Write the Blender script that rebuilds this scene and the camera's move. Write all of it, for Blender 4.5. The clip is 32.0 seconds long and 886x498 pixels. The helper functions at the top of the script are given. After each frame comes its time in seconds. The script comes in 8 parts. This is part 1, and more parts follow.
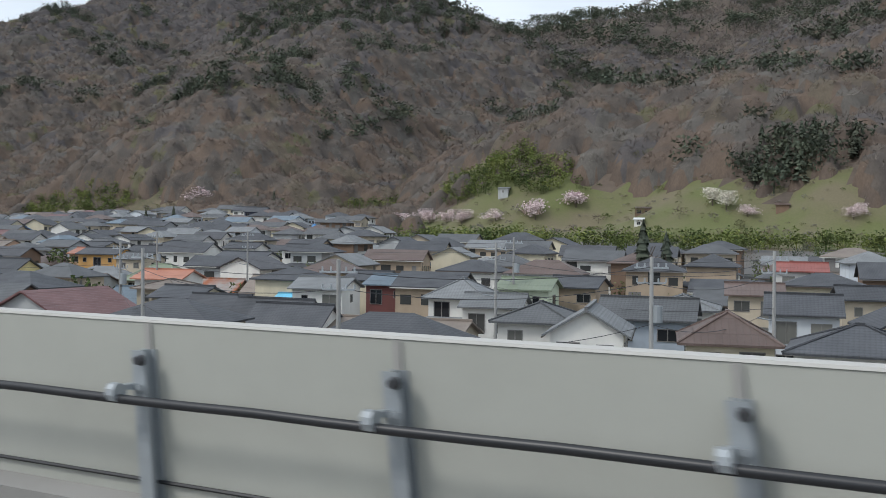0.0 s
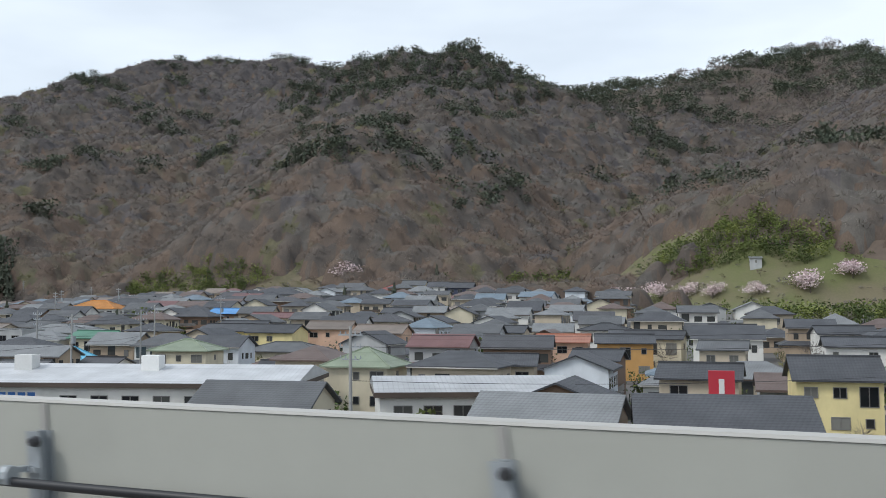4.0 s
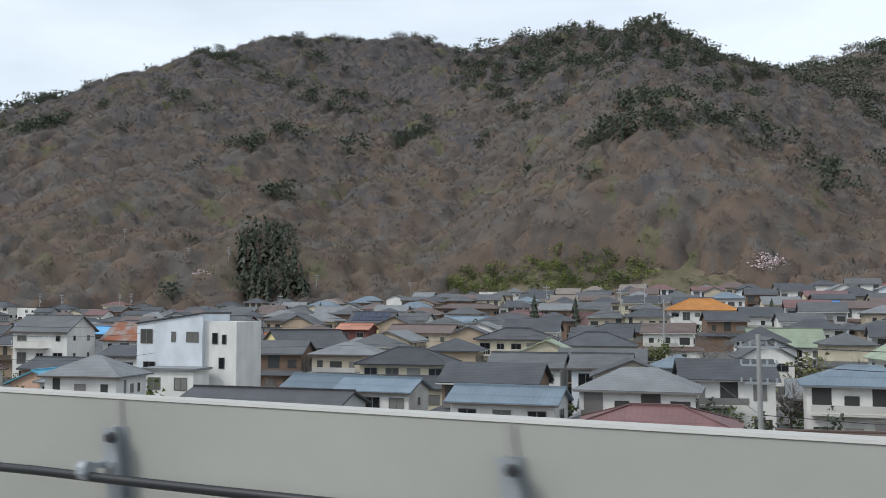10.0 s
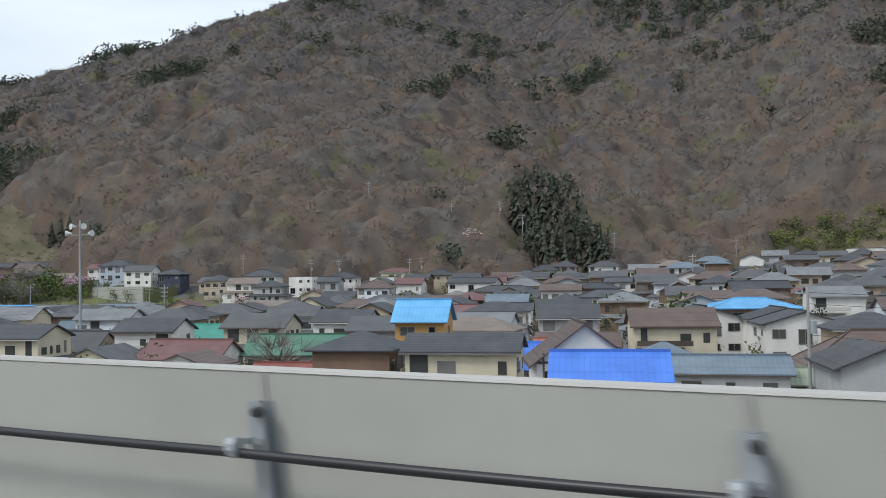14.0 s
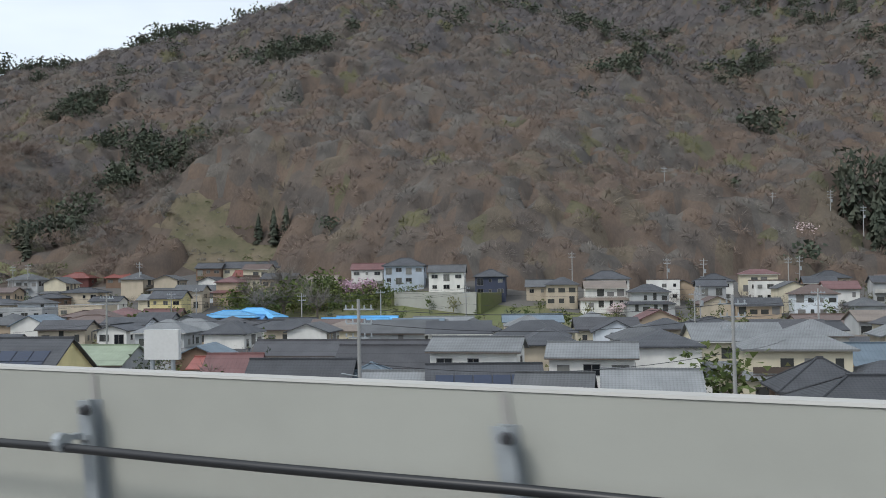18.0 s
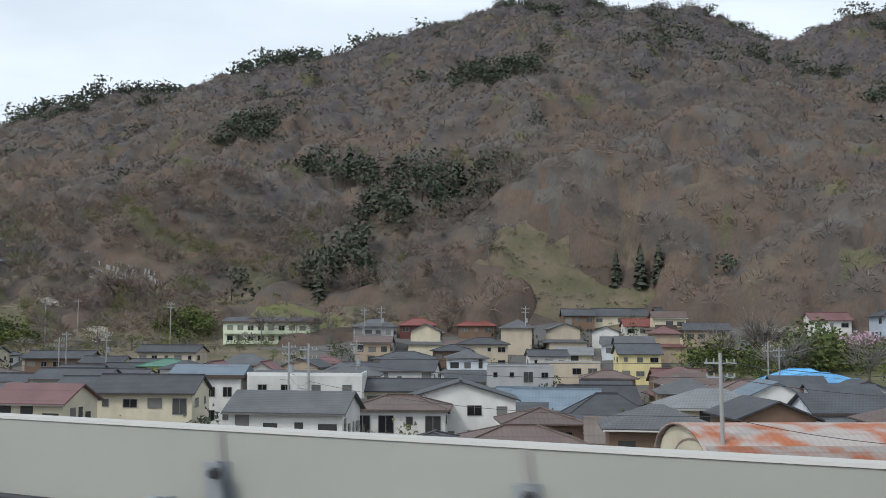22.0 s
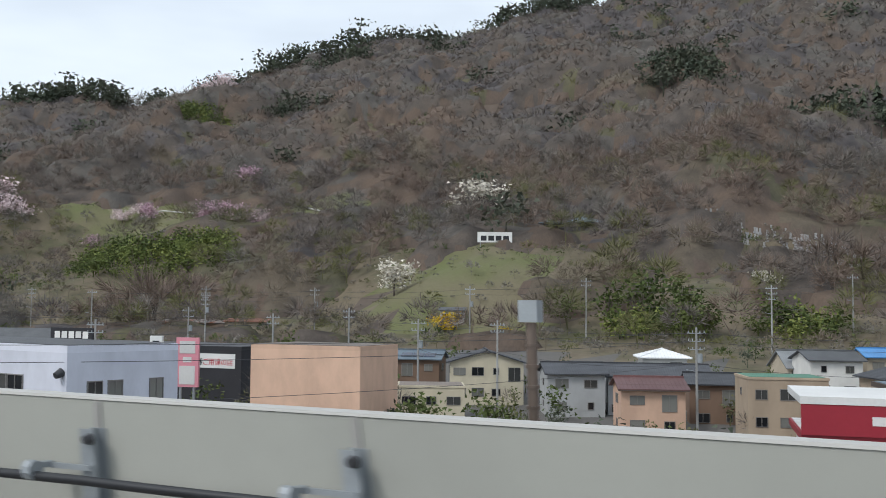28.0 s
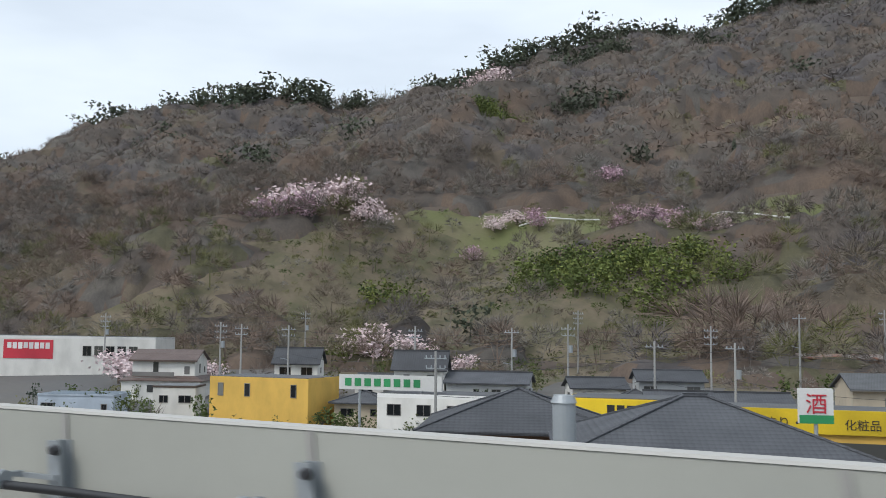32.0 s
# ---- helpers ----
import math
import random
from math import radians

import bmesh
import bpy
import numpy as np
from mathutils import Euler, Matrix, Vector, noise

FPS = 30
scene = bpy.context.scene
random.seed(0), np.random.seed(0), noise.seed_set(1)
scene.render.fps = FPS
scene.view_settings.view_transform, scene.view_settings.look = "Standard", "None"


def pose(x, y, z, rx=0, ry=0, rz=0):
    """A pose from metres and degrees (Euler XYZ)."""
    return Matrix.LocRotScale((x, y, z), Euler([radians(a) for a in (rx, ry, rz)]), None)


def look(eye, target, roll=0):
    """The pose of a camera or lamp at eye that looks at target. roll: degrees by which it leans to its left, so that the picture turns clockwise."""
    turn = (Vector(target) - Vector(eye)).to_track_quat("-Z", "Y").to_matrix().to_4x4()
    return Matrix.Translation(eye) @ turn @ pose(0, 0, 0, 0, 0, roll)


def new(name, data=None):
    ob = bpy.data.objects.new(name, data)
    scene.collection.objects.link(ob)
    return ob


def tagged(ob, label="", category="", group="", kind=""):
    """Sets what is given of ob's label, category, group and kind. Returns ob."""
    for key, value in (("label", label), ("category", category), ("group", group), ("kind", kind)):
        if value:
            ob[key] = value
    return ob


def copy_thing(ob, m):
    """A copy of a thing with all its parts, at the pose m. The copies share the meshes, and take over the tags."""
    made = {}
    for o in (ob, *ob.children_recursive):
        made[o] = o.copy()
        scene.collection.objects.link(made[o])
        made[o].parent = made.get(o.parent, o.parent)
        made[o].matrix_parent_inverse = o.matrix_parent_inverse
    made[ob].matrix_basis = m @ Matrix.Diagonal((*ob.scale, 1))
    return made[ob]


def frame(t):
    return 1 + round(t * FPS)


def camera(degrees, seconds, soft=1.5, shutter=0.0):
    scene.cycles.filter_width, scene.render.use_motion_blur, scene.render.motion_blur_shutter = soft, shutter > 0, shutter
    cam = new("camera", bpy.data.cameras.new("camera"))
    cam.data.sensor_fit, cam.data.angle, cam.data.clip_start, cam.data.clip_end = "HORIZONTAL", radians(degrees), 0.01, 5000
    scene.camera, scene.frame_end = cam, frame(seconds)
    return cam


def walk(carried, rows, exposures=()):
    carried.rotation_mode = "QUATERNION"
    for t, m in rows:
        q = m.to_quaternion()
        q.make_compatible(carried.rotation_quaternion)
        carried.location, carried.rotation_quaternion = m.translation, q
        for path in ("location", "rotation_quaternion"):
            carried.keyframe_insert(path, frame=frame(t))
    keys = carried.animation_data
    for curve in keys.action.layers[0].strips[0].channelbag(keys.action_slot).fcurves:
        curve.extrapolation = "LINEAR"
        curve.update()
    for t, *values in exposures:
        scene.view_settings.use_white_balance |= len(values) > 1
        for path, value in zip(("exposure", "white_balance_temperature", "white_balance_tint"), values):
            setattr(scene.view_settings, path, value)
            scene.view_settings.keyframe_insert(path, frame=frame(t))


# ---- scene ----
cam = camera(46.72, 32.0, soft=0.8, shutter=0.5)
# a sensor that reads its lines from top to bottom in half a frame, each line open for a short time
scene.cycles.rolling_shutter_type, scene.cycles.rolling_shutter_duration = "TOP", 0.12
# seconds, eye, then yaw, pitch and roll in degrees
ROWS = [
    (0.0, 3.021, 38.085, 12.377, 37.291, -0.752, 0.942),
    (0.5, -11.223, 35.784, 12.324, 37.156, -0.14, 1.301),
    (1.0, -25.37, 33.35, 12.278, 37.015, 0.411, 1.353),
    (1.5, -39.489, 30.805, 12.238, 36.797, 0.993, 0.851),
    (2.0, -53.641, 28.169, 12.203, 36.132, 2.127, 0.35),
    (2.5, -67.877, 25.465, 12.172, 35.45, 3.028, 0.595),
    (3.0, -82.24, 22.711, 12.146, 35.074, 3.191, 0.46),
    (3.5, -96.765, 19.928, 12.124, 34.697, 3.353, 0.325),
    (4.0, -111.481, 17.133, 12.104, 34.321, 3.516, 0.189),
    (4.5, -126.41, 14.346, 12.088, 33.945, 3.678, 0.054),
    (5.0, -141.568, 11.582, 12.074, 33.688, 3.8, -0.131),
    (5.5, -156.966, 8.858, 12.062, 33.335, 3.764, -0.299),
    (6.0, -172.61, 6.189, 12.051, 33.098, 3.688, 0.2),
    (6.5, -188.5, 3.588, 12.043, 32.885, 3.644, 0.734),
    (7.0, -204.635, 1.068, 12.035, 32.668, 3.555, 0.803),
    (7.5, -221.008, -1.359, 12.029, 32.565, 3.507, 0.367),
    (8.0, -237.61, -3.683, 12.024, 32.413, 3.481, 0.377),
    (8.5, -254.431, -5.894, 12.02, 32.271, 3.483, -0.001),
    (9.0, -271.456, -7.985, 12.016, 32.247, 3.531, 0.342),
    (9.5, -288.669, -9.949, 12.013, 32.264, 3.507, 0.368),
    (10.0, -306.053, -11.779, 12.01, 32.24, 3.486, 0.428),
    (10.5, -323.591, -13.472, 12.008, 32.184, 3.473, 0.503),
    (11.0, -341.263, -15.023, 12.006, 32.09, 3.56, 0.485),
    (11.5, -359.049, -16.431, 12.005, 31.962, 3.584, 0.678),
    (12.0, -376.93, -17.695, 12.004, 31.742, 3.5, 0.515),
    (12.5, -394.886, -18.814, 12.003, 31.63, 3.223, 0.625),
    (13.0, -412.897, -19.79, 12.002, 31.392, 2.752, -0.112),
    (13.5, -430.945, -20.625, 12.001, 31.124, 2.154, -0.363),
    (14.0, -449.012, -21.322, 12.001, 30.695, 1.518, -0.578),
    (14.5, -467.078, -21.885, 12.001, 29.542, 1.556, -0.7),
    (15.0, -485.13, -22.319, 12.001, 29.177, 1.634, -0.653),
    (15.5, -503.151, -22.63, 12.001, 28.813, 1.711, -0.606),
    (16.0, -521.127, -22.824, 12.001, 28.448, 1.789, -0.559),
    (16.5, -539.046, -22.91, 12.001, 28.083, 1.867, -0.513),
    (17.0, -556.898, -22.894, 12.002, 27.479, 1.854, -0.33),
    (17.5, -574.673, -22.785, 12.003, 26.965, 1.93, -0.34),
    (18.0, -592.364, -22.593, 12.004, 26.396, 1.879, -0.488),
    (18.5, -609.964, -22.325, 12.005, 25.975, 1.95, -0.598),
    (19.0, -627.47, -21.993, 12.006, 25.518, 2.014, -0.309),
    (19.5, -644.878, -21.605, 12.008, 25.08, 2.221, -0.4),
    (20.0, -662.19, -21.171, 12.01, 24.642, 2.694, -0.04),
    (20.5, -679.404, -20.701, 12.013, 24.303, 3.388, 0.118),
    (21.0, -696.523, -20.204, 12.016, 24.032, 4.004, 0.297),
    (21.5, -713.553, -19.689, 12.019, 23.872, 4.477, 0.356),
    (22.0, -730.496, -19.164, 12.023, 23.715, 4.784, 0.382),
    (22.5, -747.361, -18.639, 12.028, 23.647, 4.956, 0.374),
    (23.0, -764.154, -18.12, 12.034, 23.515, 5.072, 0.403),
    (23.5, -780.885, -17.613, 12.041, 23.471, 4.986, 0.946),
    (24.0, -797.563, -17.124, 12.048, 23.408, 4.799, 0.829),
    (24.5, -814.197, -16.657, 12.058, 23.394, 4.731, 0.868),
    (25.0, -830.799, -16.214, 12.068, 23.352, 4.755, 0.795),
    (25.5, -847.378, -15.797, 12.081, 23.354, 4.762, 1.146),
    (26.0, -863.945, -15.405, 12.096, 23.4, 4.513, 1.119),
    (26.5, -880.509, -15.035, 12.113, 23.445, 4.263, 1.093),
    (27.0, -897.081, -14.684, 12.132, 23.491, 4.013, 1.067),
    (27.5, -913.668, -14.344, 12.155, 23.537, 3.763, 1.041),
    (28.0, -930.278, -14.005, 12.182, 23.69, 3.629, 0.789),
    (28.5, -946.915, -13.656, 12.212, 23.838, 3.622, 0.572),
    (29.0, -963.583, -13.282, 12.247, 23.894, 3.623, 0.416),
    (29.5, -980.282, -12.864, 12.287, 23.988, 3.611, 0.462),
    (30.0, -997.011, -12.381, 12.333, 24.096, 3.626, 0.523),
    (30.5, -1013.765, -11.807, 12.386, 24.152, 3.757, 0.686),
    (31.0, -1030.533, -11.115, 12.445, 24.198, 3.959, 0.722),
    (31.5, -1047.303, -10.27, 12.513, 24.323, 4.245, 0.924),
    (32.0, -1064.057, -9.236, 12.59, 24.528, 4.749, 0.839),
]
walk(cam, [(t, pose(x, y, z, 90 + p, 0, w) @ pose(0, 0, 0, 0, 0, r)) for t, x, y, z, w, p, r in ROWS])

# ---- sky and sun: a bright overcast spring day ----
world = bpy.data.worlds.new("sky")
scene.world = world
world.use_nodes = True
wn, wl = world.node_tree.nodes, world.node_tree.links
wn.clear()
sky = wn.new("ShaderNodeTexSky")
sky.sky_type, sky.sun_disc = "NISHITA", False
sky.sun_elevation, sky.sun_rotation = radians(48), radians(205)
sky.air_density, sky.dust_density, sky.ozone_density = 1.0, 2.5, 1.5
wco, wmap, cloud = wn.new("ShaderNodeTexCoord"), wn.new("ShaderNodeMapping"), wn.new("ShaderNodeTexNoise")
wmap.inputs["Scale"].default_value = (1.0, 1.0, 3.5)
cloud.inputs["Scale"].default_value, cloud.inputs["Detail"].default_value = 1.6, 5.0
wramp, wmix = wn.new("ShaderNodeValToRGB"), wn.new("ShaderNodeMixRGB")
wramp.color_ramp.elements[0].position, wramp.color_ramp.elements[0].color = 0.36, (0.55, 0.55, 0.55, 1)
wramp.color_ramp.elements[1].position, wramp.color_ramp.elements[1].color = 0.62, (0.92, 0.92, 0.92, 1)
wmix.inputs[2].default_value = (8.9, 9.9, 11.0, 1)
wbg, wout = wn.new("ShaderNodeBackground"), wn.new("ShaderNodeOutputWorld")
wbg.inputs["Strength"].default_value = 0.106
for a, b in ((wco.outputs["Generated"], wmap.inputs[0]), (wmap.outputs[0], cloud.inputs["Vector"]), (cloud.outputs["Fac"], wramp.inputs[0]),
             (wramp.outputs[0], wmix.inputs[0]), (sky.outputs[0], wmix.inputs[1]), (wmix.outputs[0], wbg.inputs[0]), (wbg.outputs[0], wout.inputs[0])):
    wl.new(a, b)
sun = new("sun", bpy.data.lights.new("sun", "SUN"))
sun.data.energy, sun.data.angle, sun.data.color = 1.6, radians(14), (1.0, 0.985, 0.96)
SUN_WAY = Vector((math.sin(radians(205)) * math.cos(radians(48)), math.cos(radians(205)) * math.cos(radians(48)), math.sin(radians(48))))
sun.matrix_world = look(SUN_WAY * 100, (0, 0, 0))
scene.view_settings.exposure = 0.0

# ---- materials ----
MATS = {}


def nodes_of(name, rough=0.8, metal=0.0):
    m = bpy.data.materials.new(name)
    m.use_nodes = True
    b = m.node_tree.nodes["Principled BSDF"]
    b.inputs["Roughness"].default_value, b.inputs["Metallic"].default_value = rough, metal
    return m, m.node_tree.nodes, m.node_tree.links, b


def surface(name, colour, rough=0.8, metal=0.0, grain=6.0, stain=0.35, spread=0.16, bump=0.15, alt=None, vary=0.14, big=0.12, stretch=(1, 1, 1)):
    """A painted, plastered, earthen or wooden surface: two scales of variation, a little relief, and a shade of its own for each object."""
    if name in MATS:
        return MATS[name]
    m, n, l, b = nodes_of(name, rough, metal)
    co, mp = n.new("ShaderNodeTexCoord"), n.new("ShaderNodeMapping")
    mp.inputs["Scale"].default_value = stretch
    l.new(co.outputs["Object"], mp.inputs[0])
    fine, wide = n.new("ShaderNodeTexNoise"), n.new("ShaderNodeTexNoise")
    fine.inputs["Scale"].default_value, fine.inputs["Detail"].default_value = grain, 4
    wide.inputs["Scale"].default_value, wide.inputs["Detail"].default_value = big, 5
    for q in (fine, wide):
        l.new(mp.outputs[0], q.inputs["Vector"])
    mix = n.new("ShaderNodeMixRGB")
    other = alt or tuple(c * (1 - stain) for c in colour)
    mix.inputs[1].default_value, mix.inputs[2].default_value = (*colour, 1), (*other, 1)
    ramp = n.new("ShaderNodeValToRGB")
    ramp.color_ramp.elements[0].position, ramp.color_ramp.elements[1].position = 0.4, 0.66
    l.new(wide.outputs["Fac"], ramp.inputs[0])
    l.new(ramp.outputs[0], mix.inputs[0])
    info, hsv, add = n.new("ShaderNodeObjectInfo"), n.new("ShaderNodeHueSaturation"), n.new("ShaderNodeMath")
    l.new(mix.outputs[0], hsv.inputs["Color"])
    mr = n.new("ShaderNodeMapRange")
    mr.inputs["To Min"].default_value, mr.inputs["To Max"].default_value = 1 - vary - spread / 2, 1 + vary - spread / 2
    l.new(info.outputs["Random"], mr.inputs["Value"])
    add.operation = "MULTIPLY_ADD"
    add.inputs[1].default_value = spread
    l.new(fine.outputs["Fac"], add.inputs[0])
    l.new(mr.outputs[0], add.inputs[2])
    l.new(add.outputs[0], hsv.inputs["Value"])
    l.new(hsv.outputs[0], b.inputs["Base Color"])
    if bump:
        bp = n.new("ShaderNodeBump")
        bp.inputs["Strength"].default_value, bp.inputs["Distance"].default_value = bump, 0.05
        l.new(fine.outputs["Fac"], bp.inputs["Height"])
        l.new(bp.outputs[0], b.inputs["Normal"])
    MATS[name] = m
    return m


def roofing(name, colour, kind="tile", rough=0.55, metal=0.0, rust=None):
    """Roof covering: rows of tiles, or standing seams that run down the slope, with weathering."""
    if name in MATS:
        return MATS[name]
    m, n, l, b = nodes_of(name, rough, metal)
    co, sep = n.new("ShaderNodeTexCoord"), n.new("ShaderNodeSeparateXYZ")
    l.new(co.outputs["Object"], sep.inputs[0])

    def saw(socket, size, power):
        mul, fr, pw = n.new("ShaderNodeMath"), n.new("ShaderNodeMath"), n.new("ShaderNodeMath")
        mul.operation, fr.operation, pw.operation = "MULTIPLY", "FRACT", "POWER"
        mul.inputs[1].default_value, pw.inputs[1].default_value = 1.0 / size, power
        l.new(socket, mul.inputs[0]), l.new(mul.outputs[0], fr.inputs[0]), l.new(fr.outputs[0], pw.inputs[0])
        return pw.outputs[0]
    across = saw(sep.outputs["X"], 0.3 if kind == "tile" else 0.45, 2.0 if kind == "tile" else 12.0)
    down = saw(sep.outputs["Z"], 0.13 if kind == "tile" else 0.9, 3.0 if kind == "tile" else 20.0)
    relief = n.new("ShaderNodeMath")
    relief.operation = "ADD"
    l.new(across, relief.inputs[0]), l.new(down, relief.inputs[1])
    wide, fine = n.new("ShaderNodeTexNoise"), n.new("ShaderNodeTexNoise")
    wide.inputs["Scale"].default_value, wide.inputs["Detail"].default_value = 0.45, 6
    fine.inputs["Scale"].default_value, fine.inputs["Detail"].default_value = 7.0, 3
    l.new(co.outputs["Object"], wide.inputs["Vector"]), l.new(co.outputs["Object"], fine.inputs["Vector"])
    ramp = n.new("ShaderNodeValToRGB")
    ramp.color_ramp.elements[0].position, ramp.color_ramp.elements[1].position = (0.42, 0.62) if rust else (0.35, 0.75)
    l.new(wide.outputs["Fac"], ramp.inputs[0])
    mix = n.new("ShaderNodeMixRGB")
    mix.inputs[1].default_value = (*colour, 1)
    mix.inputs[2].default_value = (*(rust or tuple(c * 1.28 + 0.012 for c in colour)), 1)
    l.new(ramp.outputs[0], mix.inputs[0])
    dark, hsv, info, mr = n.new("ShaderNodeMixRGB"), n.new("ShaderNodeHueSaturation"), n.new("ShaderNodeObjectInfo"), n.new("ShaderNodeMapRange")
    dark.blend_type, dark.inputs[2].default_value = "MULTIPLY", (0.5, 0.5, 0.52, 1)
    half = n.new("ShaderNodeMath")
    half.operation, half.inputs[1].default_value = "MULTIPLY", 0.4
    l.new(relief.outputs[0], half.inputs[0]), l.new(half.outputs[0], dark.inputs[0]), l.new(mix.outputs[0], dark.inputs[1])
    mr.inputs["To Min"].default_value, mr.inputs["To Max"].default_value = 0.78, 1.25
    l.new(info.outputs["Random"], mr.inputs["Value"]), l.new(mr.outputs[0], hsv.inputs["Value"]), l.new(dark.outputs[0], hsv.inputs["Color"])
    l.new(hsv.outputs[0], b.inputs["Base Color"])
    bp = n.new("ShaderNodeBump")
    bp.inputs["Strength"].default_value, bp.inputs["Distance"].default_value = 0.6, 0.05
    l.new(relief.outputs[0], bp.inputs["Height"]), l.new(bp.outputs[0], b.inputs["Normal"])
    rr = n.new("ShaderNodeMapRange")
    rr.inputs["To Min"].default_value, rr.inputs["To Max"].default_value = rough - 0.12, rough + 0.2
    l.new(fine.outputs["Fac"], rr.inputs["Value"]), l.new(rr.outputs[0], b.inputs["Roughness"])
    MATS[name] = m
    return m


def foliage(name, colour, alt, rough=0.85, size=0.12):
    """Leaves and twigs: the shade shifts from clump to clump and from piece to piece."""
    if name in MATS:
        return MATS[name]
    m, n, l, b = nodes_of(name, rough)
    geo, tex, mix, hsv, mr = n.new("ShaderNodeNewGeometry"), n.new("ShaderNodeTexNoise"), n.new("ShaderNodeMixRGB"), n.new("ShaderNodeHueSaturation"), n.new("ShaderNodeMapRange")
    tex.inputs["Scale"].default_value, tex.inputs["Detail"].default_value = size, 3
    l.new(geo.outputs["Position"], tex.inputs["Vector"])
    ramp = n.new("ShaderNodeValToRGB")
    ramp.color_ramp.elements[0].position, ramp.color_ramp.elements[1].position = 0.38, 0.62
    l.new(tex.outputs["Fac"], ramp.inputs[0]), l.new(ramp.outputs[0], mix.inputs[0])
    mix.inputs[1].default_value, mix.inputs[2].default_value = (*colour, 1), (*alt, 1)
    mr.inputs["To Min"].default_value, mr.inputs["To Max"].default_value = 0.88, 1.12
    l.new(geo.outputs["Random Per Island"], mr.inputs["Value"])
    # fine strands that run upwards
    mp, fine, mul, fr = n.new("ShaderNodeMapping"), n.new("ShaderNodeTexNoise"), n.new("ShaderNodeMath"), n.new("ShaderNodeMapRange")
    mp.inputs["Scale"].default_value = (1.5, 1.5, 0.55)
    fine.inputs["Scale"].default_value, fine.inputs["Detail"].default_value, fine.inputs["Roughness"].default_value = 1.0, 6, 0.75
    l.new(geo.outputs["Position"], mp.inputs[0]), l.new(mp.outputs[0], fine.inputs["Vector"]), l.new(fine.outputs["Fac"], fr.inputs["Value"])
    fr.inputs["From Min"].default_value, fr.inputs["From Max"].default_value = 0.3, 0.7
    fr.inputs["To Min"].default_value, fr.inputs["To Max"].default_value = 0.8, 1.2
    mul.operation = "MULTIPLY"
    l.new(mr.outputs[0], mul.inputs[0]), l.new(fr.outputs[0], mul.inputs[1]), l.new(mul.outputs[0], hsv.inputs["Value"])
    l.new(mix.outputs[0], hsv.inputs["Color"]), l.new(hsv.outputs[0], b.inputs["Base Color"])
    b.inputs["Specular IOR Level"].default_value = 0.15
    MATS[name] = m
    return m


def window_glass():
    if "glass" not in MATS:
        m, n, l, b = nodes_of("glass", 0.06)
        info, mr, ramp = n.new("ShaderNodeObjectInfo"), n.new("ShaderNodeMapRange"), n.new("ShaderNodeValToRGB")
        ramp.color_ramp.elements[0].color, ramp.color_ramp.elements[1].color = (0.012, 0.014, 0.017, 1), (0.22, 0.22, 0.2, 1)
        ramp.color_ramp.elements[0].position, ramp.color_ramp.elements[1].position = 0.45, 0.95
        l.new(info.outputs["Random"], ramp.inputs[0]), l.new(ramp.outputs[0], b.inputs["Base Color"])
        MATS["glass"] = m
    return MATS["glass"]


# ---- shape helpers ----
def mesh_of(name, bm, *mats):
    me = bpy.data.meshes.new(name)
    bm.to_mesh(me)
    bm.free()
    for m in mats:
        me.materials.append(m)
    return me


def part(name, bm, material, parent, label=""):
    me = bm if isinstance(bm, bpy.types.Mesh) else mesh_of(name, bm, material)
    ob = new(name, me)
    ob.parent = parent
    if label:
        tagged(ob, label)
    return ob


def thing(name, m, label, category, group="", kind=""):
    e = new(name)
    e.empty_display_size = 0.5
    e.matrix_world = m
    return tagged(e, label, category, group, kind)


def bm_box(x0, x1, y0, y1, z0, z1, bm=None, slot=0):
    bm = bm or bmesh.new()
    v = [bm.verts.new(c) for c in ((x0, y0, z0), (x1, y0, z0), (x1, y1, z0), (x0, y1, z0), (x0, y0, z1), (x1, y0, z1), (x1, y1, z1), (x0, y1, z1))]
    for q in ((3, 2, 1, 0), (4, 5, 6, 7), (0, 1, 5, 4), (1, 2, 6, 5), (2, 3, 7, 6), (3, 0, 4, 7)):
        bm.faces.new([v[i] for i in q]).material_index = slot
    return bm


def bm_poly(points, faces, bm=None):
    bm = bm or bmesh.new()
    v = [bm.verts.new(p) for p in points]
    for q in faces:
        bm.faces.new([v[i] for i in q])
    return bm


def bm_tube(a, b, r0, r1, sides=8, bm=None, caps=True):
    bm = bm or bmesh.new()
    a, b = Vector(a), Vector(b)
    w = (b - a).normalized()
    u = w.orthogonal().normalized()
    v = w.cross(u)
    ring = [[bm.verts.new(p + (u * math.cos(k * math.tau / sides) + v * math.sin(k * math.tau / sides)) * r) for k in range(sides)] for p, r in ((a, r0), (b, r1))]
    for k in range(sides):
        bm.faces.new((ring[0][k], ring[0][(k + 1) % sides], ring[1][(k + 1) % sides], ring[1][k]))
    if caps:
        bm.faces.new(ring[0][::-1])
        bm.faces.new(ring[1])
    return bm


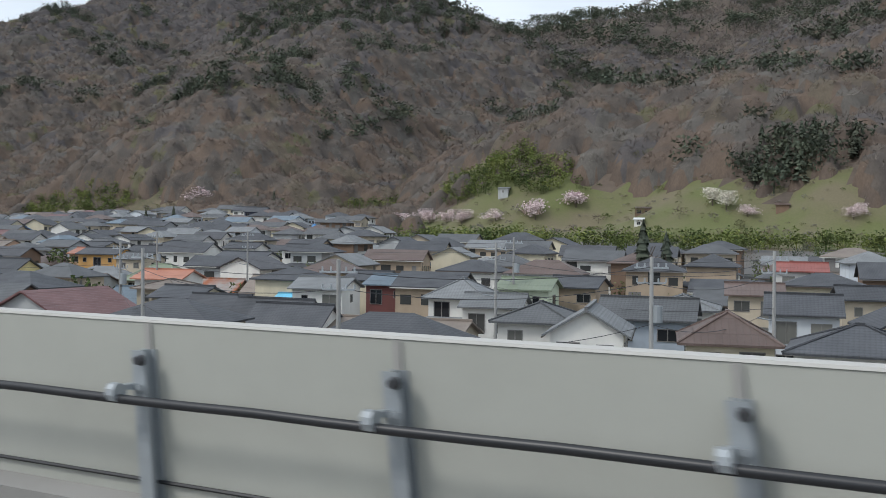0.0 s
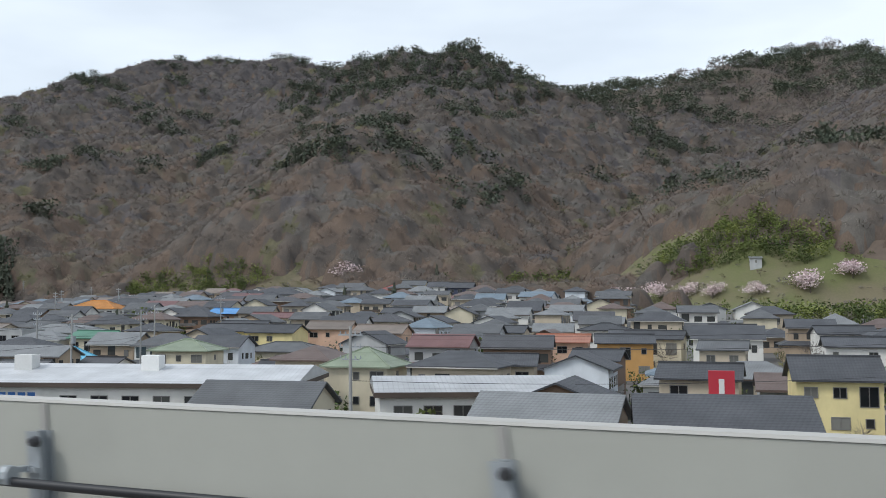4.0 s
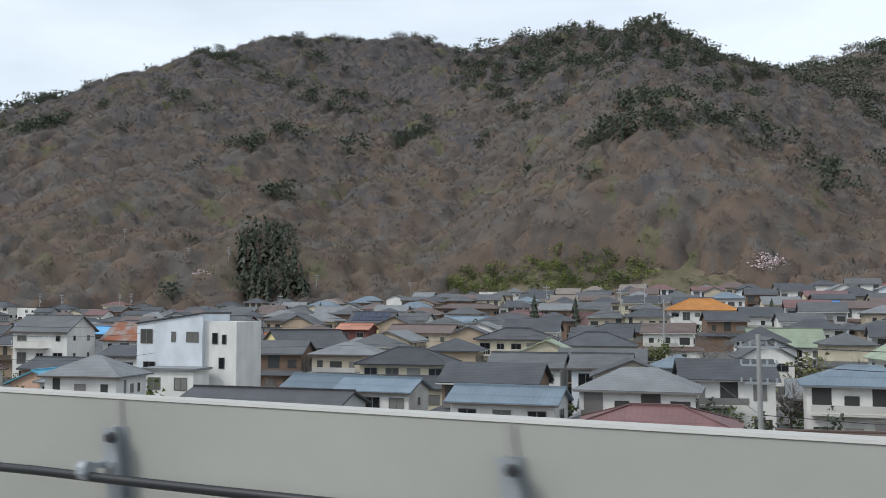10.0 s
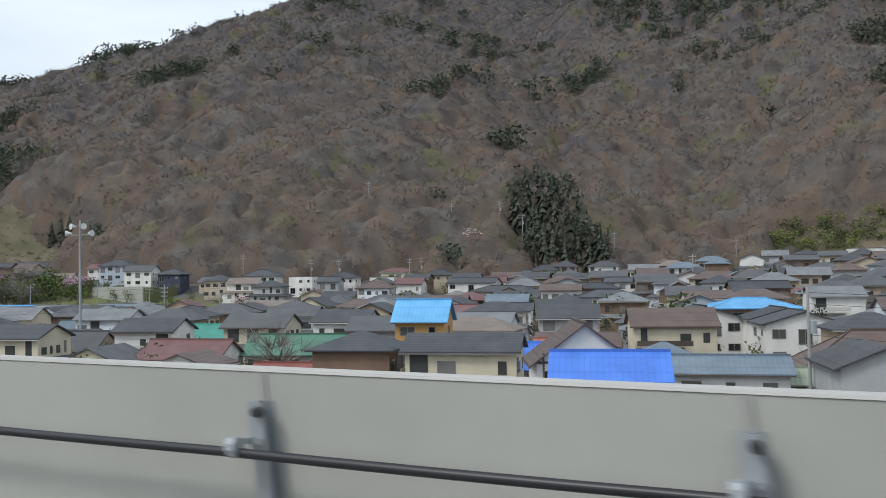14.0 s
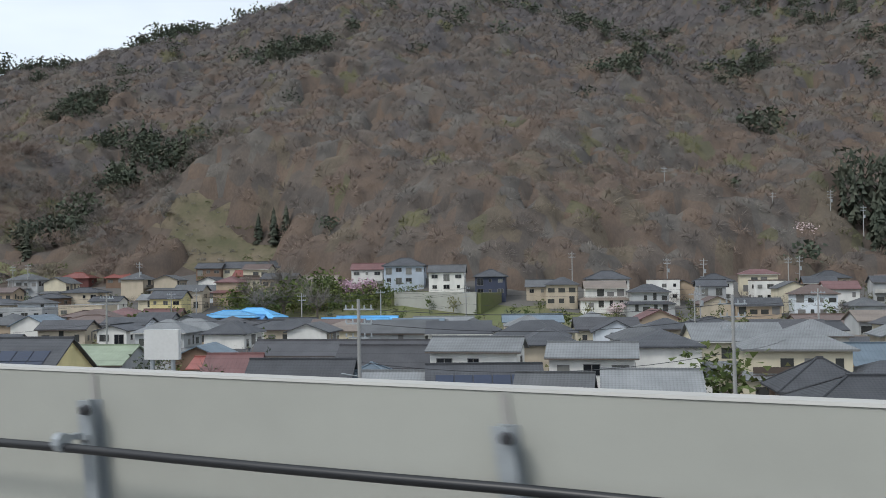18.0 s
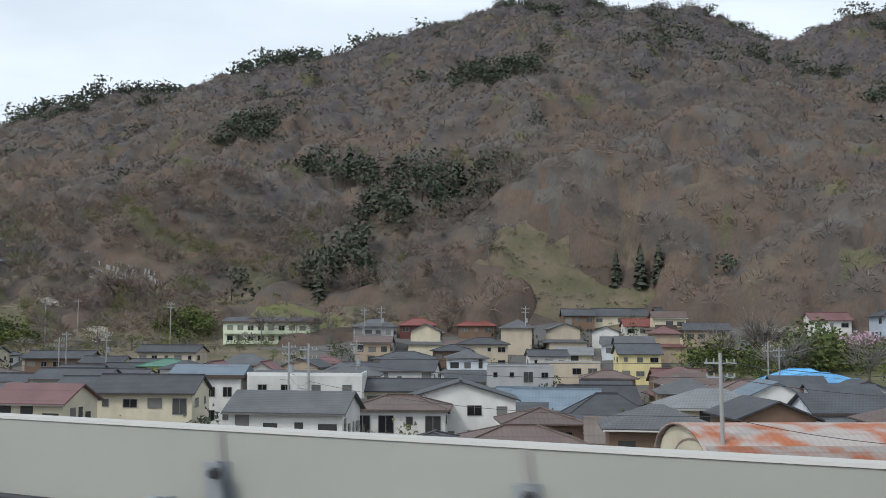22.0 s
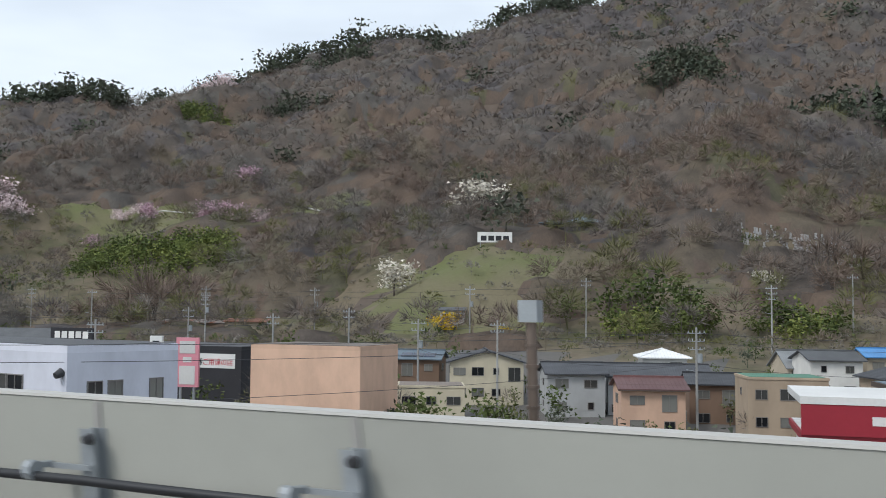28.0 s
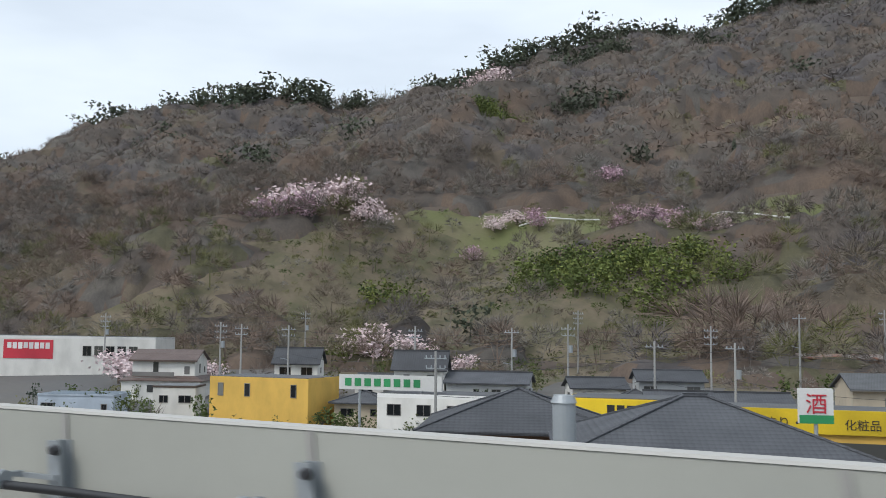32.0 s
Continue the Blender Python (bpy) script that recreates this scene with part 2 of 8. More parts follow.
def soup(name, verts, tris, mats, slots=None):
    """A mesh from arrays of points and triangles."""
    me = bpy.data.meshes.new(name)
    nv, nt = len(verts), len(tris)
    me.vertices.add(nv)
    me.vertices.foreach_set("co", np.ascontiguousarray(verts, np.float32).ravel())
    me.loops.add(3 * nt)
    me.loops.foreach_set("vertex_index", np.ascontiguousarray(tris, np.int32).ravel())
    me.polygons.add(nt)
    me.polygons.foreach_set("loop_start", np.arange(0, 3 * nt, 3, dtype=np.int32))
    for m in mats:
        me.materials.append(m)
    if slots is not None:
        me.polygons.foreach_set("material_index", np.ascontiguousarray(slots, np.int32))
    me.update(calc_edges=True)
    me.validate()
    return me


# ---- the lie of the land ----
def smoothstep(a, b, v):
    k = np.clip((v - a) / (b - a), 0, 1)
    return k * k * (3 - 2 * k)


def waves(x, y, size, seed):
    """Cheap smooth noise from -1 to 1."""
    g = np.random.default_rng(seed)
    out = 0.0
    for k in range(7):
        a, ph = g.uniform(0, math.tau), g.uniform(0, math.tau, 2)
        f = math.tau / size * g.uniform(0.6, 1.7)
        out = out + np.sin(f * (x * np.cos(a) + y * np.sin(a)) + ph[0] + 1.3 * np.sin(f * 0.6 * (y * np.cos(a) - x * np.sin(a)) + ph[1]))
    return out / 4.0


FOOT_X = [-2200, -1600, -1150, -1050, -960, -880, -800, -720, -640, -560, -480, -360, -250, -100, 200, 900]
FOOT_Y = [150, 150, 150, 150, 160, 185, 240, 226, 275, 325, 345, 350, 330, 330, 330, 330]
FOOT_Z = [5, 5, 5, 5, 6, 8, 13, 10.5, 8.5, 11, 15, 18, 13, 11, 10, 10]
FOOT_P = [1.3, 1.3, 1.3, 2.2, 4.0, 4.0, 3.5, 5.0, 3.5, 2.0, 1.5, 1.4, 1.5, 1.5, 1.5, 1.5]

# crests of the hills: x, y, height; then the fall of their flanks
CRESTS = [
    ([(-971, 655, 239), (-1044, 629, 216), (-1175, 546, 177), (-1226, 527, 162), (-1314, 505, 144), (-1387, 477, 136), (-1428, 490, 148), (-1560, 400, 82), (-1750, 340, 30)], 0.46),
    ([(-1003, 678, 235), (-971, 754, 280), (-958, 858, 294), (-919, 859, 299), (-861, 905, 279), (-800, 846, 242)], 0.62),
    ([(-790, 780, 215), (-751, 768, 243), (-731, 785, 246), (-679, 773, 248), (-616, 769, 242), (-570, 794, 225), (-515, 800, 194), (-440, 830, 130), (-400, 850, 60)], 0.66),
    ([(-613, 769, 225), (-545, 620, 172), (-480, 478, 112), (-465, 440, 88)], 0.78),
    ([(-718, 781, 232), (-660, 560, 122), (-625, 440, 62), (-605, 400, 40)], 0.72),
    ([(-931, 823, 261), (-850, 600, 150), (-785, 446, 72), (-765, 385, 44)], 0.7),
    ([(-1000, 673, 213), (-956, 498, 128), (-905, 350, 58), (-885, 290, 34)], 0.62),
    ([(-1011, 556, 173), (-985, 299, 64), (-978, 212, 33)], 0.42),
    ([(-360, 600, 60), (-290, 520, 78), (-215, 470, 84), (-110, 468, 82), (40, 480, 92), (300, 490, 112), (700, 500, 120)], 0.72),
    ([(-150, 500, 84), (-120, 700, 170), (-301, 1052, 230), (-458, 1423, 369)], 0.55),
    ([(-1000, 1250, 300), (-799, 1211, 278), (-672, 1176, 293), (-544, 1123, 276), (-518, 1231, 315), (-442, 1430, 366), (-382, 1452, 337), (-300, 1470, 345), (-150, 1500, 339), (300, 1450, 360), (900, 1400, 380)], 0.5),
]


def hills(x, y):
    out = np.full(np.shape(x), -50.0)
    for line, fall in CRESTS:
        here = np.full(np.shape(x), -60.0)
        for (ax, ay, az), (bx, by, bz) in zip(line, line[1:]):
            dx, dy = bx - ax, by - ay
            k = np.clip(((x - ax) * dx + (y - ay) * dy) / (dx * dx + dy * dy), 0, 1)
            d = np.hypot(x - ax - k * dx, y - ay - k * dy)
            here = np.maximum(here, az + k * (bz - az) - fall * (np.sqrt(d * d + 900) - 30))
        out = 0.5 * (out + here + np.sqrt((out - here) ** 2 + 120.0))
    return out


def ground(x, y):
    x, y = np.asarray(x, float), np.asarray(y, float)
    fy, fz, fp = np.interp(x, FOOT_X, FOOT_Y), np.interp(x, FOOT_X, FOOT_Z), np.interp(x, FOOT_X, FOOT_P)
    k = np.clip((y - 70) / (fy - 70), 0, 1.0)
    low = (fz + 0.5) * k ** fp - 0.5
    low = low - 2.0 * np.exp(-((x + 690) / 80) ** 2 - ((y - 160) / 45) ** 2)
    h = hills(x, y)
    up = smoothstep(-4, 46, y - fy)
    h = h + up * (6.0 * waves(x, y, 120, 3) + 3.0 * waves(x, y, 45, 4)) - 8.0
    h = h - 13.0 * smoothstep(-765, -850, x) * smoothstep(-1225, -1165, x) * (1 - smoothstep(330, 480, y))
    # gullies that run down the slopes
    h = h - 9.0 * up * np.clip(0.35 - np.abs(waves(x, 0.4 * y, 95, 6)), 0, 1) * (1 - smoothstep(0, 60, 150 - h))
    rise = h - low
    return low + up * 0.5 * (rise + np.sqrt(rise * rise + 30.0))


def gz(x, y):
    return float(ground(np.array([x]), np.array([y]))[0])


def ground_sheet():
    xs = np.concatenate([np.arange(-4800, -1900, 160), np.arange(-1900, 420, 9.0), np.arange(420, 4800, 160)])
    ys = np.concatenate([np.arange(-4700, -160, 200), np.arange(-160, 620, 8.0), np.arange(620, 1700, 20.0), np.arange(1700, 4800, 160)])
    gx, gy = np.meshgrid(xs, ys)
    z = ground(gx, gy)
    far = smoothstep(1700, 3000, np.hypot(gx + 500, gy))
    z = z * (1 - far)
    nx, ny = len(xs), len(ys)
    i = (np.arange(ny - 1)[:, None] * nx + np.arange(nx - 1)[None]).ravel()
    tri = np.concatenate([np.stack([i, i + 1, i + nx + 1], 1), np.stack([i, i + nx + 1, i + nx], 1)])
    return np.stack([gx.ravel(), gy.ravel(), z.ravel()], 1), tri


# ---- ground, with paved yards, grass, leaf litter and terraces ----
M_SOIL = surface("town_ground", (0.115, 0.108, 0.098), 0.9, grain=1.2, alt=(0.10, 0.10, 0.10), big=0.05, spread=0.3, bump=0.3, vary=0)
M_GRASS = surface("spring_grass", (0.115, 0.128, 0.048), 0.95, grain=1.5, alt=(0.15, 0.13, 0.08), big=0.05, spread=0.35, bump=0.5, vary=0)
M_LITTER = surface("leaf_litter", (0.115, 0.088, 0.069), 0.95, grain=0.5, alt=(0.078, 0.062, 0.052), big=0.02, spread=0.6, bump=0.6, vary=0)
M_DRY = surface("dry_grass", (0.152, 0.124, 0.084), 0.95, grain=0.9, alt=(0.088, 0.085, 0.046), big=0.1, spread=0.55, bump=0.6, vary=0)

# clearings on the slopes: x, y, half width, half depth, kind of cover
CLEAR = [
    (-190, 360, 95, 26, 1), (-95, 345, 75, 30, 1), (-290, 402, 44, 14, 1), (-690, 205, 75, 22, 1), (-812, 250, 24, 10, 3), (-855, 224, 20, 7, 3), (-880, 214, 15, 12, 1),
    (-1018, 200, 22, 20, 1), (-1008, 180, 16, 9, 1), (-987, 176, 10, 6, 3), (-900, 185, 40, 22, 3), (-960, 175, 36, 20, 3), (-953, 236, 16, 5, 3),
    (-1178, 222, 40, 38, 3), (-1130, 198, 48, 15, 3), (-1150, 262, 48, 13, 1), (-1112, 268, 36, 11, 1), (-1118, 362, 22, 8, 3), (-490, 352, 34, 12, 3), (-425, 358, 30, 14, 3),
]


def cover(x, y):
    """0 town, 1 grass, 2 litter under woods, 3 dry grass."""
    fy = np.interp(x, FOOT_X, FOOT_Y)
    out = np.where(y > fy + 6 + 6 * waves(x, y, 40, 8), 2, 0)
    near = (x < -870) & (y > fy - 5) & (y < fy + 70) & (waves(x, y, 55, 9) > 0.1)
    out = np.where(near, 3, out)
    for cx, cy, rx, ry, kind in CLEAR:
        d = ((x - cx) / rx) ** 2 + ((y - cy) / ry) ** 2 + 0.25 * waves(x, y, 18, 11)
        out = np.where(d < 1, kind, out)
    return np.where(y < -30, 1, out)


gv, gt = ground_sheet()
gc = gv[gt].mean(1)
tagged(new("ground", soup("ground", gv, gt, [M_SOIL, M_GRASS, M_LITTER, M_DRY], cover(gc[:, 0], gc[:, 1]))), "valley floor of paved yards rising to wooded slopes", "ground", kind="structure")
bpy.data.objects["ground"].data.shade_smooth()

# ---- the railway: deck, slab track, side wall, posts, cables, masts ----
M_CONC = surface("wall_concrete", (0.375, 0.378, 0.34), 0.9, grain=3.0, stain=0.10, big=0.35, spread=0.08, bump=0.12, vary=0.03)
M_CONC2 = surface("deck_concrete", (0.36, 0.35, 0.33), 0.9, grain=2.0, stain=0.3, big=0.2, bump=0.3, vary=0.05)
M_GALV = surface("galvanised_steel", (0.36, 0.39, 0.41), 0.5, 0.35, grain=9, stain=0.2, spread=0.12, vary=0.06)
M_MAST = surface("mast_concrete", (0.37, 0.42, 0.42), 0.75, grain=5, stain=0.14, big=0.5, spread=0.08, vary=0.03, stretch=(1, 1, 0.4))
M_BLACK = surface("black_sheath", (0.018, 0.019, 0.022), 0.42, grain=20, vary=0.05, bump=0)
M_RAIL = surface("rail_steel", (0.22, 0.17, 0.14), 0.4, 0.8, grain=6)
M_WHITE = surface("white_enamel", (0.72, 0.72, 0.70), 0.6, grain=5, stain=0.15)
M_DARK = surface("dark_fittings", (0.045, 0.045, 0.05), 0.5, grain=8)


LINE_P = np.array([r[1:4] for r in ROWS])
# the track runs on past both ends in the same direction
_a, _b = LINE_P[0] - LINE_P[4], LINE_P[-1] - LINE_P[-5]
LINE = np.concatenate([[LINE_P[0] + _a * k for k in range(10, 0, -1)], LINE_P[::2], [LINE_P[-1] + _b * k for k in range(1, 11)]])


def on_line(x):
    """The eye's place over the track abreast of x, the way ahead and the way to the town side."""
    k = int(np.clip(np.searchsorted(-LINE[:, 0], -x), 1, len(LINE) - 1))
    a, b = LINE[k - 1], LINE[k]
    p = a + (b - a) * (x - a[0]) / (b[0] - a[0])
    w = Vector(b - a).normalized()
    return Vector(p), w, Vector((w.y, -w.x, 0)).normalized()


def side(x, off, drop):
    p, w, n = on_line(x)
    return p + n * off + Vector((0, 0, drop))


def sweep(name, profile, mat, x0, x1, step, label, category, kind="structure", closed=True):
    """A bar with the given cross-section (offset to the town side, height from the eye) that follows the track."""
    xs = np.arange(x0, x1, -step)
    bm = bmesh.new()
    rings = [[bm.verts.new(side(x, o, h)) for o, h in profile] for x in xs]
    m = len(profile)
    for a, b in zip(rings, rings[1:]):
        for k in range(m if closed else m - 1):
            bm.faces.new((a[k], b[k], b[(k + 1) % m], a[(k + 1) % m]))
    if closed:
        bm.faces.new(rings[0])
        bm.faces.new(rings[-1][::-1])
    bmesh.ops.recalc_face_normals(bm, faces=bm.faces)
    return tagged(new(name, mesh_of(name, bm, mat)), label, category, kind=kind)


X0, X1 = 120.0, -1210.0
sweep("viaduct_deck", [(-4.6, -3.0), (6.5, -3.0), (6.5, -3.5), (4.0, -4.2), (-3.0, -4.2), (-4.6, -3.5)], M_CONC2, X0, X1, 10, "grey concrete deck of the railway viaduct", "viaduct")
for off in (-0.0, 4.3):
    sweep("track_slab", [(off - 1.2, -2.99), (off + 1.2, -2.99), (off + 1.2, -2.55), (off - 1.2, -2.55)], M_CONC2, X0, X1, 10, "long concrete slab carrying the rails", "track slab")
    for s in (-0.72, 0.72):
        sweep("rail", [(off + s - 0.05, -2.55), (off + s + 0.05, -2.55), (off + s + 0.035, -2.4), (off + s - 0.035, -2.4)], M_RAIL, X0, X1, 10, "worn steel rail with a bright top", "rail")
sweep("side_wall", [(6.0, -3.0), (6.22, -3.0), (6.2, -0.70), (6.17, -0.682), (6.02, -0.682), (6.0, -0.70)], M_CONC, X0, X1, 5, "long pale concrete parapet wall along the viaduct", "parapet wall")
sweep("side_wall_coping", [(5.99, -0.694), (6.21, -0.694), (6.2, -0.672), (6.0, -0.672)], surface("coping_edge", (0.50, 0.49, 0.46), 0.8, grain=4, stain=0.1), X0, X1, 5, "pale chamfered top edge of the parapet wall", "coping")
sweep("far_side_wall", [(-4.6, -3.0), (-4.4, -3.0), (-4.4, -1.2), (-4.6, -1.2)], M_CONC, X0, X1, 10, "pale concrete parapet wall on the far side of the viaduct", "parapet wall")
thin = [(5.975 + 0.016 * math.cos(k * math.tau / 6), -1.915 + 0.016 * math.sin(k * math.tau / 6)) for k in range(6)]
sweep("signal_wire", thin, M_BLACK, X0, -90, 5, "thin black wire clipped along the parapet wall", "wire", kind="")
sweep("wall_ledge", [(5.80, -3.0), (5.999, -3.0), (5.999, -2.04), (5.80, -2.10)], M_CONC2, X0, X1, 10, "low concrete cable trough cover along the wall", "cable trough")

# posts on the wall, every two to three and a half metres
SEEN_POSTS = [0.71, -1.5, -3.7, -29.25, -32.42, -56.05, -58.19, -60.21, -144.13, -147.25, -174.55, -177.71, -207.56, -210.67, -241.3, -244.42, -275.13,
              -278.3, -309.35, -312.59, -343.33, -346.74, -378.44, -381.84, -384.11, -414.65, -418.1, -450.7, -454.19, -558.71, -562.24, -595.09, -598.64,
              -629.65, -633.18, -664.67, -668.07, -697.89, -701.28, -732.8, -735.1, -767.18, -770.51, -798.72, -802.1, -833.79, -837.04, -933.73, -935.95,
              -966.09, -969.42, -998.35, -1001.71, -1032.75, -1036.14, -1064.62, -1068.05, -1070.39]
POST_X = [17.0] + SEEN_POSTS + [-1096.0]
for a, b in zip(POST_X[:], POST_X[1:]):
    count = max(1, round((a - b) / (3.3 if a - b < 60 else 3.7)))
    if a - b > 4.5:
        POST_X += [a + (b - a) * k / count for k in range(1, count)]
POST_X = sorted(set(POST_X), reverse=True)


def make_post():
    e = thing("wall_post", pose(0, 0, 0), "grey galvanised steel post bolted to the parapet wall", "post", "posts along the parapet wall")
    ring = [(-0.065, 0.0), (-0.065, -0.02), (-0.012, -0.02), (-0.012, -0.12), (-0.065, -0.12), (-0.065, -0.14), (0.065, -0.14), (0.065, -0.12), (0.012, -0.12), (0.012, -0.02), (0.065, -0.02), (0.065, 0.0)]
    pts = [(a, b, z) for z in (-2.05, -0.2) for a, b in ring]
    bm = bm_poly(pts, [tuple(range(12)), tuple(range(23, 11, -1))] + [(k, (k + 1) % 12, (k + 1) % 12 + 12, k + 12) for k in range(12)])
    bmesh.ops.recalc_face_normals(bm, faces=bm.faces)
    part("flange_beam", bm, M_GALV, e)
    bm = bm_box(-0.03, 0.03, -0.018, -0.001, -0.21, 0.0)
    part("joint_strip", bm, M_CONC2, e, "dull sealing strip above the post")
    part("bolt", bm_tube((0.035, -0.14, -0.27), (0.035, -0.2, -0.27), 0.045, 0.03, 8), M_DARK, e, "dark bolt head")
    return e


def abreast(x, off):
    """on_line(), for the place whose point at that offset has this x."""
    n = on_line(x)[2]
    return on_line(x - n.x * off)


def post_pose(x):
    p, w, n = abreast(x, 5.998)
    q = p + n * 5.998 + Vector((0, 0, -0.70))
    return Matrix.Translation(q) @ Matrix.Rotation(math.atan2(n.y, n.x) - math.pi / 2, 4, "Z")


first_post = make_post()
first_post.matrix_world = post_pose(POST_X[0])
for x in POST_X[1:]:
    copy_thing(first_post, post_pose(x))


def make_bracket(shift):
    e = thing("cable_bracket", pose(0, 0, 0), "grey steel arm with a clamp that carries the black cable", "cable bracket", "cable brackets on the posts")
    bm = bm_box(shift - 0.02, 0.04, -0.17, -0.145, -0.50, -0.46)
    part("arm", bm, M_GALV, e)
    bm = bm_tube((shift - 0.04, -0.33, -0.5), (shift + 0.04, -0.33, -0.5), 0.075, 0.075, 10)
    bm_box(shift - 0.03, shift + 0.03, -0.36, -0.14, -0.49, -0.45, bm)
    part("clamp", bm, M_GALV, e)
    return e


near_bracket, first_bracket = make_bracket(-0.06), make_bracket(-0.36)
near_bracket.matrix_world, first_bracket.matrix_world = post_pose(POST_X[0]), post_pose(POST_X[-1])
for k, x in enumerate(POST_X[1:-1]):
    if k % 9 != 8:
        copy_thing(first_bracket if x < -600 else near_bracket, post_pose(x))


def bracket_rest(x0, x1, off, drop, sag, r, name, label):
    """A cable that hangs a little between its holders."""
    xs = [x for x in POST_X if x1 <= x <= x0]
    c = bpy.data.curves.new(name, "CURVE")
    c.dimensions, c.bevel_depth, c.bevel_resolution = "3D", r, 2
    s = c.splines.new("POLY")
    pts = []
    for a, b in zip(xs, xs[1:]):
        for k in range(4):
            u = k / 4
            pts.append(side(a + (b - a) * u, off, drop - sag * 4 * u * (1 - u)))
    s.points.add(len(pts) - 1)
    for q, p in zip(s.points, pts):
        q.co = (*p, 1)
    c.materials.append(M_BLACK)
    ob = new(name, c)
    me = bpy.data.meshes.new_from_object(ob)
    bpy.data.objects.remove(ob)
    return tagged(new(name, me), label, "cable")


bracket_rest(18, -1097, 5.66, -1.235, 0.008, 0.036, "trackside_cable", "thick black cable hung along the parapet wall")

MAST_X = [72, 22, -24, -78, -128.1, -176.5, -221.0, -273.5, -323.1, -374, -425, -476, -528, -579, -630.8, -681, -729, -783, -829.5, -884, -938, -985, -1038.5, -1087]


def make_mast():
    e = thing("catenary_mast", pose(0, 0, 0), "tall grey-green round mast of the overhead line with pale bands", "mast", "masts along the railway")
    part("shaft", bm_tube((0, 0, -3.0), (0, 0, 6.5), 0.20, 0.165, 20), M_MAST, e)
    for z in (1.96, 1.66):
        part("band", bm_tube((0, 0, z), (0, 0, z + 0.045), 0.192, 0.192, 20), M_WHITE, e, "narrow white band")
    bm = bm_box(-0.19, -0.02, -0.185, -0.16, 1.72, 1.95)
    part("number_plate", bm, M_WHITE, e, "small pale plate")
    part("base_collar", bm_tube((0, 0, -3.0), (0, 0, -2.6), 0.33, 0.33, 16), M_CONC2, e)
    part("bracket_arm", bm_tube((0, 0, 5.2), (0, -5.2, 5.6), 0.05, 0.05, 8), M_GALV, e)
    return e


def mast_pose(x):
    p, w, n = abreast(x, 5.4)
    return Matrix.Translation(p + n * 5.4) @ Matrix.Rotation(math.atan2(n.y, n.x) - math.pi / 2, 4, "Z")


first_mast = make_mast()
first_mast.matrix_world = mast_pose(MAST_X[0])
for x in MAST_X[1:]:
    copy_thing(first_mast, mast_pose(x))

# ---- woods ----
F_BARE = [foliage("bare_twigs_brown", (0.192, 0.164, 0.141), (0.147, 0.128, 0.118)), foliage("bare_twigs_mauve", (0.174, 0.153, 0.148), (0.136, 0.123, 0.122)),
          foliage("bare_twigs_tan", (0.222, 0.186, 0.142), (0.168, 0.144, 0.114)), foliage("bare_twigs_rust", (0.222, 0.169, 0.137), (0.179, 0.14, 0.12)),
          foliage("bare_twigs_grey", (0.227, 0.207, 0.181), (0.168, 0.157, 0.142)), foliage("budding_twigs", (0.171, 0.168, 0.0754), (0.129, 0.129, 0.0696))]
# dense inner branches: darker copies of the twig tints, with crown shade painted in
F_SHADED = [foliage("shaded_inner_twigs_brown", (0.106, 0.0881, 0.0748), (0.0777, 0.0678, 0.0608)), foliage("shaded_inner_twigs_mauve", (0.0949, 0.0847, 0.0819), (0.0712, 0.0655, 0.0655)), foliage("shaded_inner_twigs_tan", (0.121, 0.0994, 0.0748), (0.0918, 0.0768, 0.0608)),
          foliage("shaded_inner_twigs_rust", (0.121, 0.0904, 0.0702), (0.0949, 0.0746, 0.062)), foliage("shaded_inner_twigs_grey", (0.113, 0.102, 0.0901), (0.0863, 0.0791, 0.0725)), foliage("shaded_inner_twigs_budding", (0.108, 0.0994, 0.0608), (0.0842, 0.0791, 0.0538))]
F_PINE = [foliage("pine_needles", (0.0715, 0.0884, 0.065), (0.091, 0.104, 0.0715)), foliage("cedar_needles", (0.065, 0.078, 0.0585), (0.0832, 0.0884, 0.065))]
F_BAMBOO = [foliage("bamboo_leaves", (0.19, 0.215, 0.065), (0.13, 0.165, 0.05)), foliage("evergreen_leaves", (0.07, 0.10, 0.035), (0.10, 0.12, 0.04))]
F_BLOSSOM = [foliage("cherry_blossom", (0.72, 0.60, 0.61), (0.64, 0.52, 0.53)), foliage("pink_blossom", (0.56, 0.40, 0.46), (0.5, 0.34, 0.41)), foliage("magnolia_blossom", (0.70, 0.66, 0.58), (0.6, 0.56, 0.48)),
             foliage("forsythia_blossom", (0.65, 0.45, 0.03), (0.5, 0.36, 0.03))]
M_BARK = surface("bark", (0.13, 0.105, 0.085), 0.95, grain=4, stretch=(1, 1, 0.3), bump=0.5)


def slivers(rng, a, b, width):
    """Thin triangles from the points a to the points b."""
    w = b - a
    s = np.cross(w, rng.normal(size=w.shape))
    s = s / np.linalg.norm(s, axis=1, keepdims=True) * np.asarray(width).reshape(-1, 1)
    v = np.stack([a - s / 2, a + s / 2, b], 1).reshape(-1, 3)
    return v, np.arange(len(v)).reshape(-1, 3)


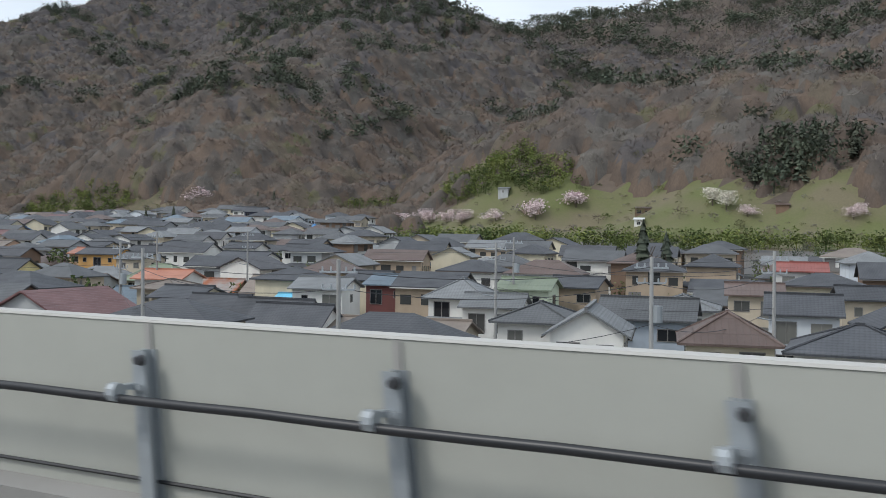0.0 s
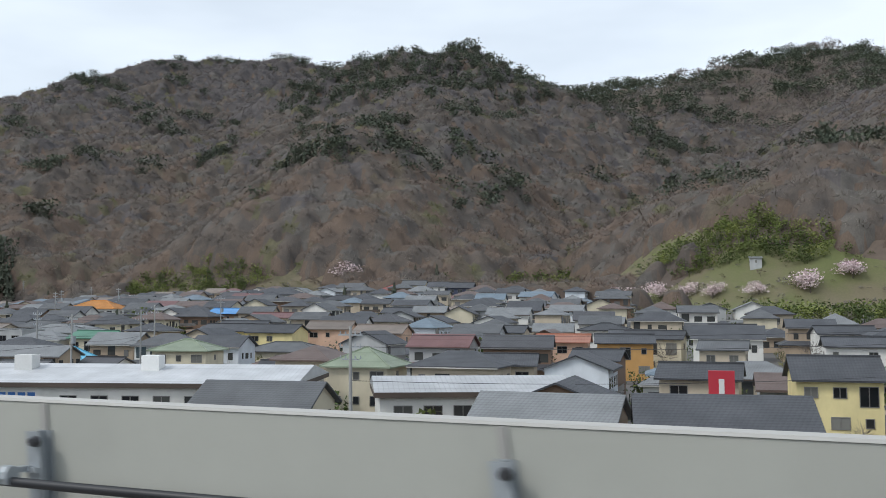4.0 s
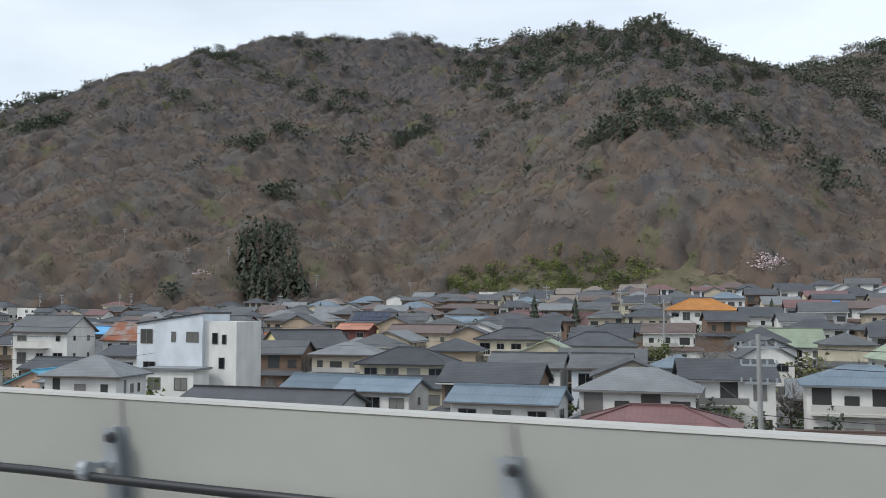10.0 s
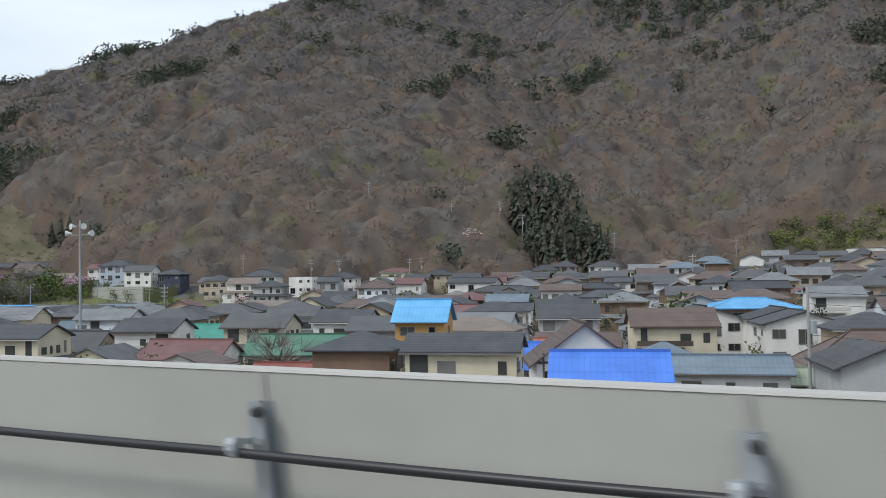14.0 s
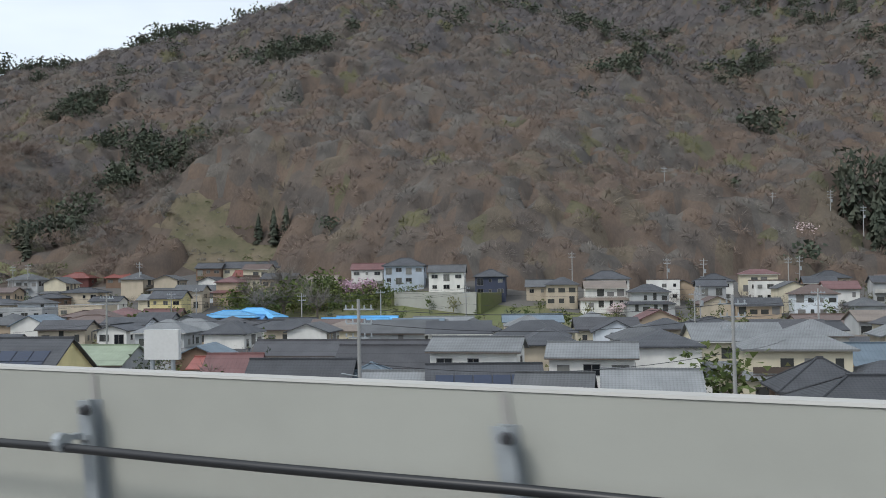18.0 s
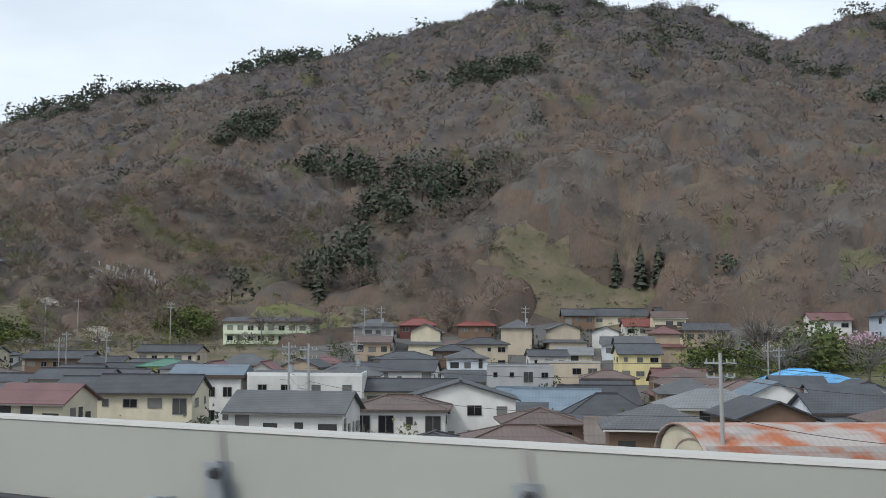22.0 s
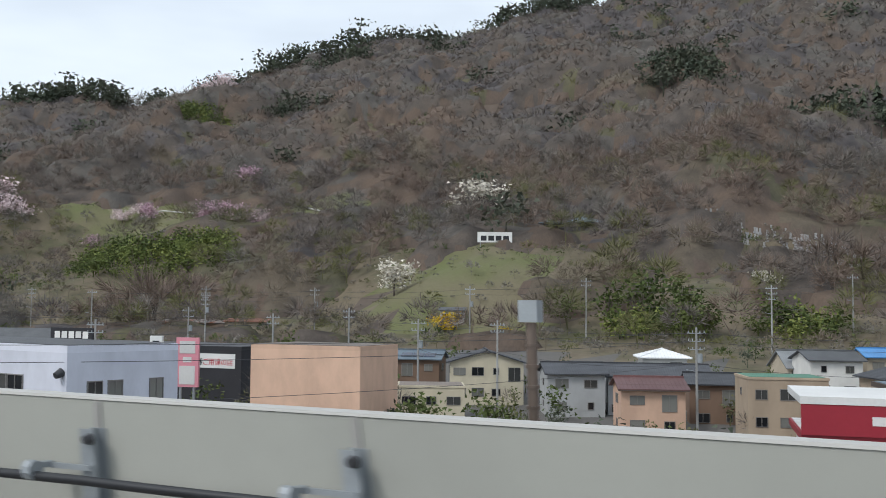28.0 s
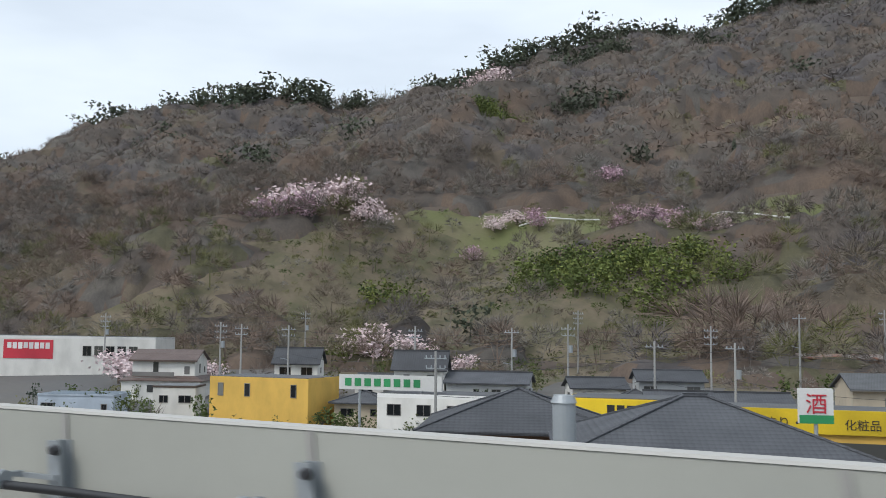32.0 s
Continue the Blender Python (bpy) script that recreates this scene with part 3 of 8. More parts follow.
def bare_tree(seed, n=92, spread=0.48, thick=0.017):
    """A leafless tree one metre high: a stem, limbs and a rounded crown of fine twigs."""
    g = np.random.default_rng(seed)
    a = g.normal(size=(n, 3)) * (0.06, 0.06, 0.07) + (0, 0, 0.44)
    az, el = g.uniform(0, math.tau, n), np.arcsin(g.uniform(-0.4, 1.0, n))
    lump = 1 + 0.14 * np.sin(3 * az + seed)
    tip = np.stack([spread * lump * np.cos(az) * np.cos(el), spread * lump * np.sin(az) * np.cos(el), 0.5 + 0.5 * np.sin(el)], 1) * g.uniform(0.82, 1.06, (n, 1))
    a = a + (tip - a) * g.uniform(0.2, 0.68, (n, 1))
    v1, t1 = slivers(g, a, tip, g.uniform(0.6, 1.3, n) * thick)
    foot = np.array([[0.0, 0, -0.05], [0, 0, 0.2], [0, 0, 0.25]])
    top = np.array([[0.02, 0, 0.66], [spread * 0.5, 0.1, 0.7], [-spread * 0.5, -0.12, 0.72]])
    v2, t2 = slivers(g, foot, top, [0.028, 0.016, 0.016])
    return np.concatenate([v1, v2]), np.concatenate([t1, t2 + len(v1)])


def canopy_tree(seed, n=130, spread=0.46, thin=0.02):
    """A leafless tree as part of a closed canopy: fine twigs that fan up and out to a lumpy, rounded crown, on a stem with limbs."""
    g = np.random.default_rng(seed)
    lobes = g.normal(size=(7, 3)) * (1, 1, 0.6) + (0, 0, 0.45)
    lobes = lobes / np.linalg.norm(lobes, axis=1, keepdims=True)
    az, up = g.uniform(0, math.tau, n), g.uniform(-0.35, 1.0, n)
    flat = np.sqrt(1 - up * up)
    out = np.stack([np.cos(az) * flat, np.sin(az) * flat, up], 1)
    near = out @ lobes.T
    lump = 0.72 + 0.36 * np.clip(near.max(1), 0, 1) ** 4
    tip = out * (spread, spread, 0.46) * (lump * g.uniform(0.8, 1.05, n))[:, None] + (0, 0, 0.52)
    hub = lobes[near.argmax(1)] * (spread * 0.5, spread * 0.5, 0.2) + (0, 0, 0.46)
    a = hub + (tip - hub) * g.uniform(0.15, 0.6, (n, 1)) + g.normal(size=(n, 3)) * 0.025
    v1, t1 = slivers(g, a, tip, g.uniform(0.6, 1.4, n) * thin)
    v2, t2 = slivers(g, np.array([[0.0, 0, -0.05], [0, 0, 0.1], [0, 0, 0.15]]), np.array([[0.02, 0, 0.66], [spread * 0.5, 0.1, 0.6], [-spread * 0.5, -0.12, 0.6]]), [0.035, 0.02, 0.02])
    return np.concatenate([v1, v2]), np.concatenate([t1, t2 + len(v1)])


def twiggy(seed, n=520, spread=0.42):
    """A leafless tree seen nearer: hundreds of thin twigs fanning out from the limbs."""
    g = np.random.default_rng(seed)
    hubs = g.normal(size=(14, 3)) * (spread * 0.4, spread * 0.4, 0.12) + (0, 0, 0.58)
    a = hubs[g.integers(0, 14, n)]
    w = a - (0, 0, 0.25)
    w = w / np.linalg.norm(w, axis=1, keepdims=True) + g.normal(size=(n, 3)) * 0.55
    b = a + w * g.uniform(0.12, 0.34, (n, 1))
    return slivers(g, a + (b - a) * g.uniform(0, 0.4, (n, 1)), b, g.uniform(0.006, 0.012, n))


def leafy(seed, n=46, rx=0.32, low=0.25, size=0.17):
    """A leafy crown one metre high: many small leaf clumps with gaps, on a stem."""
    g = np.random.default_rng(seed)
    hubs = g.normal(size=(6, 3)) * (rx * 0.45, rx * 0.45, 0.16) + (0, 0, 0.5 + low * 0.4)
    c = hubs[g.integers(0, 6, n)] + g.normal(size=(n, 3)) * (rx * 0.42, rx * 0.42, 0.13)
    c[:, 2] = np.clip(c[:, 2], low, 1.0)
    e = g.normal(size=(n, 3))
    e = e / np.linalg.norm(e, axis=1, keepdims=True)
    v1, t1 = slivers(g, c - e * size * 0.5, c + e * size * 0.6, g.uniform(0.6, 1.1, n) * size)
    v2, t2 = slivers(g, np.array([[0, 0, -0.05], [0, 0, -0.05]]), np.array([[0, 0, 0.6], [0.03, 0, 0.6]]), [0.05, 0.05])
    return np.concatenate([v1, v2]), np.concatenate([t1, t2 + len(v1)])


def conifer(seed, n=60, rx=0.2):
    """A pointed evergreen one metre high, with drooping, uneven tiers."""
    g = np.random.default_rng(seed)
    z = g.uniform(0.1, 0.97, n) ** 0.9
    r = rx * (1.02 - z) ** 0.75 * g.uniform(0.65, 1.25, n)
    az = g.uniform(0, math.tau, n)
    a = np.stack([0 * z, 0 * z, z + 0.03], 1)
    b = np.stack([r * np.cos(az), r * np.sin(az), z - 0.05 - 0.1 * g.uniform(0, 1, n)], 1)
    w = b - a
    s = np.cross(w, (0, 0, 1.0))
    s = s / np.linalg.norm(s, axis=1, keepdims=True) * (0.05 + 0.45 * r)[:, None]
    v1 = np.stack([a, b - s / 2, b + s / 2], 1).reshape(-1, 3)
    v2, t2 = slivers(g, np.array([[0, 0, -0.05], [0, 0, -0.05]]), np.array([[0, 0, 0.9], [0, 0.01, 0.9]]), [0.035, 0.035])
    t1 = np.arange(len(v1)).reshape(-1, 3)
    return np.concatenate([v1, v2]), np.concatenate([t1, t2 + len(v1)])


BARE, LEAFY, CONE = [bare_tree(k) for k in range(8)], [leafy(20 + k, 90, 0.36, 0.15, 0.11) for k in range(6)], [conifer(40 + k, 90, 0.22) for k in range(5)]
PINES = [leafy(60 + k, 100, 0.34, 0.3, 0.11) for k in range(5)]
NEAR_WOOD = [canopy_tree(160 + k, 125, 0.48, 0.017) for k in range(8)]
CLOSE_WOOD = [canopy_tree(200 + k, 340, 0.48, 0.0125) for k in range(6)]
FAR_WOOD = [canopy_tree(180 + k, 72, 0.5, 0.032) for k in range(8)]
SHRUB = [canopy_tree(80 + k, 80, 0.7, 0.05) for k in range(5)]


def plant(kinds, pos, height, slot, seed, wide=None):
    """Many trees as arrays: template, place, height and material slot for each."""
    g = np.random.default_rng(seed)
    pick, turn = g.integers(0, len(kinds), len(pos)), g.uniform(0, math.tau, len(pos))
    wide = np.ones(len(pos)) if wide is None else wide
    vs, tr, sl, base = [], [], [], 0
    for k, (tv, tt) in enumerate(kinds):
        m = pick == k
        if not m.any():
            continue
        p, h, c, s, q = pos[m], height[m], np.cos(turn[m]), np.sin(turn[m]), wide[m]
        x = (tv[None, :, 0] * c[:, None] - tv[None, :, 1] * s[:, None]) * (h * q)[:, None] + p[:, None, 0]
        y = (tv[None, :, 0] * s[:, None] + tv[None, :, 1] * c[:, None]) * (h * q)[:, None] + p[:, None, 1]
        z = tv[None, :, 2] * h[:, None] + p[:, None, 2]
        vs.append(np.stack([x, y, z], -1).reshape(-1, 3))
        tr.append((tt[None] + (np.arange(len(p)) * len(tv))[:, None, None]).reshape(-1, 3) + base)
        sl.append(np.repeat(slot[m], len(tt)))
        base += len(p) * len(tv)
    return np.concatenate(vs), np.concatenate(tr), np.concatenate(sl)


def scatter(x0, x1, y0, y1, step, seed, jitter=0.48):
    g = np.random.default_rng(seed)
    x, y = np.meshgrid(np.arange(x0, x1, step), np.arange(y0, y1, step))
    x, y = x.ravel() + g.uniform(-jitter, jitter, x.size) * step, y.ravel() + g.uniform(-jitter, jitter, x.size) * step
    return x, y


# evergreen stands in the bare woods: x, y, half width, half depth
EVERGREEN = [(-605, 322, 22, 13), (-518, 541, 19, 12), (-486, 442, 26, 9), (-459, 492, 12, 18), (-635, 695, 100, 62), (-560, 735, 60, 40), (-868, 284, 26, 13), (-928, 340, 34, 9), (-880, 247, 7, 14),
             (-111, 386, 20, 14), (-1001, 375, 14, 18), (-1184, 390, 14, 8), (-895, 420, 22, 14), (-940, 640, 40, 18), (-1205, 465, 18, 8), (-230, 560, 60, 30), (-60, 520, 60, 14), (-170, 640, 60, 30),
             (-575, 1100, 90, 30), (-480, 1250, 60, 60), (-400, 1330, 120, 30), (-760, 640, 26, 8), (-690, 560, 12, 18), (-730, 440, 10, 10), (-600, 590, 34, 14)]
BAMBOO = [(-478, 362, 34, 8), (-522, 358, 18, 7), (-335, 422, 18, 12), (-348, 390, 20, 8), (-225, 383, 30, 9), (-178, 294, 38, 6), (-122, 304, 26, 6), (-245, 393, 28, 8), (-1125, 222, 27, 19), (-1209, 358, 12, 15),
          (-970, 178, 12, 6), (-947, 186, 8, 6), (-740, 213, 20, 8), (-760, 206, 12, 7), (-360, 362, 26, 6), (-905, 205, 8, 6), (-1165, 172, 14, 5), (-1180, 215, 8, 5), (-60, 318, 60, 5)]


def inside(x, y, spots, rough=0.35):
    out = np.zeros(len(x), bool)
    for cx, cy, rx, ry in spots:
        out |= ((x - cx) / rx) ** 2 + ((y - cy) / ry) ** 2 + rough * waves(x, y, 16, 13) < 1
    return out


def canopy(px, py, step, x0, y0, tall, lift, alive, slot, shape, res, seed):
    """The closed roof of twigs that touching crowns make, as a sheet for the shaded tints: rounded over each tree, sunk
    between them, open where none stands.
    """
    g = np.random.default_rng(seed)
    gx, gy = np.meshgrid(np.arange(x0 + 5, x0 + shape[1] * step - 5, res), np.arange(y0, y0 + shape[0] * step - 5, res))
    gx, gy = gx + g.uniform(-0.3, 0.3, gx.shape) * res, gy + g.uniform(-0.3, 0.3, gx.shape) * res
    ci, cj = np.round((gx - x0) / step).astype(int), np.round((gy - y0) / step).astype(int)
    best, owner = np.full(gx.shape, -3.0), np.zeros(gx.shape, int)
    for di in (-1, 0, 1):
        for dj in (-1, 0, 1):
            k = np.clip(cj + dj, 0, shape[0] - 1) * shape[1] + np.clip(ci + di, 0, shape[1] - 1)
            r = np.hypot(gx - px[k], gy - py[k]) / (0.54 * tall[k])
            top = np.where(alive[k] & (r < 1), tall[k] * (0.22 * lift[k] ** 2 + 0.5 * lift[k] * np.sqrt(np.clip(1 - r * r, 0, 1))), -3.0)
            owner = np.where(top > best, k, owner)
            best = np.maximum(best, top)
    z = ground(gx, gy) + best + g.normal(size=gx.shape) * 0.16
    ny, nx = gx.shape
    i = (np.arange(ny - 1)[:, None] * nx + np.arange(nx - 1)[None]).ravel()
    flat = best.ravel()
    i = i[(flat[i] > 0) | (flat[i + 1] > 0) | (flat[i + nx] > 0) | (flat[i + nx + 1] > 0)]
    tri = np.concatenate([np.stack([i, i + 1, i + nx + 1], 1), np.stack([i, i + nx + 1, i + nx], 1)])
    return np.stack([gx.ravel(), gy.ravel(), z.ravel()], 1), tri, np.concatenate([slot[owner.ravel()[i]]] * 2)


rng = np.random.default_rng(5)
wx, wy = scatter(-1780, 330, 140, 980, 7.2, 1)
wf = np.interp(wx, FOOT_X, FOOT_Y)
kind = cover(wx, wy)
ok = (wy > wf + 4) & ((kind == 2) & (rng.uniform(0, 1, len(wx)) > 0.03) | (kind == 3) & (rng.uniform(0, 1, len(wx)) > 0.72) & (wx < -820))
ever, bamb = inside(wx, wy, EVERGREEN), inside(wx, wy, BAMBOO)
alive = ok & ~bamb
wz = ground(wx, wy)
crest = (wz > 125) & (waves(wx, wy, 60, 21) > 0.95) & (rng.uniform(0, 1, len(wx)) > 0.45)
lone = rng.uniform(0, 1, len(wx)) > 0.994
brow = (wz > 60) & (wy > 380) & (ground(wx, wy + 28) < wz + 3) & (rng.uniform(0, 1, len(wx)) > np.where(wx < -1000, 0.35, 0.65))
pine = ever & (rng.uniform(0, 1, len(wx)) > np.where(wy > 580, 0.45, 0.1)) | crest | lone | brow
bare = ~pine
# warm brown oaks low down, greyer and more mauve towards the tops, haze partly painted in
tone = waves(wx, wy, 70, 31) + 0.6 * waves(wx, wy, 25, 32) + 0.55 * rng.normal(size=len(wx)) - (wz - 70) / 90
slot = np.array([1, 0, 4, 0, 3, 2])[np.digitize(tone, [-1.3, -0.5, -0.15, 0.4, 1.2])]
slot = np.where((rng.uniform(0, 1, len(wx)) > 0.97) | (wx < -900) & (wy < 260) & (rng.uniform(0, 1, len(wx)) > 0.85), 5, slot)
at = np.stack([wx, wy, wz], 1)
tall = rng.uniform(7.5, 12.0, len(wx)) * np.where(brow, np.where(wx < -1000, 1.45, 1.15), 1.0)
back = wy > np.where(wx < -850, 330, 440)
close = (wx < -830) & (wy < 310)
one, two, near = bare & ~back & ~close & alive, bare & back & alive, bare & close & alive
pine = pine & alive
grid = (len(np.arange(140, 980, 7.2)), len(np.arange(-1780, 330, 7.2)))
# sheet below the twig tips; its darkened tints paint the shade within the crowns
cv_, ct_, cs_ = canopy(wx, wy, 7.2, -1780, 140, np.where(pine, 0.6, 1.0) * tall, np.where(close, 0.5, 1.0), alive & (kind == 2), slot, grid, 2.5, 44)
v, t, s = plant(NEAR_WOOD, at[one], tall[one], slot[one], 2, rng.uniform(0.95, 1.35, int(one.sum())))
v2, t2, s2 = plant(FAR_WOOD, at[two], tall[two], slot[two], 12, rng.uniform(0.95, 1.35, int(two.sum())))
v3, t3, s3 = plant(CLOSE_WOOD, at[near], tall[near], slot[near], 13, rng.uniform(0.95, 1.3, int(near.sum())))
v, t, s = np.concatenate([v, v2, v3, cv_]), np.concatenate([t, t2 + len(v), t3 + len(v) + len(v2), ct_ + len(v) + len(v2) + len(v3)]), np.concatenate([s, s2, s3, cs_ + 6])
woods = soup("bare_woods", v, t, F_BARE + F_SHADED, s)
woods.shade_smooth()
tagged(new("bare_woods", woods), "leafless brown and mauve woods covering the hillsides", "woods", kind="stuff")
v, t, s = plant(PINES, at[pine & ~ever], tall[pine & ~ever] * 1.1, rng.integers(0, 2, int((pine & ~ever).sum())), 3, np.full(int((pine & ~ever).sum()), 1.2))
# the stands: broad pines high up, close-set tall cedars at the foot
ex, ey = scatter(-1300, 60, 160, 800, 5.0, 19)
ok = inside(ex, ey, EVERGREEN) & (ey > np.interp(ex, FOOT_X, FOOT_Y) + 3) & (rng.uniform(0, 1, len(ex)) > np.where(ey > 580, 0.5, 0.05))
ex, ey = ex[ok], ey[ok]
ez = ground(ex, ey)
cedar = np.hypot((ex + 605) / 30, (ey - 322) / 22) < 1
high = np.where(cedar, rng.uniform(14, 20, len(ex)), rng.uniform(8, 13, len(ex)))
v2, t2, s2 = plant(CONE + PINES[:3], np.stack([ex, ey, ez], 1)[cedar], high[cedar], np.ones(int(cedar.sum()), int), 33, np.full(int(cedar.sum()), 0.8))
v3, t3, s3 = plant(PINES + CONE[:2], np.stack([ex, ey, ez], 1)[~cedar], high[~cedar], rng.integers(0, 2, int((~cedar).sum())), 34, np.full(int((~cedar).sum()), 1.15))
v, t, s = np.concatenate([v, v2, v3]), np.concatenate([t, t2 + len(v), t3 + len(v) + len(v2)]), np.concatenate([s, s2, s3])
tagged(new("evergreen_woods", soup("evergreen_woods", v, t, F_PINE, s)), "dark green pine and cedar stands among the bare woods", "woods", kind="stuff")
bx, by = scatter(-1300, 60, 150, 470, 3.0, 7)
ok = inside(bx, by, BAMBOO)
bx, by = bx[ok], by[ok]
v, t, s = plant(LEAFY, np.stack([bx, by, ground(bx, by)], 1), rng.uniform(3, 6.5, len(bx)), rng.integers(0, 2, len(bx)), 4, rng.uniform(0.9, 1.5, len(bx)))
tagged(new("bamboo_thicket", soup("bamboo_thicket", v, t, F_BAMBOO, s)), "bright yellow-green bamboo and evergreen thickets at the foot of the slope", "thicket", kind="stuff")
sx, sy = scatter(-1420, 60, 145, 430, 2.9, 9)
sk = cover(sx, sy)
sf = np.interp(sx, FOOT_X, FOOT_Y)
ok = (sy > sf - 6) & (sk != 0) & (sk != 2) & (rng.uniform(0, 1, len(sx)) > np.where(sk == 1, 0.6, 0.12)) & ~inside(sx, sy, BAMBOO)
sx, sy = sx[ok], sy[ok]
v, t, s = plant(SHRUB, np.stack([sx, sy, ground(sx, sy)], 1), rng.uniform(1.0, 1.0 + 4.2 * rng.uniform(0.2, 1, len(sx)) ** 2, len(sx)), rng.choice([2, 4, 4, 4, 5, 5, 6], len(sx)), 6)
tagged(new("hillside_scrub", soup("hillside_scrub", v, t, F_BARE + [F_BAMBOO[1]], s)), "low leafless scrub and orchard bushes on grassy terraces", "scrub", kind="stuff")
fx, fy2 = scatter(-1100, 900, 960, 1650, 13.0, 15)
fz2 = ground(fx, fy2)
fp = inside(fx, fy2, EVERGREEN) | (waves(fx, fy2, 140, 41) > 0.2)
far_at, far_h = np.stack([fx, fy2, fz2], 1), rng.uniform(12, 17, len(fx))
v, t, s = plant(FAR_WOOD, far_at[~fp], far_h[~fp], rng.integers(0, 3, int((~fp).sum())), 8, np.full(int((~fp).sum()), 1.3))
v2, t2, s2 = plant(PINES, far_at[fp], far_h[fp], np.full(int(fp.sum()), 3), 9, np.full(int(fp.sum()), 1.4))
v, t, s = np.concatenate([v, v2]), np.concatenate([t, t2 + len(v)]), np.concatenate([s, s2])
tagged(new("distant_woods", soup("distant_woods", v, t, F_BARE[:2] + [F_BARE[4], F_PINE[0]], s)), "brown and dark green woods on the far mountain", "woods", kind="stuff")

# ---- houses ----
WALLS = {
    "white": (0.72, 0.71, 0.67), "cream": (0.62, 0.56, 0.42), "beige": (0.50, 0.43, 0.33), "grey": (0.42, 0.43, 0.43), "yellow": (0.72, 0.62, 0.32), "tan": (0.42, 0.33, 0.24),
    "brown": (0.20, 0.13, 0.09), "blue": (0.42, 0.48, 0.55), "pink": (0.60, 0.46, 0.40), "lime": (0.55, 0.58, 0.12), "orange": (0.58, 0.33, 0.12), "navy": (0.05, 0.06, 0.10), "pale": (0.66, 0.70, 0.74),
    "peach": (0.66, 0.44, 0.32), "mint": (0.60, 0.66, 0.50), "maroon": (0.15, 0.055, 0.05), "black": (0.03, 0.03, 0.035), "mustard": (0.72, 0.45, 0.10),
}
ROOFS = {
    "slate": ((0.058, 0.062, 0.07), "tile"), "grey": ((0.088, 0.093, 0.098), "tile"), "silver": ((0.175, 0.185, 0.19), "tile"), "dark": ((0.045, 0.045, 0.05), "seam"), "brown": ((0.095, 0.065, 0.055), "seam"),
    "red": ((0.20, 0.058, 0.046), "seam"), "maroon": ((0.125, 0.058, 0.056), "seam"), "blue": ((0.06, 0.20, 0.42), "seam"), "sky": ((0.10, 0.32, 0.56), "seam"), "steel": ((0.115, 0.155, 0.19), "seam"),
    "green": ((0.06, 0.16, 0.11), "seam"), "olive": ((0.20, 0.24, 0.17), "seam"), "orange": ((0.52, 0.22, 0.05), "tile"), "terra": ((0.33, 0.14, 0.09), "seam"), "white": ((0.62, 0.63, 0.63), "seam"),
    "teal": ((0.05, 0.28, 0.22), "seam"), "azure": ((0.12, 0.40, 0.55), "seam"), "fawn": ((0.165, 0.135, 0.112), "seam"), "cobalt": ((0.05, 0.16, 0.55), "seam"), "zinc": ((0.36, 0.37, 0.38), "seam"), "palesteel": ((0.40, 0.52, 0.62), "seam"),
}
WORDS = {"slate": "dark grey tiled", "grey": "grey tiled", "silver": "pale grey tiled", "dark": "near-black metal", "brown": "brown metal", "red": "red metal", "maroon": "maroon metal", "blue": "blue metal",
         "sky": "bright blue metal", "steel": "blue-grey metal", "green": "dark green metal", "olive": "grey-green metal", "orange": "orange tiled", "terra": "rust-red metal", "white": "white metal", "teal": "green metal",
         "azure": "light blue metal", "fawn": "fawn metal", "cobalt": "vivid blue metal", "palesteel": "pale blue metal", "zinc": "pale grey metal", "rusty": "rusty corrugated"}
M_FRAME = surface("window_frame_aluminium", (0.22, 0.21, 0.20), 0.5, 0.3, grain=10)
M_TRIM = surface("eaves_board", (0.10, 0.075, 0.06), 0.75, grain=8)
M_RIDGE = surface("ridge_tile", (0.10, 0.105, 0.11), 0.6, grain=8)
M_RAILING = surface("balcony_rail", (0.55, 0.54, 0.50), 0.6, grain=8)


def wall_mat(k):
    return surface("render_" + k, WALLS[k], 0.85, grain=5, stain=0.16, big=0.5, spread=0.08, bump=0.12, vary=0.1, stretch=(1, 1, 0.5))


def roof_mat(k):
    if k == "rusty":
        return roofing("roof_rusty", (0.30, 0.27, 0.25), "seam", 0.7, 0.0, rust=(0.30, 0.10, 0.045))
    colour, sort = ROOFS[k]
    return roofing("roof_" + k, colour, sort, 0.68 if sort == "tile" else 0.5)


def gable_roof(w, d, z, pitch, ox, oy, t=0.16):
    """Two slopes, ridge along x, with a real thickness."""
    hx, hy = w / 2 + ox, d / 2 + oy
    top, low = z + pitch * d / 2, z - pitch * oy
    pts, n = [], 0
    for x in (-hx, hx):
        pts += [(x, -hy, low), (x, 0, top), (x, hy, low), (x, -hy, low + t), (x, 0, top + t), (x, hy, low + t)]
    return bm_poly(pts, [(3, 9, 10, 4), (4, 10, 11, 5), (0, 1, 7, 6), (1, 2, 8, 7), (0, 6, 9, 3), (2, 5, 11, 8), (0, 3, 4, 1), (1, 4, 5, 2), (6, 7, 10, 9), (7, 8, 11, 10)])


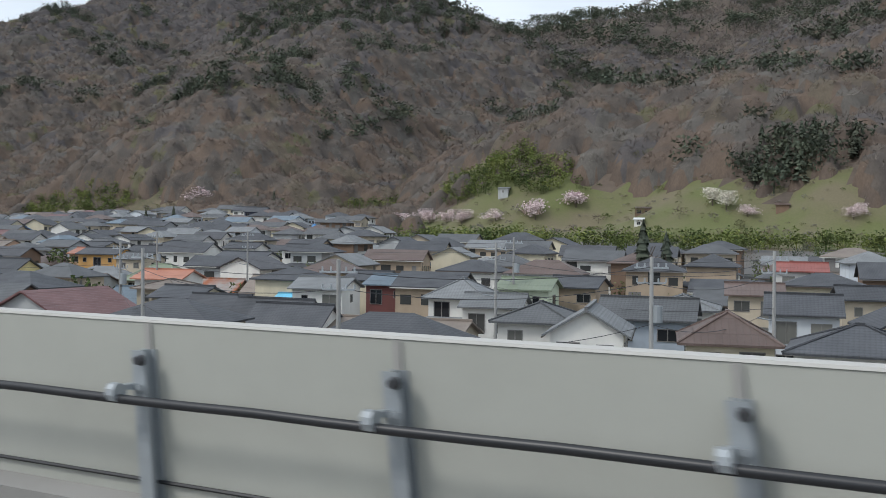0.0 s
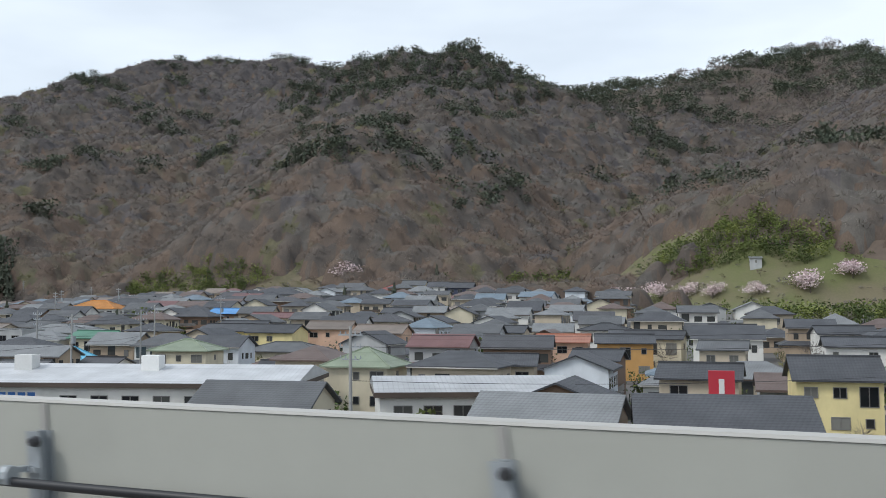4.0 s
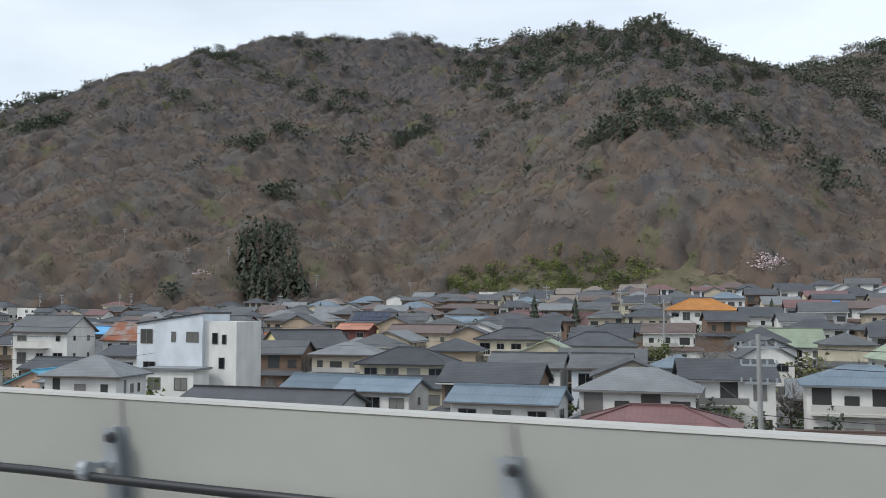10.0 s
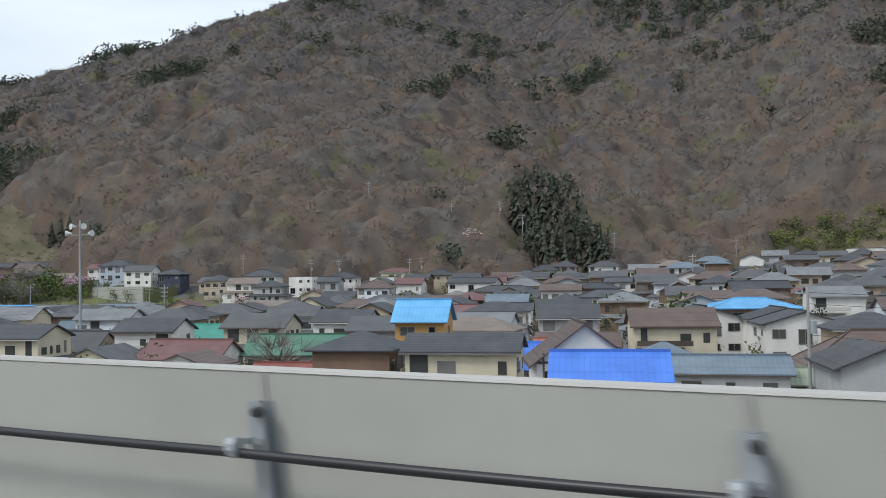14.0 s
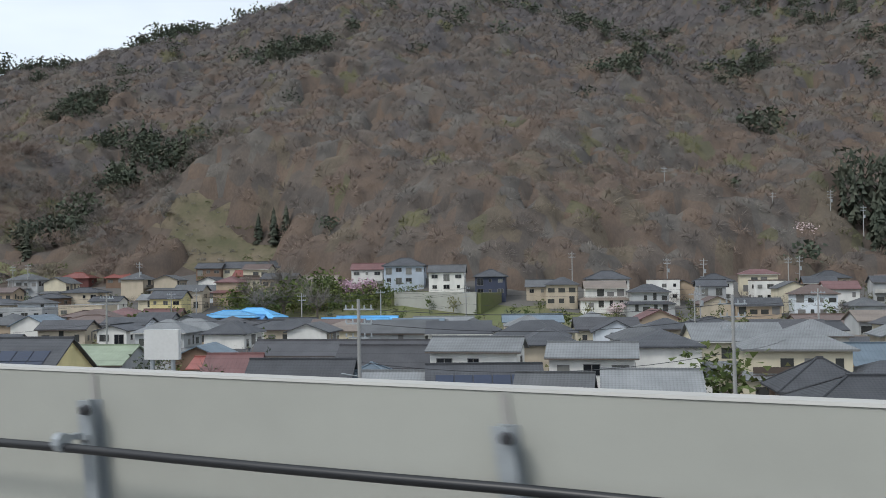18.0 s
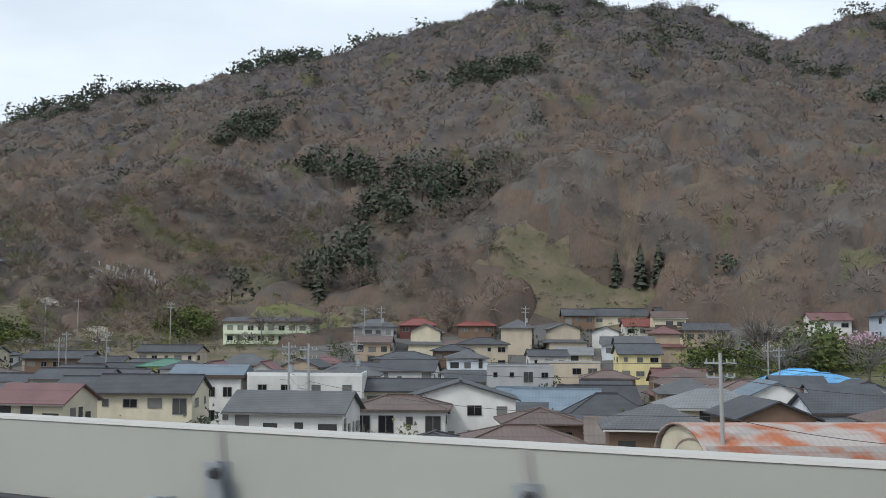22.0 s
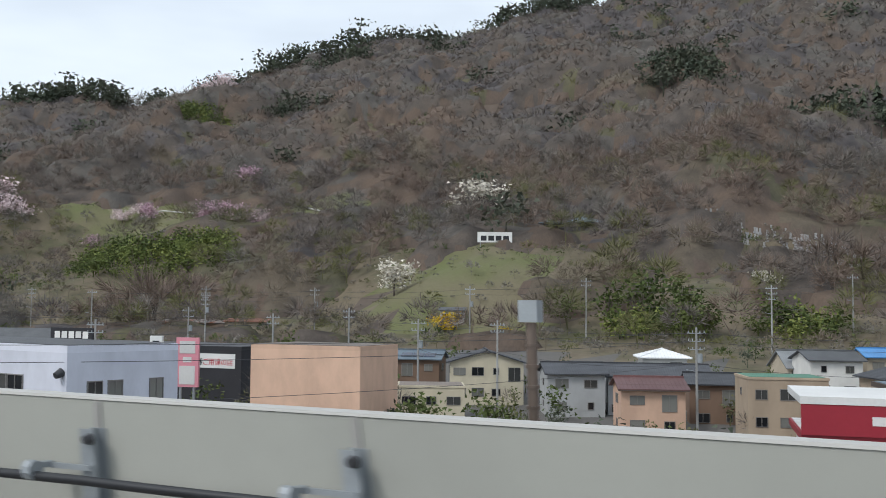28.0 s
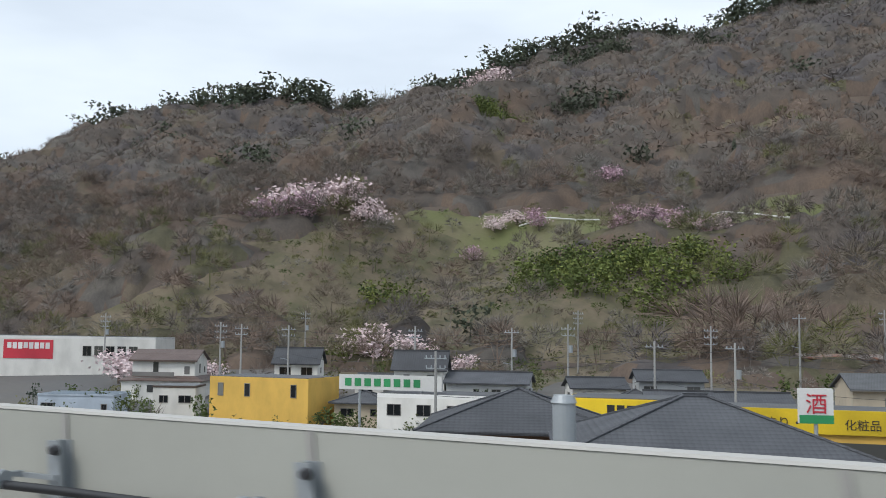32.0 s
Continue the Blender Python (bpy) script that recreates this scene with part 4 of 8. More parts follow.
def hip_roof(w, d, z, pitch, o, t=0.16, gablet=0.0):
    hx, hy = w / 2 + o, d / 2 + o
    low = z - pitch * o
    swap = hy > hx
    if swap:
        hx, hy = hy, hx
    run = max(hx - hy, 0.01)
    top = low + pitch * hy
    p = [(-hx, -hy, low), (hx, -hy, low), (hx, hy, low), (-hx, hy, low)]
    q = [(x, y, low + t) for x, y, _ in p]
    r = [(-run, 0, top + t), (run, 0, top + t)]
    pts = p + q + r
    if swap:
        pts = [(-y, x, zz) for x, y, zz in pts]
    return bm_poly(pts, [(3, 2, 1, 0), (0, 1, 5, 4), (1, 2, 6, 5), (2, 3, 7, 6), (3, 0, 4, 7), (4, 5, 9, 8), (5, 6, 9), (6, 7, 8, 9), (7, 4, 8)]), top + t, run, swap


def skirt_roof(w, d, W, D, z, pitch, t=0.12):
    """A lean-to roof that runs round an upper storey (w, d) out to the eaves (W, D)."""
    o = 0.45
    hx, hy, gx, gy = w / 2 + 0.01, d / 2 + 0.01, W / 2 + o, D / 2 + o
    rise = pitch * max(gx - hx, gy - hy)
    pts = [(-gx, -gy, z), (gx, -gy, z), (gx, gy, z), (-gx, gy, z), (-gx, -gy, z + t), (gx, -gy, z + t), (gx, gy, z + t), (-gx, gy, z + t),
           (-hx, -hy, z + t + rise), (hx, -hy, z + t + rise), (hx, hy, z + t + rise), (-hx, hy, z + t + rise)]
    return bm_poly(pts, [(3, 2, 1, 0), (0, 1, 5, 4), (1, 2, 6, 5), (2, 3, 7, 6), (3, 0, 4, 7), (4, 5, 9, 8), (5, 6, 10, 9), (6, 7, 11, 10), (7, 4, 8, 11)])


WIN = {}


def window_mesh(w, h, deep):
    """A sliding window: frame, sill and mullion, and its pane as a second mesh."""
    key = (w, h, deep)
    if key not in WIN:
        f = 0.07
        xs = [-w / 2, -w / 2 + f, -f / 2, f / 2, w / 2 - f, w / 2] if w >= 1.0 else [-w / 2, -w / 2 + f, w / 2 - f, w / 2]
        zs = [0, f, h - f, h]
        bm = bmesh.new()
        grid = [[bm.verts.new((x, -0.07, z)) for z in zs] for x in xs]
        holes = {(i, 1) for i in range(1, len(xs) - 2, 2)}
        for i in range(len(xs) - 1):
            for j in range(3):
                if (i, j) not in holes:
                    bm.faces.new((grid[i][j], grid[i + 1][j], grid[i + 1][j + 1], grid[i][j + 1]))
        back = bmesh.ops.extrude_face_region(bm, geom=bm.faces[:])
        bmesh.ops.translate(bm, vec=(0, 0.09, 0), verts=[q for q in back["geom"] if isinstance(q, bmesh.types.BMVert)])
        pane = bm_box(-w / 2 + f, w / 2 - f, -0.03, 0.0, f, h - f)
        if deep:
            WIN[key] = (mesh_of("window_frame", bm, M_FRAME), mesh_of("pane", pane, window_glass()))
        else:
            for fc in bm.faces:
                fc.material_index = 0
            bm_box(-w / 2 + f, w / 2 - f, -0.03, 0.0, f, h - f, bm, 1)
            pane.free()
            WIN[key] = (mesh_of("window_frame", bm, M_FRAME, window_glass()), None)
    return WIN[key]


def add_window(parent, x, y, z, face, w, h, deep):
    """face: quarter turns of the wall, 0 the front (-y), 1 the +x side, 2 the back, 3 the -x side."""
    a, b = window_mesh(w, h, deep)
    ob = part("window", a, None, parent)
    ob.matrix_basis = pose(x, y, z, 0, 0, 90 * face)
    if b:
        part("pane", b, None, ob)


AC = {}


def add_box_unit(parent, x, y, z):
    if "ac" not in AC:
        bm = bm_box(-0.4, 0.4, -0.32, -0.02, 0, 0.6)
        bmesh.ops.bevel(bm, geom=bm.edges[:], offset=0.02, segments=1)
        AC["ac"] = mesh_of("air_conditioner", bm, M_WHITE)
    ob = part("air_conditioner", AC["ac"], None, parent)
    ob.location = (x, y, z)


def windows_for(e, g, w, d, base, deep, faces=(0, 1, 3), storey=2.75, big=False):
    for face in faces:
        span, off = (w, d / 2) if face in (0, 2) else (d, w / 2)
        n = max(1, int(span / 2.45))
        if face in (1, 3):
            n = max(1, n - 1)
        for k in range(n):
            if g.random() < (0.1 if face == 0 else 0.25):
                continue
            u = (k + 0.5) / n * span - span / 2
            sw, sh, sz = g.choice(((1.65, 1.15, 0.95), (1.65, 1.0, 1.0), (0.78, 0.9, 1.1), (1.65, 1.85, 0.25), (1.2, 1.0, 1.0)) if face == 0 else ((0.78, 0.9, 1.1), (1.65, 1.1, 0.95), (0.6, 0.8, 1.2)))
            if big:
                sw, sh, sz = 1.65, 1.15, 0.95
            sw = min(sw, span / n - 0.3)
            x, y = {0: (u, -off), 1: (off, u), 2: (-u, off), 3: (-off, -u)}[face]
            add_window(e, x, y, base + sz, face, round(sw, 2), sh, deep)


TOWN = []          # footprints taken: x, y, radius


def house(x, y, rot=0, w=9, d=7, storeys=2, roof="gable", wall="white", cover_="slate", pitch=0.42, skirt=0.0, balcony=False, label="", z=None, deep=None, turn_gable=False, name="house",
          category="house", panels=False, dish=False, wing=0.0, faces=(0, 1, 3), big=False):
    """A Japanese house. w runs along the street front, d back from it; rot turns it about the vertical."""
    g = random.Random(int(x * 13.7) * 7919 + int(y * 7.3))
    z = gz(x, y) if z is None else z
    deep = y < 108 if deep is None else deep
    TOWN.append((x, y, 0.42 * math.hypot(w + skirt, d + skirt)))
    word = label or f"{'two-storey' if storeys == 2 else 'single-storey' if storeys == 1 else 'tall'} {wall} house with a {WORDS[cover_]} {roof} roof"
    e = thing(name, pose(x, y, z - 0.05, 0, 0, rot), word, category, "houses of the town" if name == "house" else "")
    wm, rm = wall_mat(wall), roof_mat(cover_)
    S = 2.75
    H = 0.35 + S * storeys
    bm = bmesh.new()
    if skirt and storeys == 2:
        W, D = w + skirt, d + skirt
        bm_box(-W / 2, W / 2, -D / 2, D / 2, -1.5, 0.35 + S, bm)
        part("lower_roof", skirt_roof(w, d, W, D, 0.30 + S, 0.36), rm, e)
        z0 = 0.35 + S
        windows_for(e, g, W, D, 0.35, deep, faces, big=big)
        windows_for(e, g, w, d, z0 + 0.1, deep, faces, big=big)
    else:
        W, D, z0 = w, d, -1.5
        for k in range(storeys):
            windows_for(e, g, w, d, 0.35 + S * k, deep, faces, big=big)
    hx, hy = w / 2, d / 2
    if roof == "gable":
        if turn_gable:
            pts = [(-hx, -hy, z0), (hx, -hy, z0), (hx, hy, z0), (-hx, hy, z0), (-hx, -hy, H), (hx, -hy, H), (hx, hy, H), (-hx, hy, H), (0, -hy, H + pitch * hx), (0, hy, H + pitch * hx)]
            bm_poly(pts, [(0, 1, 5, 8, 4), (2, 3, 7, 9, 6), (1, 2, 6, 5), (3, 0, 4, 7), (3, 2, 1, 0)], bm)
            r = gable_roof(d, w, H, pitch, 0.45, 0.55)
            bmesh.ops.rotate(r, verts=r.verts, matrix=Matrix.Rotation(math.pi / 2, 3, "Z"))
            ridge = bm_box(-0.13, 0.13, -hy - 0.45, hy + 0.45, H + pitch * hx + 0.1, H + pitch * hx + 0.32)
            top = H + pitch * hx
        else:
            pts = [(-hx, -hy, z0), (hx, -hy, z0), (hx, hy, z0), (-hx, hy, z0), (-hx, -hy, H), (hx, -hy, H), (hx, hy, H), (-hx, hy, H), (-hx, 0, H + pitch * hy), (hx, 0, H + pitch * hy)]
            bm_poly(pts, [(0, 1, 5, 4), (1, 2, 6, 9, 5), (2, 3, 7, 6), (3, 0, 4, 8, 7), (3, 2, 1, 0)], bm)
            r = gable_roof(w, d, H, pitch, 0.45, 0.55)
            ridge = bm_box(-hx - 0.45, hx + 0.45, -0.13, 0.13, H + pitch * hy + 0.1, H + pitch * hy + 0.32)
            top = H + pitch * hy
        part("roof", r, rm, e)
        part("ridge", ridge, rm, e)
        if deep:
            if turn_gable:
                for s in (-1, 1):
                    part("gutter", bm_box(s * (hx + 0.55) - 0.05, s * (hx + 0.55) + 0.05, -hy - 0.4, hy + 0.4, H - pitch * 0.55 - 0.06, H - pitch * 0.55 + 0.05), M_TRIM, e)
            else:
                part("gutter", bm_box(-hx - 0.4, hx + 0.4, -hy - 0.6, -hy - 0.5, H - pitch * 0.55 - 0.06, H - pitch * 0.55 + 0.05), M_TRIM, e)
    elif roof == "hip":
        bm_box(-hx, hx, -hy, hy, z0, H, bm)
        r, top, run, swap = hip_roof(w, d, H, pitch, 0.6)
        part("roof", r, rm, e)
        ridge = bm_box(-run - 0.1, run + 0.1, -0.13, 0.13, top - 0.06, top + 0.16)
        ridge = bm_box(-0.13, 0.13, -run - 0.1, run + 0.1, top - 0.06, top + 0.16) if swap else ridge
        L = (w / 2 + 0.6, d / 2 + 0.6)
        for sx in (-1, 1):
            for sy in (-1, 1):
                a = (sx * L[0], sy * L[1], H - pitch * 0.6 + 0.17)
                b = (0 if swap else sx * run, sy * run if swap else 0, top + 0.05)
                bm_tube(a, b, 0.09, 0.09, 5, ridge)
        part("ridge", ridge, rm, e)
    elif roof == "flat":
        bm_box(-hx, hx, -hy, hy, z0, H + 0.25, bm)
        part("parapet", bm_box(-hx - 0.08, hx + 0.08, -hy - 0.08, hy + 0.08, H + 0.25, H + 0.5), M_TRIM if wall in ("white", "pale") else wm, e)
        part("roof", bm_box(-hx + 0.15, hx - 0.15, -hy + 0.15, hy - 0.15, H + 0.5, H + 0.53), rm, e)
        top = H + 0.5
    else:
        rise = pitch * d
        pts = [(-hx, -hy, z0), (hx, -hy, z0), (hx, hy, z0), (-hx, hy, z0), (-hx, -hy, H), (hx, -hy, H), (hx, hy, H + rise), (-hx, hy, H + rise)]
        bm_poly(pts, [(0, 1, 5, 4), (1, 2, 6, 5), (2, 3, 7, 6), (3, 0, 4, 7), (3, 2, 1, 0), (4, 5, 6, 7)], bm)
        o = 0.4
        pts = [(sx * (hx + o), sy * (hy + o), H + rise / 2 + sy * (rise / 2 + pitch * o) + dz) for dz in (0.01, 0.15) for sx, sy in ((-1, -1), (1, -1), (1, 1), (-1, 1))]
        part("roof", bm_poly(pts, [(3, 2, 1, 0), (4, 5, 6, 7), (0, 1, 5, 4), (1, 2, 6, 5), (2, 3, 7, 6), (3, 0, 4, 7)]), rm, e)
        top = H + rise
    bmesh.ops.recalc_face_normals(bm, faces=bm.faces)
    part("wall", bm, wm, e)
    if balcony:
        zb, x1 = 0.45 + S * (storeys - 1), hx * g.uniform(0.1, 0.9)
        b = bm_box(-hx + 0.3, x1, -hy - 1.0, -hy - 0.002, zb - 0.12, zb)
        bm_box(-hx + 0.3, x1, -hy - 1.0, -hy - 0.94, zb + 0.95, zb + 1.05, b)
        for k in range(int((x1 + hx) / 0.35)):
            bm_box(-hx + 0.35 + k * 0.35, -hx + 0.39 + k * 0.35, -hy - 0.99, -hy - 0.95, zb, zb + 0.95, b)
        part("balcony", b, M_RAILING, e, "slatted balcony")
    if panels:
        for r_ in range(2):
            for k in range(max(2, int((w - 1) / 1.7))):
                xa, ya = -hx + 0.5 + k * 1.7, -hy + 0.3 + r_ * 1.6
                if ya + 1.5 > -0.2 or xa + 1.6 > hx:
                    continue
                za = H + pitch * (ya + hy) + 0.2
                pts = [(xa, ya, za), (xa + 1.6, ya, za), (xa + 1.6, ya + 1.5, za + 1.5 * pitch), (xa, ya + 1.5, za + 1.5 * pitch)]
                pts += [(px, py, pz + 0.05) for px, py, pz in pts]
                part("solar_panel", bm_poly(pts, [(3, 2, 1, 0), (4, 5, 6, 7), (0, 1, 5, 4), (1, 2, 6, 5), (2, 3, 7, 6), (3, 0, 4, 7)]), M_SOLAR, e, "dark blue solar panel")
    if dish:
        add_box_unit(e, hx * 0.5, -D / 2, 0.4)
    if wing:
        part("annex", bm_box(hx + 0.01, hx + wing, -hy + 0.5, hy - 0.8, -1.5, 2.6), wm, e)
        pts = [(hx + 0.02, -hy, 3.3), (hx + wing + 0.5, -hy, 2.6), (hx + wing + 0.5, hy - 0.4, 2.6), (hx + 0.02, hy - 0.4, 3.3)]
        pts += [(px, py, pz + 0.12) for px, py, pz in pts]
        part("annex_roof", bm_poly(pts, [(3, 2, 1, 0), (4, 5, 6, 7), (0, 1, 5, 4), (1, 2, 6, 5), (2, 3, 7, 6), (3, 0, 4, 7)]), rm, e)
    return e


M_SOLAR = surface("solar_cells", (0.02, 0.03, 0.06), 0.2, grain=2, stain=0.2)


# ---- larger buildings and landmarks ----
def block(name, x, y, rot, w, d, h, wall, roof_key, label, category="building", z=None, band=None, eave=0.0, rise=0.0):
    """A plain shop or works building: walls, a low-pitched roof with a fascia; the caller adds windows and signs."""
    z = gz(x, y) if z is None else z
    TOWN.append((x, y, 0.5 * max(w, d)))
    if w > 16:
        for k in range(-int(w / 12), int(w / 12) + 1):
            TOWN.append((x + k * 6 * math.cos(radians(rot)), y + k * 6 * math.sin(radians(rot)), d * 0.55))
    e = thing(name, pose(x, y, z - 0.05, 0, 0, rot), label, category)
    hx, hy = w / 2, d / 2
    part("wall", bm_box(-hx, hx, -hy, hy, -1.5, h), wall_mat(wall), e)
    a, b = hx + eave, hy + eave
    part("fascia", bm_box(-a, a, -b, b, h + 0.002, h + 0.45), band or M_TRIM, e, "dark fascia band")
    if rise:
        pts = [(-a, -b, h + 0.46), (a, -b, h + 0.46), (a, b, h + 0.46), (-a, b, h + 0.46), (-a, 0, h + 0.5 + rise), (a, 0, h + 0.5 + rise)]
        part("roof", bm_poly(pts, [(3, 2, 1, 0), (0, 1, 5, 4), (2, 3, 4, 5), (1, 2, 5), (3, 0, 4)]), roof_mat(roof_key), e)
    else:
        part("roof", bm_box(-a + 0.2, a - 0.2, -b + 0.2, b - 0.2, h + 0.452, h + 0.5), roof_mat(roof_key), e)
    return e


def win_row(e, xs, y, z, w, h, face=0):
    for x in xs:
        add_window(e, *((x, y) if face in (0, 2) else (y, x)), z, face, w, h, True)


def lettering(e, words, x, y, z, size, mat, name="sign_lettering", face=0, wide=1.0):
    """Readable words, as raised letters on the face of a thing."""
    c = bpy.data.curves.new(name, "FONT")
    c.body, c.size, c.align_x, c.extrude = words, size, "CENTER", 0.02
    ob = new(name, c)
    me = bpy.data.meshes.new_from_object(ob)
    bpy.data.objects.remove(ob)
    me.materials.append(mat)
    q = part(name, me, None, e)
    q.matrix_basis = pose(x, y, z, 90, 0, 90 * face) @ Matrix.Diagonal((wide, 1, 1, 1))
    return q


def bars(e, x0, x1, z0, z1, y, mat, n, name="sign_mark", seed=1):
    """Plain upright shapes where a mark cannot be read or is a trade name."""
    g = random.Random(seed)
    step = (x1 - x0) / n
    for k in range(n):
        part(name, bm_box(x0 + k * step + step * 0.12, x0 + (k + 1) * step - step * 0.12, y - 0.04, y - 0.002, z0 + g.uniform(0, 0.1) * (z1 - z0), z1), mat, e)


M_BLUE_SIGN = surface("sign_blue", (0.03, 0.14, 0.42), 0.5)
M_RED_SIGN = surface("sign_red", (0.50, 0.03, 0.05), 0.5)
M_GREEN_SIGN = surface("sign_green", (0.03, 0.28, 0.10), 0.5)
M_BLACK_SIGN = surface("sign_black", (0.02, 0.02, 0.025), 0.5)
M_YELLOW_SIGN = surface("sign_yellow", (0.80, 0.56, 0.02), 0.5)
M_PINK_SIGN = surface("sign_pink", (0.75, 0.30, 0.36), 0.5)
M_LAV = surface("pale_lavender_panel", (0.66, 0.68, 0.76), 0.6, grain=4, stain=0.08)
WALLS["lavender"] = (0.64, 0.66, 0.74)

# long white shop with a grey metal roof
e = block("department_store", -198.9, 87.1, 31.5, 38, 18, 4.8, "white", "zinc", "long white shop with a grey ribbed metal roof and dark eaves", rise=1.3, eave=0.5, z=0.1)
win_row(e, [-2.5, 0.5, 3.5, 6.5, 9.5, 12.5, 15.5], -9.0, 3.1, 1.65, 0.95)
bars(e, -10.4, -5.6, 3.2, 4.3, -9.0, M_BLUE_SIGN, 5, seed=3)
bars(e, -16.2, -15.2, 3.1, 4.3, -9.0, M_GREEN_SIGN, 1, seed=4)
part("round_mark", bm_tube((-13.4, -9.002, 3.7), (-13.4, -9.05, 3.7), 0.62, 0.62, 20), M_BLUE_SIGN, e, "round blue mark")
for vx in (-9.5, 3.5):
    part("roof_vent", bm_box(vx - 0.9, vx + 0.9, -3.5, -1.6, 6.1, 7.6), M_WHITE, e, "white box vent on the roof")
e = block("shop_wing", -163.5, 97.5, 40, 17, 12, 4.7, "white", "zinc", "white shop wing with tall windows under a grey roof", rise=1.0, eave=0.5, z=0.1)
win_row(e, [-6.5, -3.9, -1.3, 1.3, 3.9, 6.5], -6.0, 2.4, 1.65, 1.6)
# white clinic-like building with solar panels on its flat roof
e = block("white_hall", -221.7, 56.5, 31, 16, 15, 7.2, "white", "grey", "low white flat-roofed hall with dark solar panels", z=-0.5, band=M_WHITE)
for k in range(6):
    part("solar_panel", bm_box(-7.2 + k * 1.8, -5.5 + k * 1.8, -6.6, 0.2, 7.72, 7.82), M_SOLAR, e, "dark solar panel laid on the roof")
part("upper_block", bm_box(-7.4, 7.4, 1.5, 7.2, 7.66, 8.6), wall_mat("white"), e)
win_row(e, [-5.6, 5.6], -7.5, 4.6, 1.2, 1.4)
win_row(e, [-3.5, 0.0, 3.5], 8.0, 5.0, 0.78, 1.2, 1)
e = block("white_works", -207.5, 67.5, 22, 9, 8, 5.9, "white", "grey", "plain white rendered block with one tall window", z=-0.4, band=M_WHITE)
add_window(e, 2.5, -4.0, 3.6, 0, 0.78, 1.5, True)
# modern three-storey house of two joined blocks
e = thing("modern_house", pose(-402.3, 81.5, -0.4, 0, 0, 20), "modern three-storey house of pale grey and white blocks", "house")
TOWN.append((-402.5, 82.5, 8))
part("grey_block", bm_poly([(-5.5, -4, -1), (3.2, -4, -1), (3.2, 4, -1), (-5.5, 4, -1), (-5.5, -4, 10.6), (3.2, -4, 11.9), (3.2, 4, 11.9), (-5.5, 4, 10.6)],
                           [(3, 2, 1, 0), (4, 5, 6, 7), (0, 1, 5, 4), (1, 2, 6, 5), (2, 3, 7, 6), (3, 0, 4, 7)]), wall_mat("pale"), e, "pale grey block with a sloping top")
part("white_block", bm_box(3.21, 7.4, -3.4, 4.4, -1, 11.0), wall_mat("white"), e, "white block")
part("roof_edge", bm_poly([(-5.7, -4.2, 10.6), (3.4, -4.2, 11.95), (3.4, 4.2, 11.95), (-5.7, 4.2, 10.6), (-5.7, -4.2, 10.75), (3.4, -4.2, 12.1), (3.4, 4.2, 12.1), (-5.7, 4.2, 10.75)],
                          [(3, 2, 1, 0), (4, 5, 6, 7), (0, 1, 5, 4), (1, 2, 6, 5), (2, 3, 7, 6), (3, 0, 4, 7)]), M_DARK, e, "thin dark roof edge")
for wx_, wz_, ww, wh in ((-4.2, 8.2, 1.65, 1.8), (-0.6, 8.4, 0.6, 1.3), (1.9, 8.4, 1.65, 1.3), (-3.8, 4.6, 1.65, 1.4), (4.6, 8.2, 0.78, 1.4), (5.5, 5.2, 0.78, 1.4), (5.8, 8.2, 0.6, 1.2)):
    add_window(e, wx_, -4.0 if wx_ < 3.2 else -3.4, wz_, 0, ww, wh, True)
part("porch_block", bm_box(-2.2, 4.2, -8.4, -4.01, -1, 5.2), wall_mat("white"), e)
part("porch_roof", bm_box(-2.6, 4.6, -8.8, -4.01, 5.21, 5.5), roof_mat("silver"), e, "pale tiled lean-to roof")
for wx_ in (-0.8, 2.6):
    add_window(e, wx_, -8.4, 2.9, 0, 1.65, 1.5, True)
# broad house with a pent roof round its upper storey
house(-447.2, 95.0, 20, 9.5, 8.0, 3, "gable", "white", "grey", 0.55, skirt=4.5, label="old two-storey white farmhouse with pale tiled roofs and balconies", balcony=True)
house(-464.5, 86.0, 20, 14.5, 11, 1, "hip", "tan", "brown", 0.62, label="large old house with a high brown metal roof")
# half-timbered house
e = house(-484.0, 60.0, 30, 8.0, 8.5, 2, "gable", "white", "brown", 0.75, turn_gable=True, label="half-timbered white house with a steep brown roof", z=-0.9)
for k in range(5):
    part("timber", bm_box(-3.4 + k * 1.7 - 0.08, -3.4 + k * 1.7 + 0.08, -4.3, -4.252, 3.2, 6.6), M_TRIM, e, "dark timber")
part("timber", bm_box(-3.9, 3.9, -4.3, -4.252, 5.75, 5.95), M_TRIM, e, "dark timber")
part("timber", bm_box(-3.9, 3.9, -4.3, -4.252, 3.05, 3.2), M_TRIM, e, "dark timber")
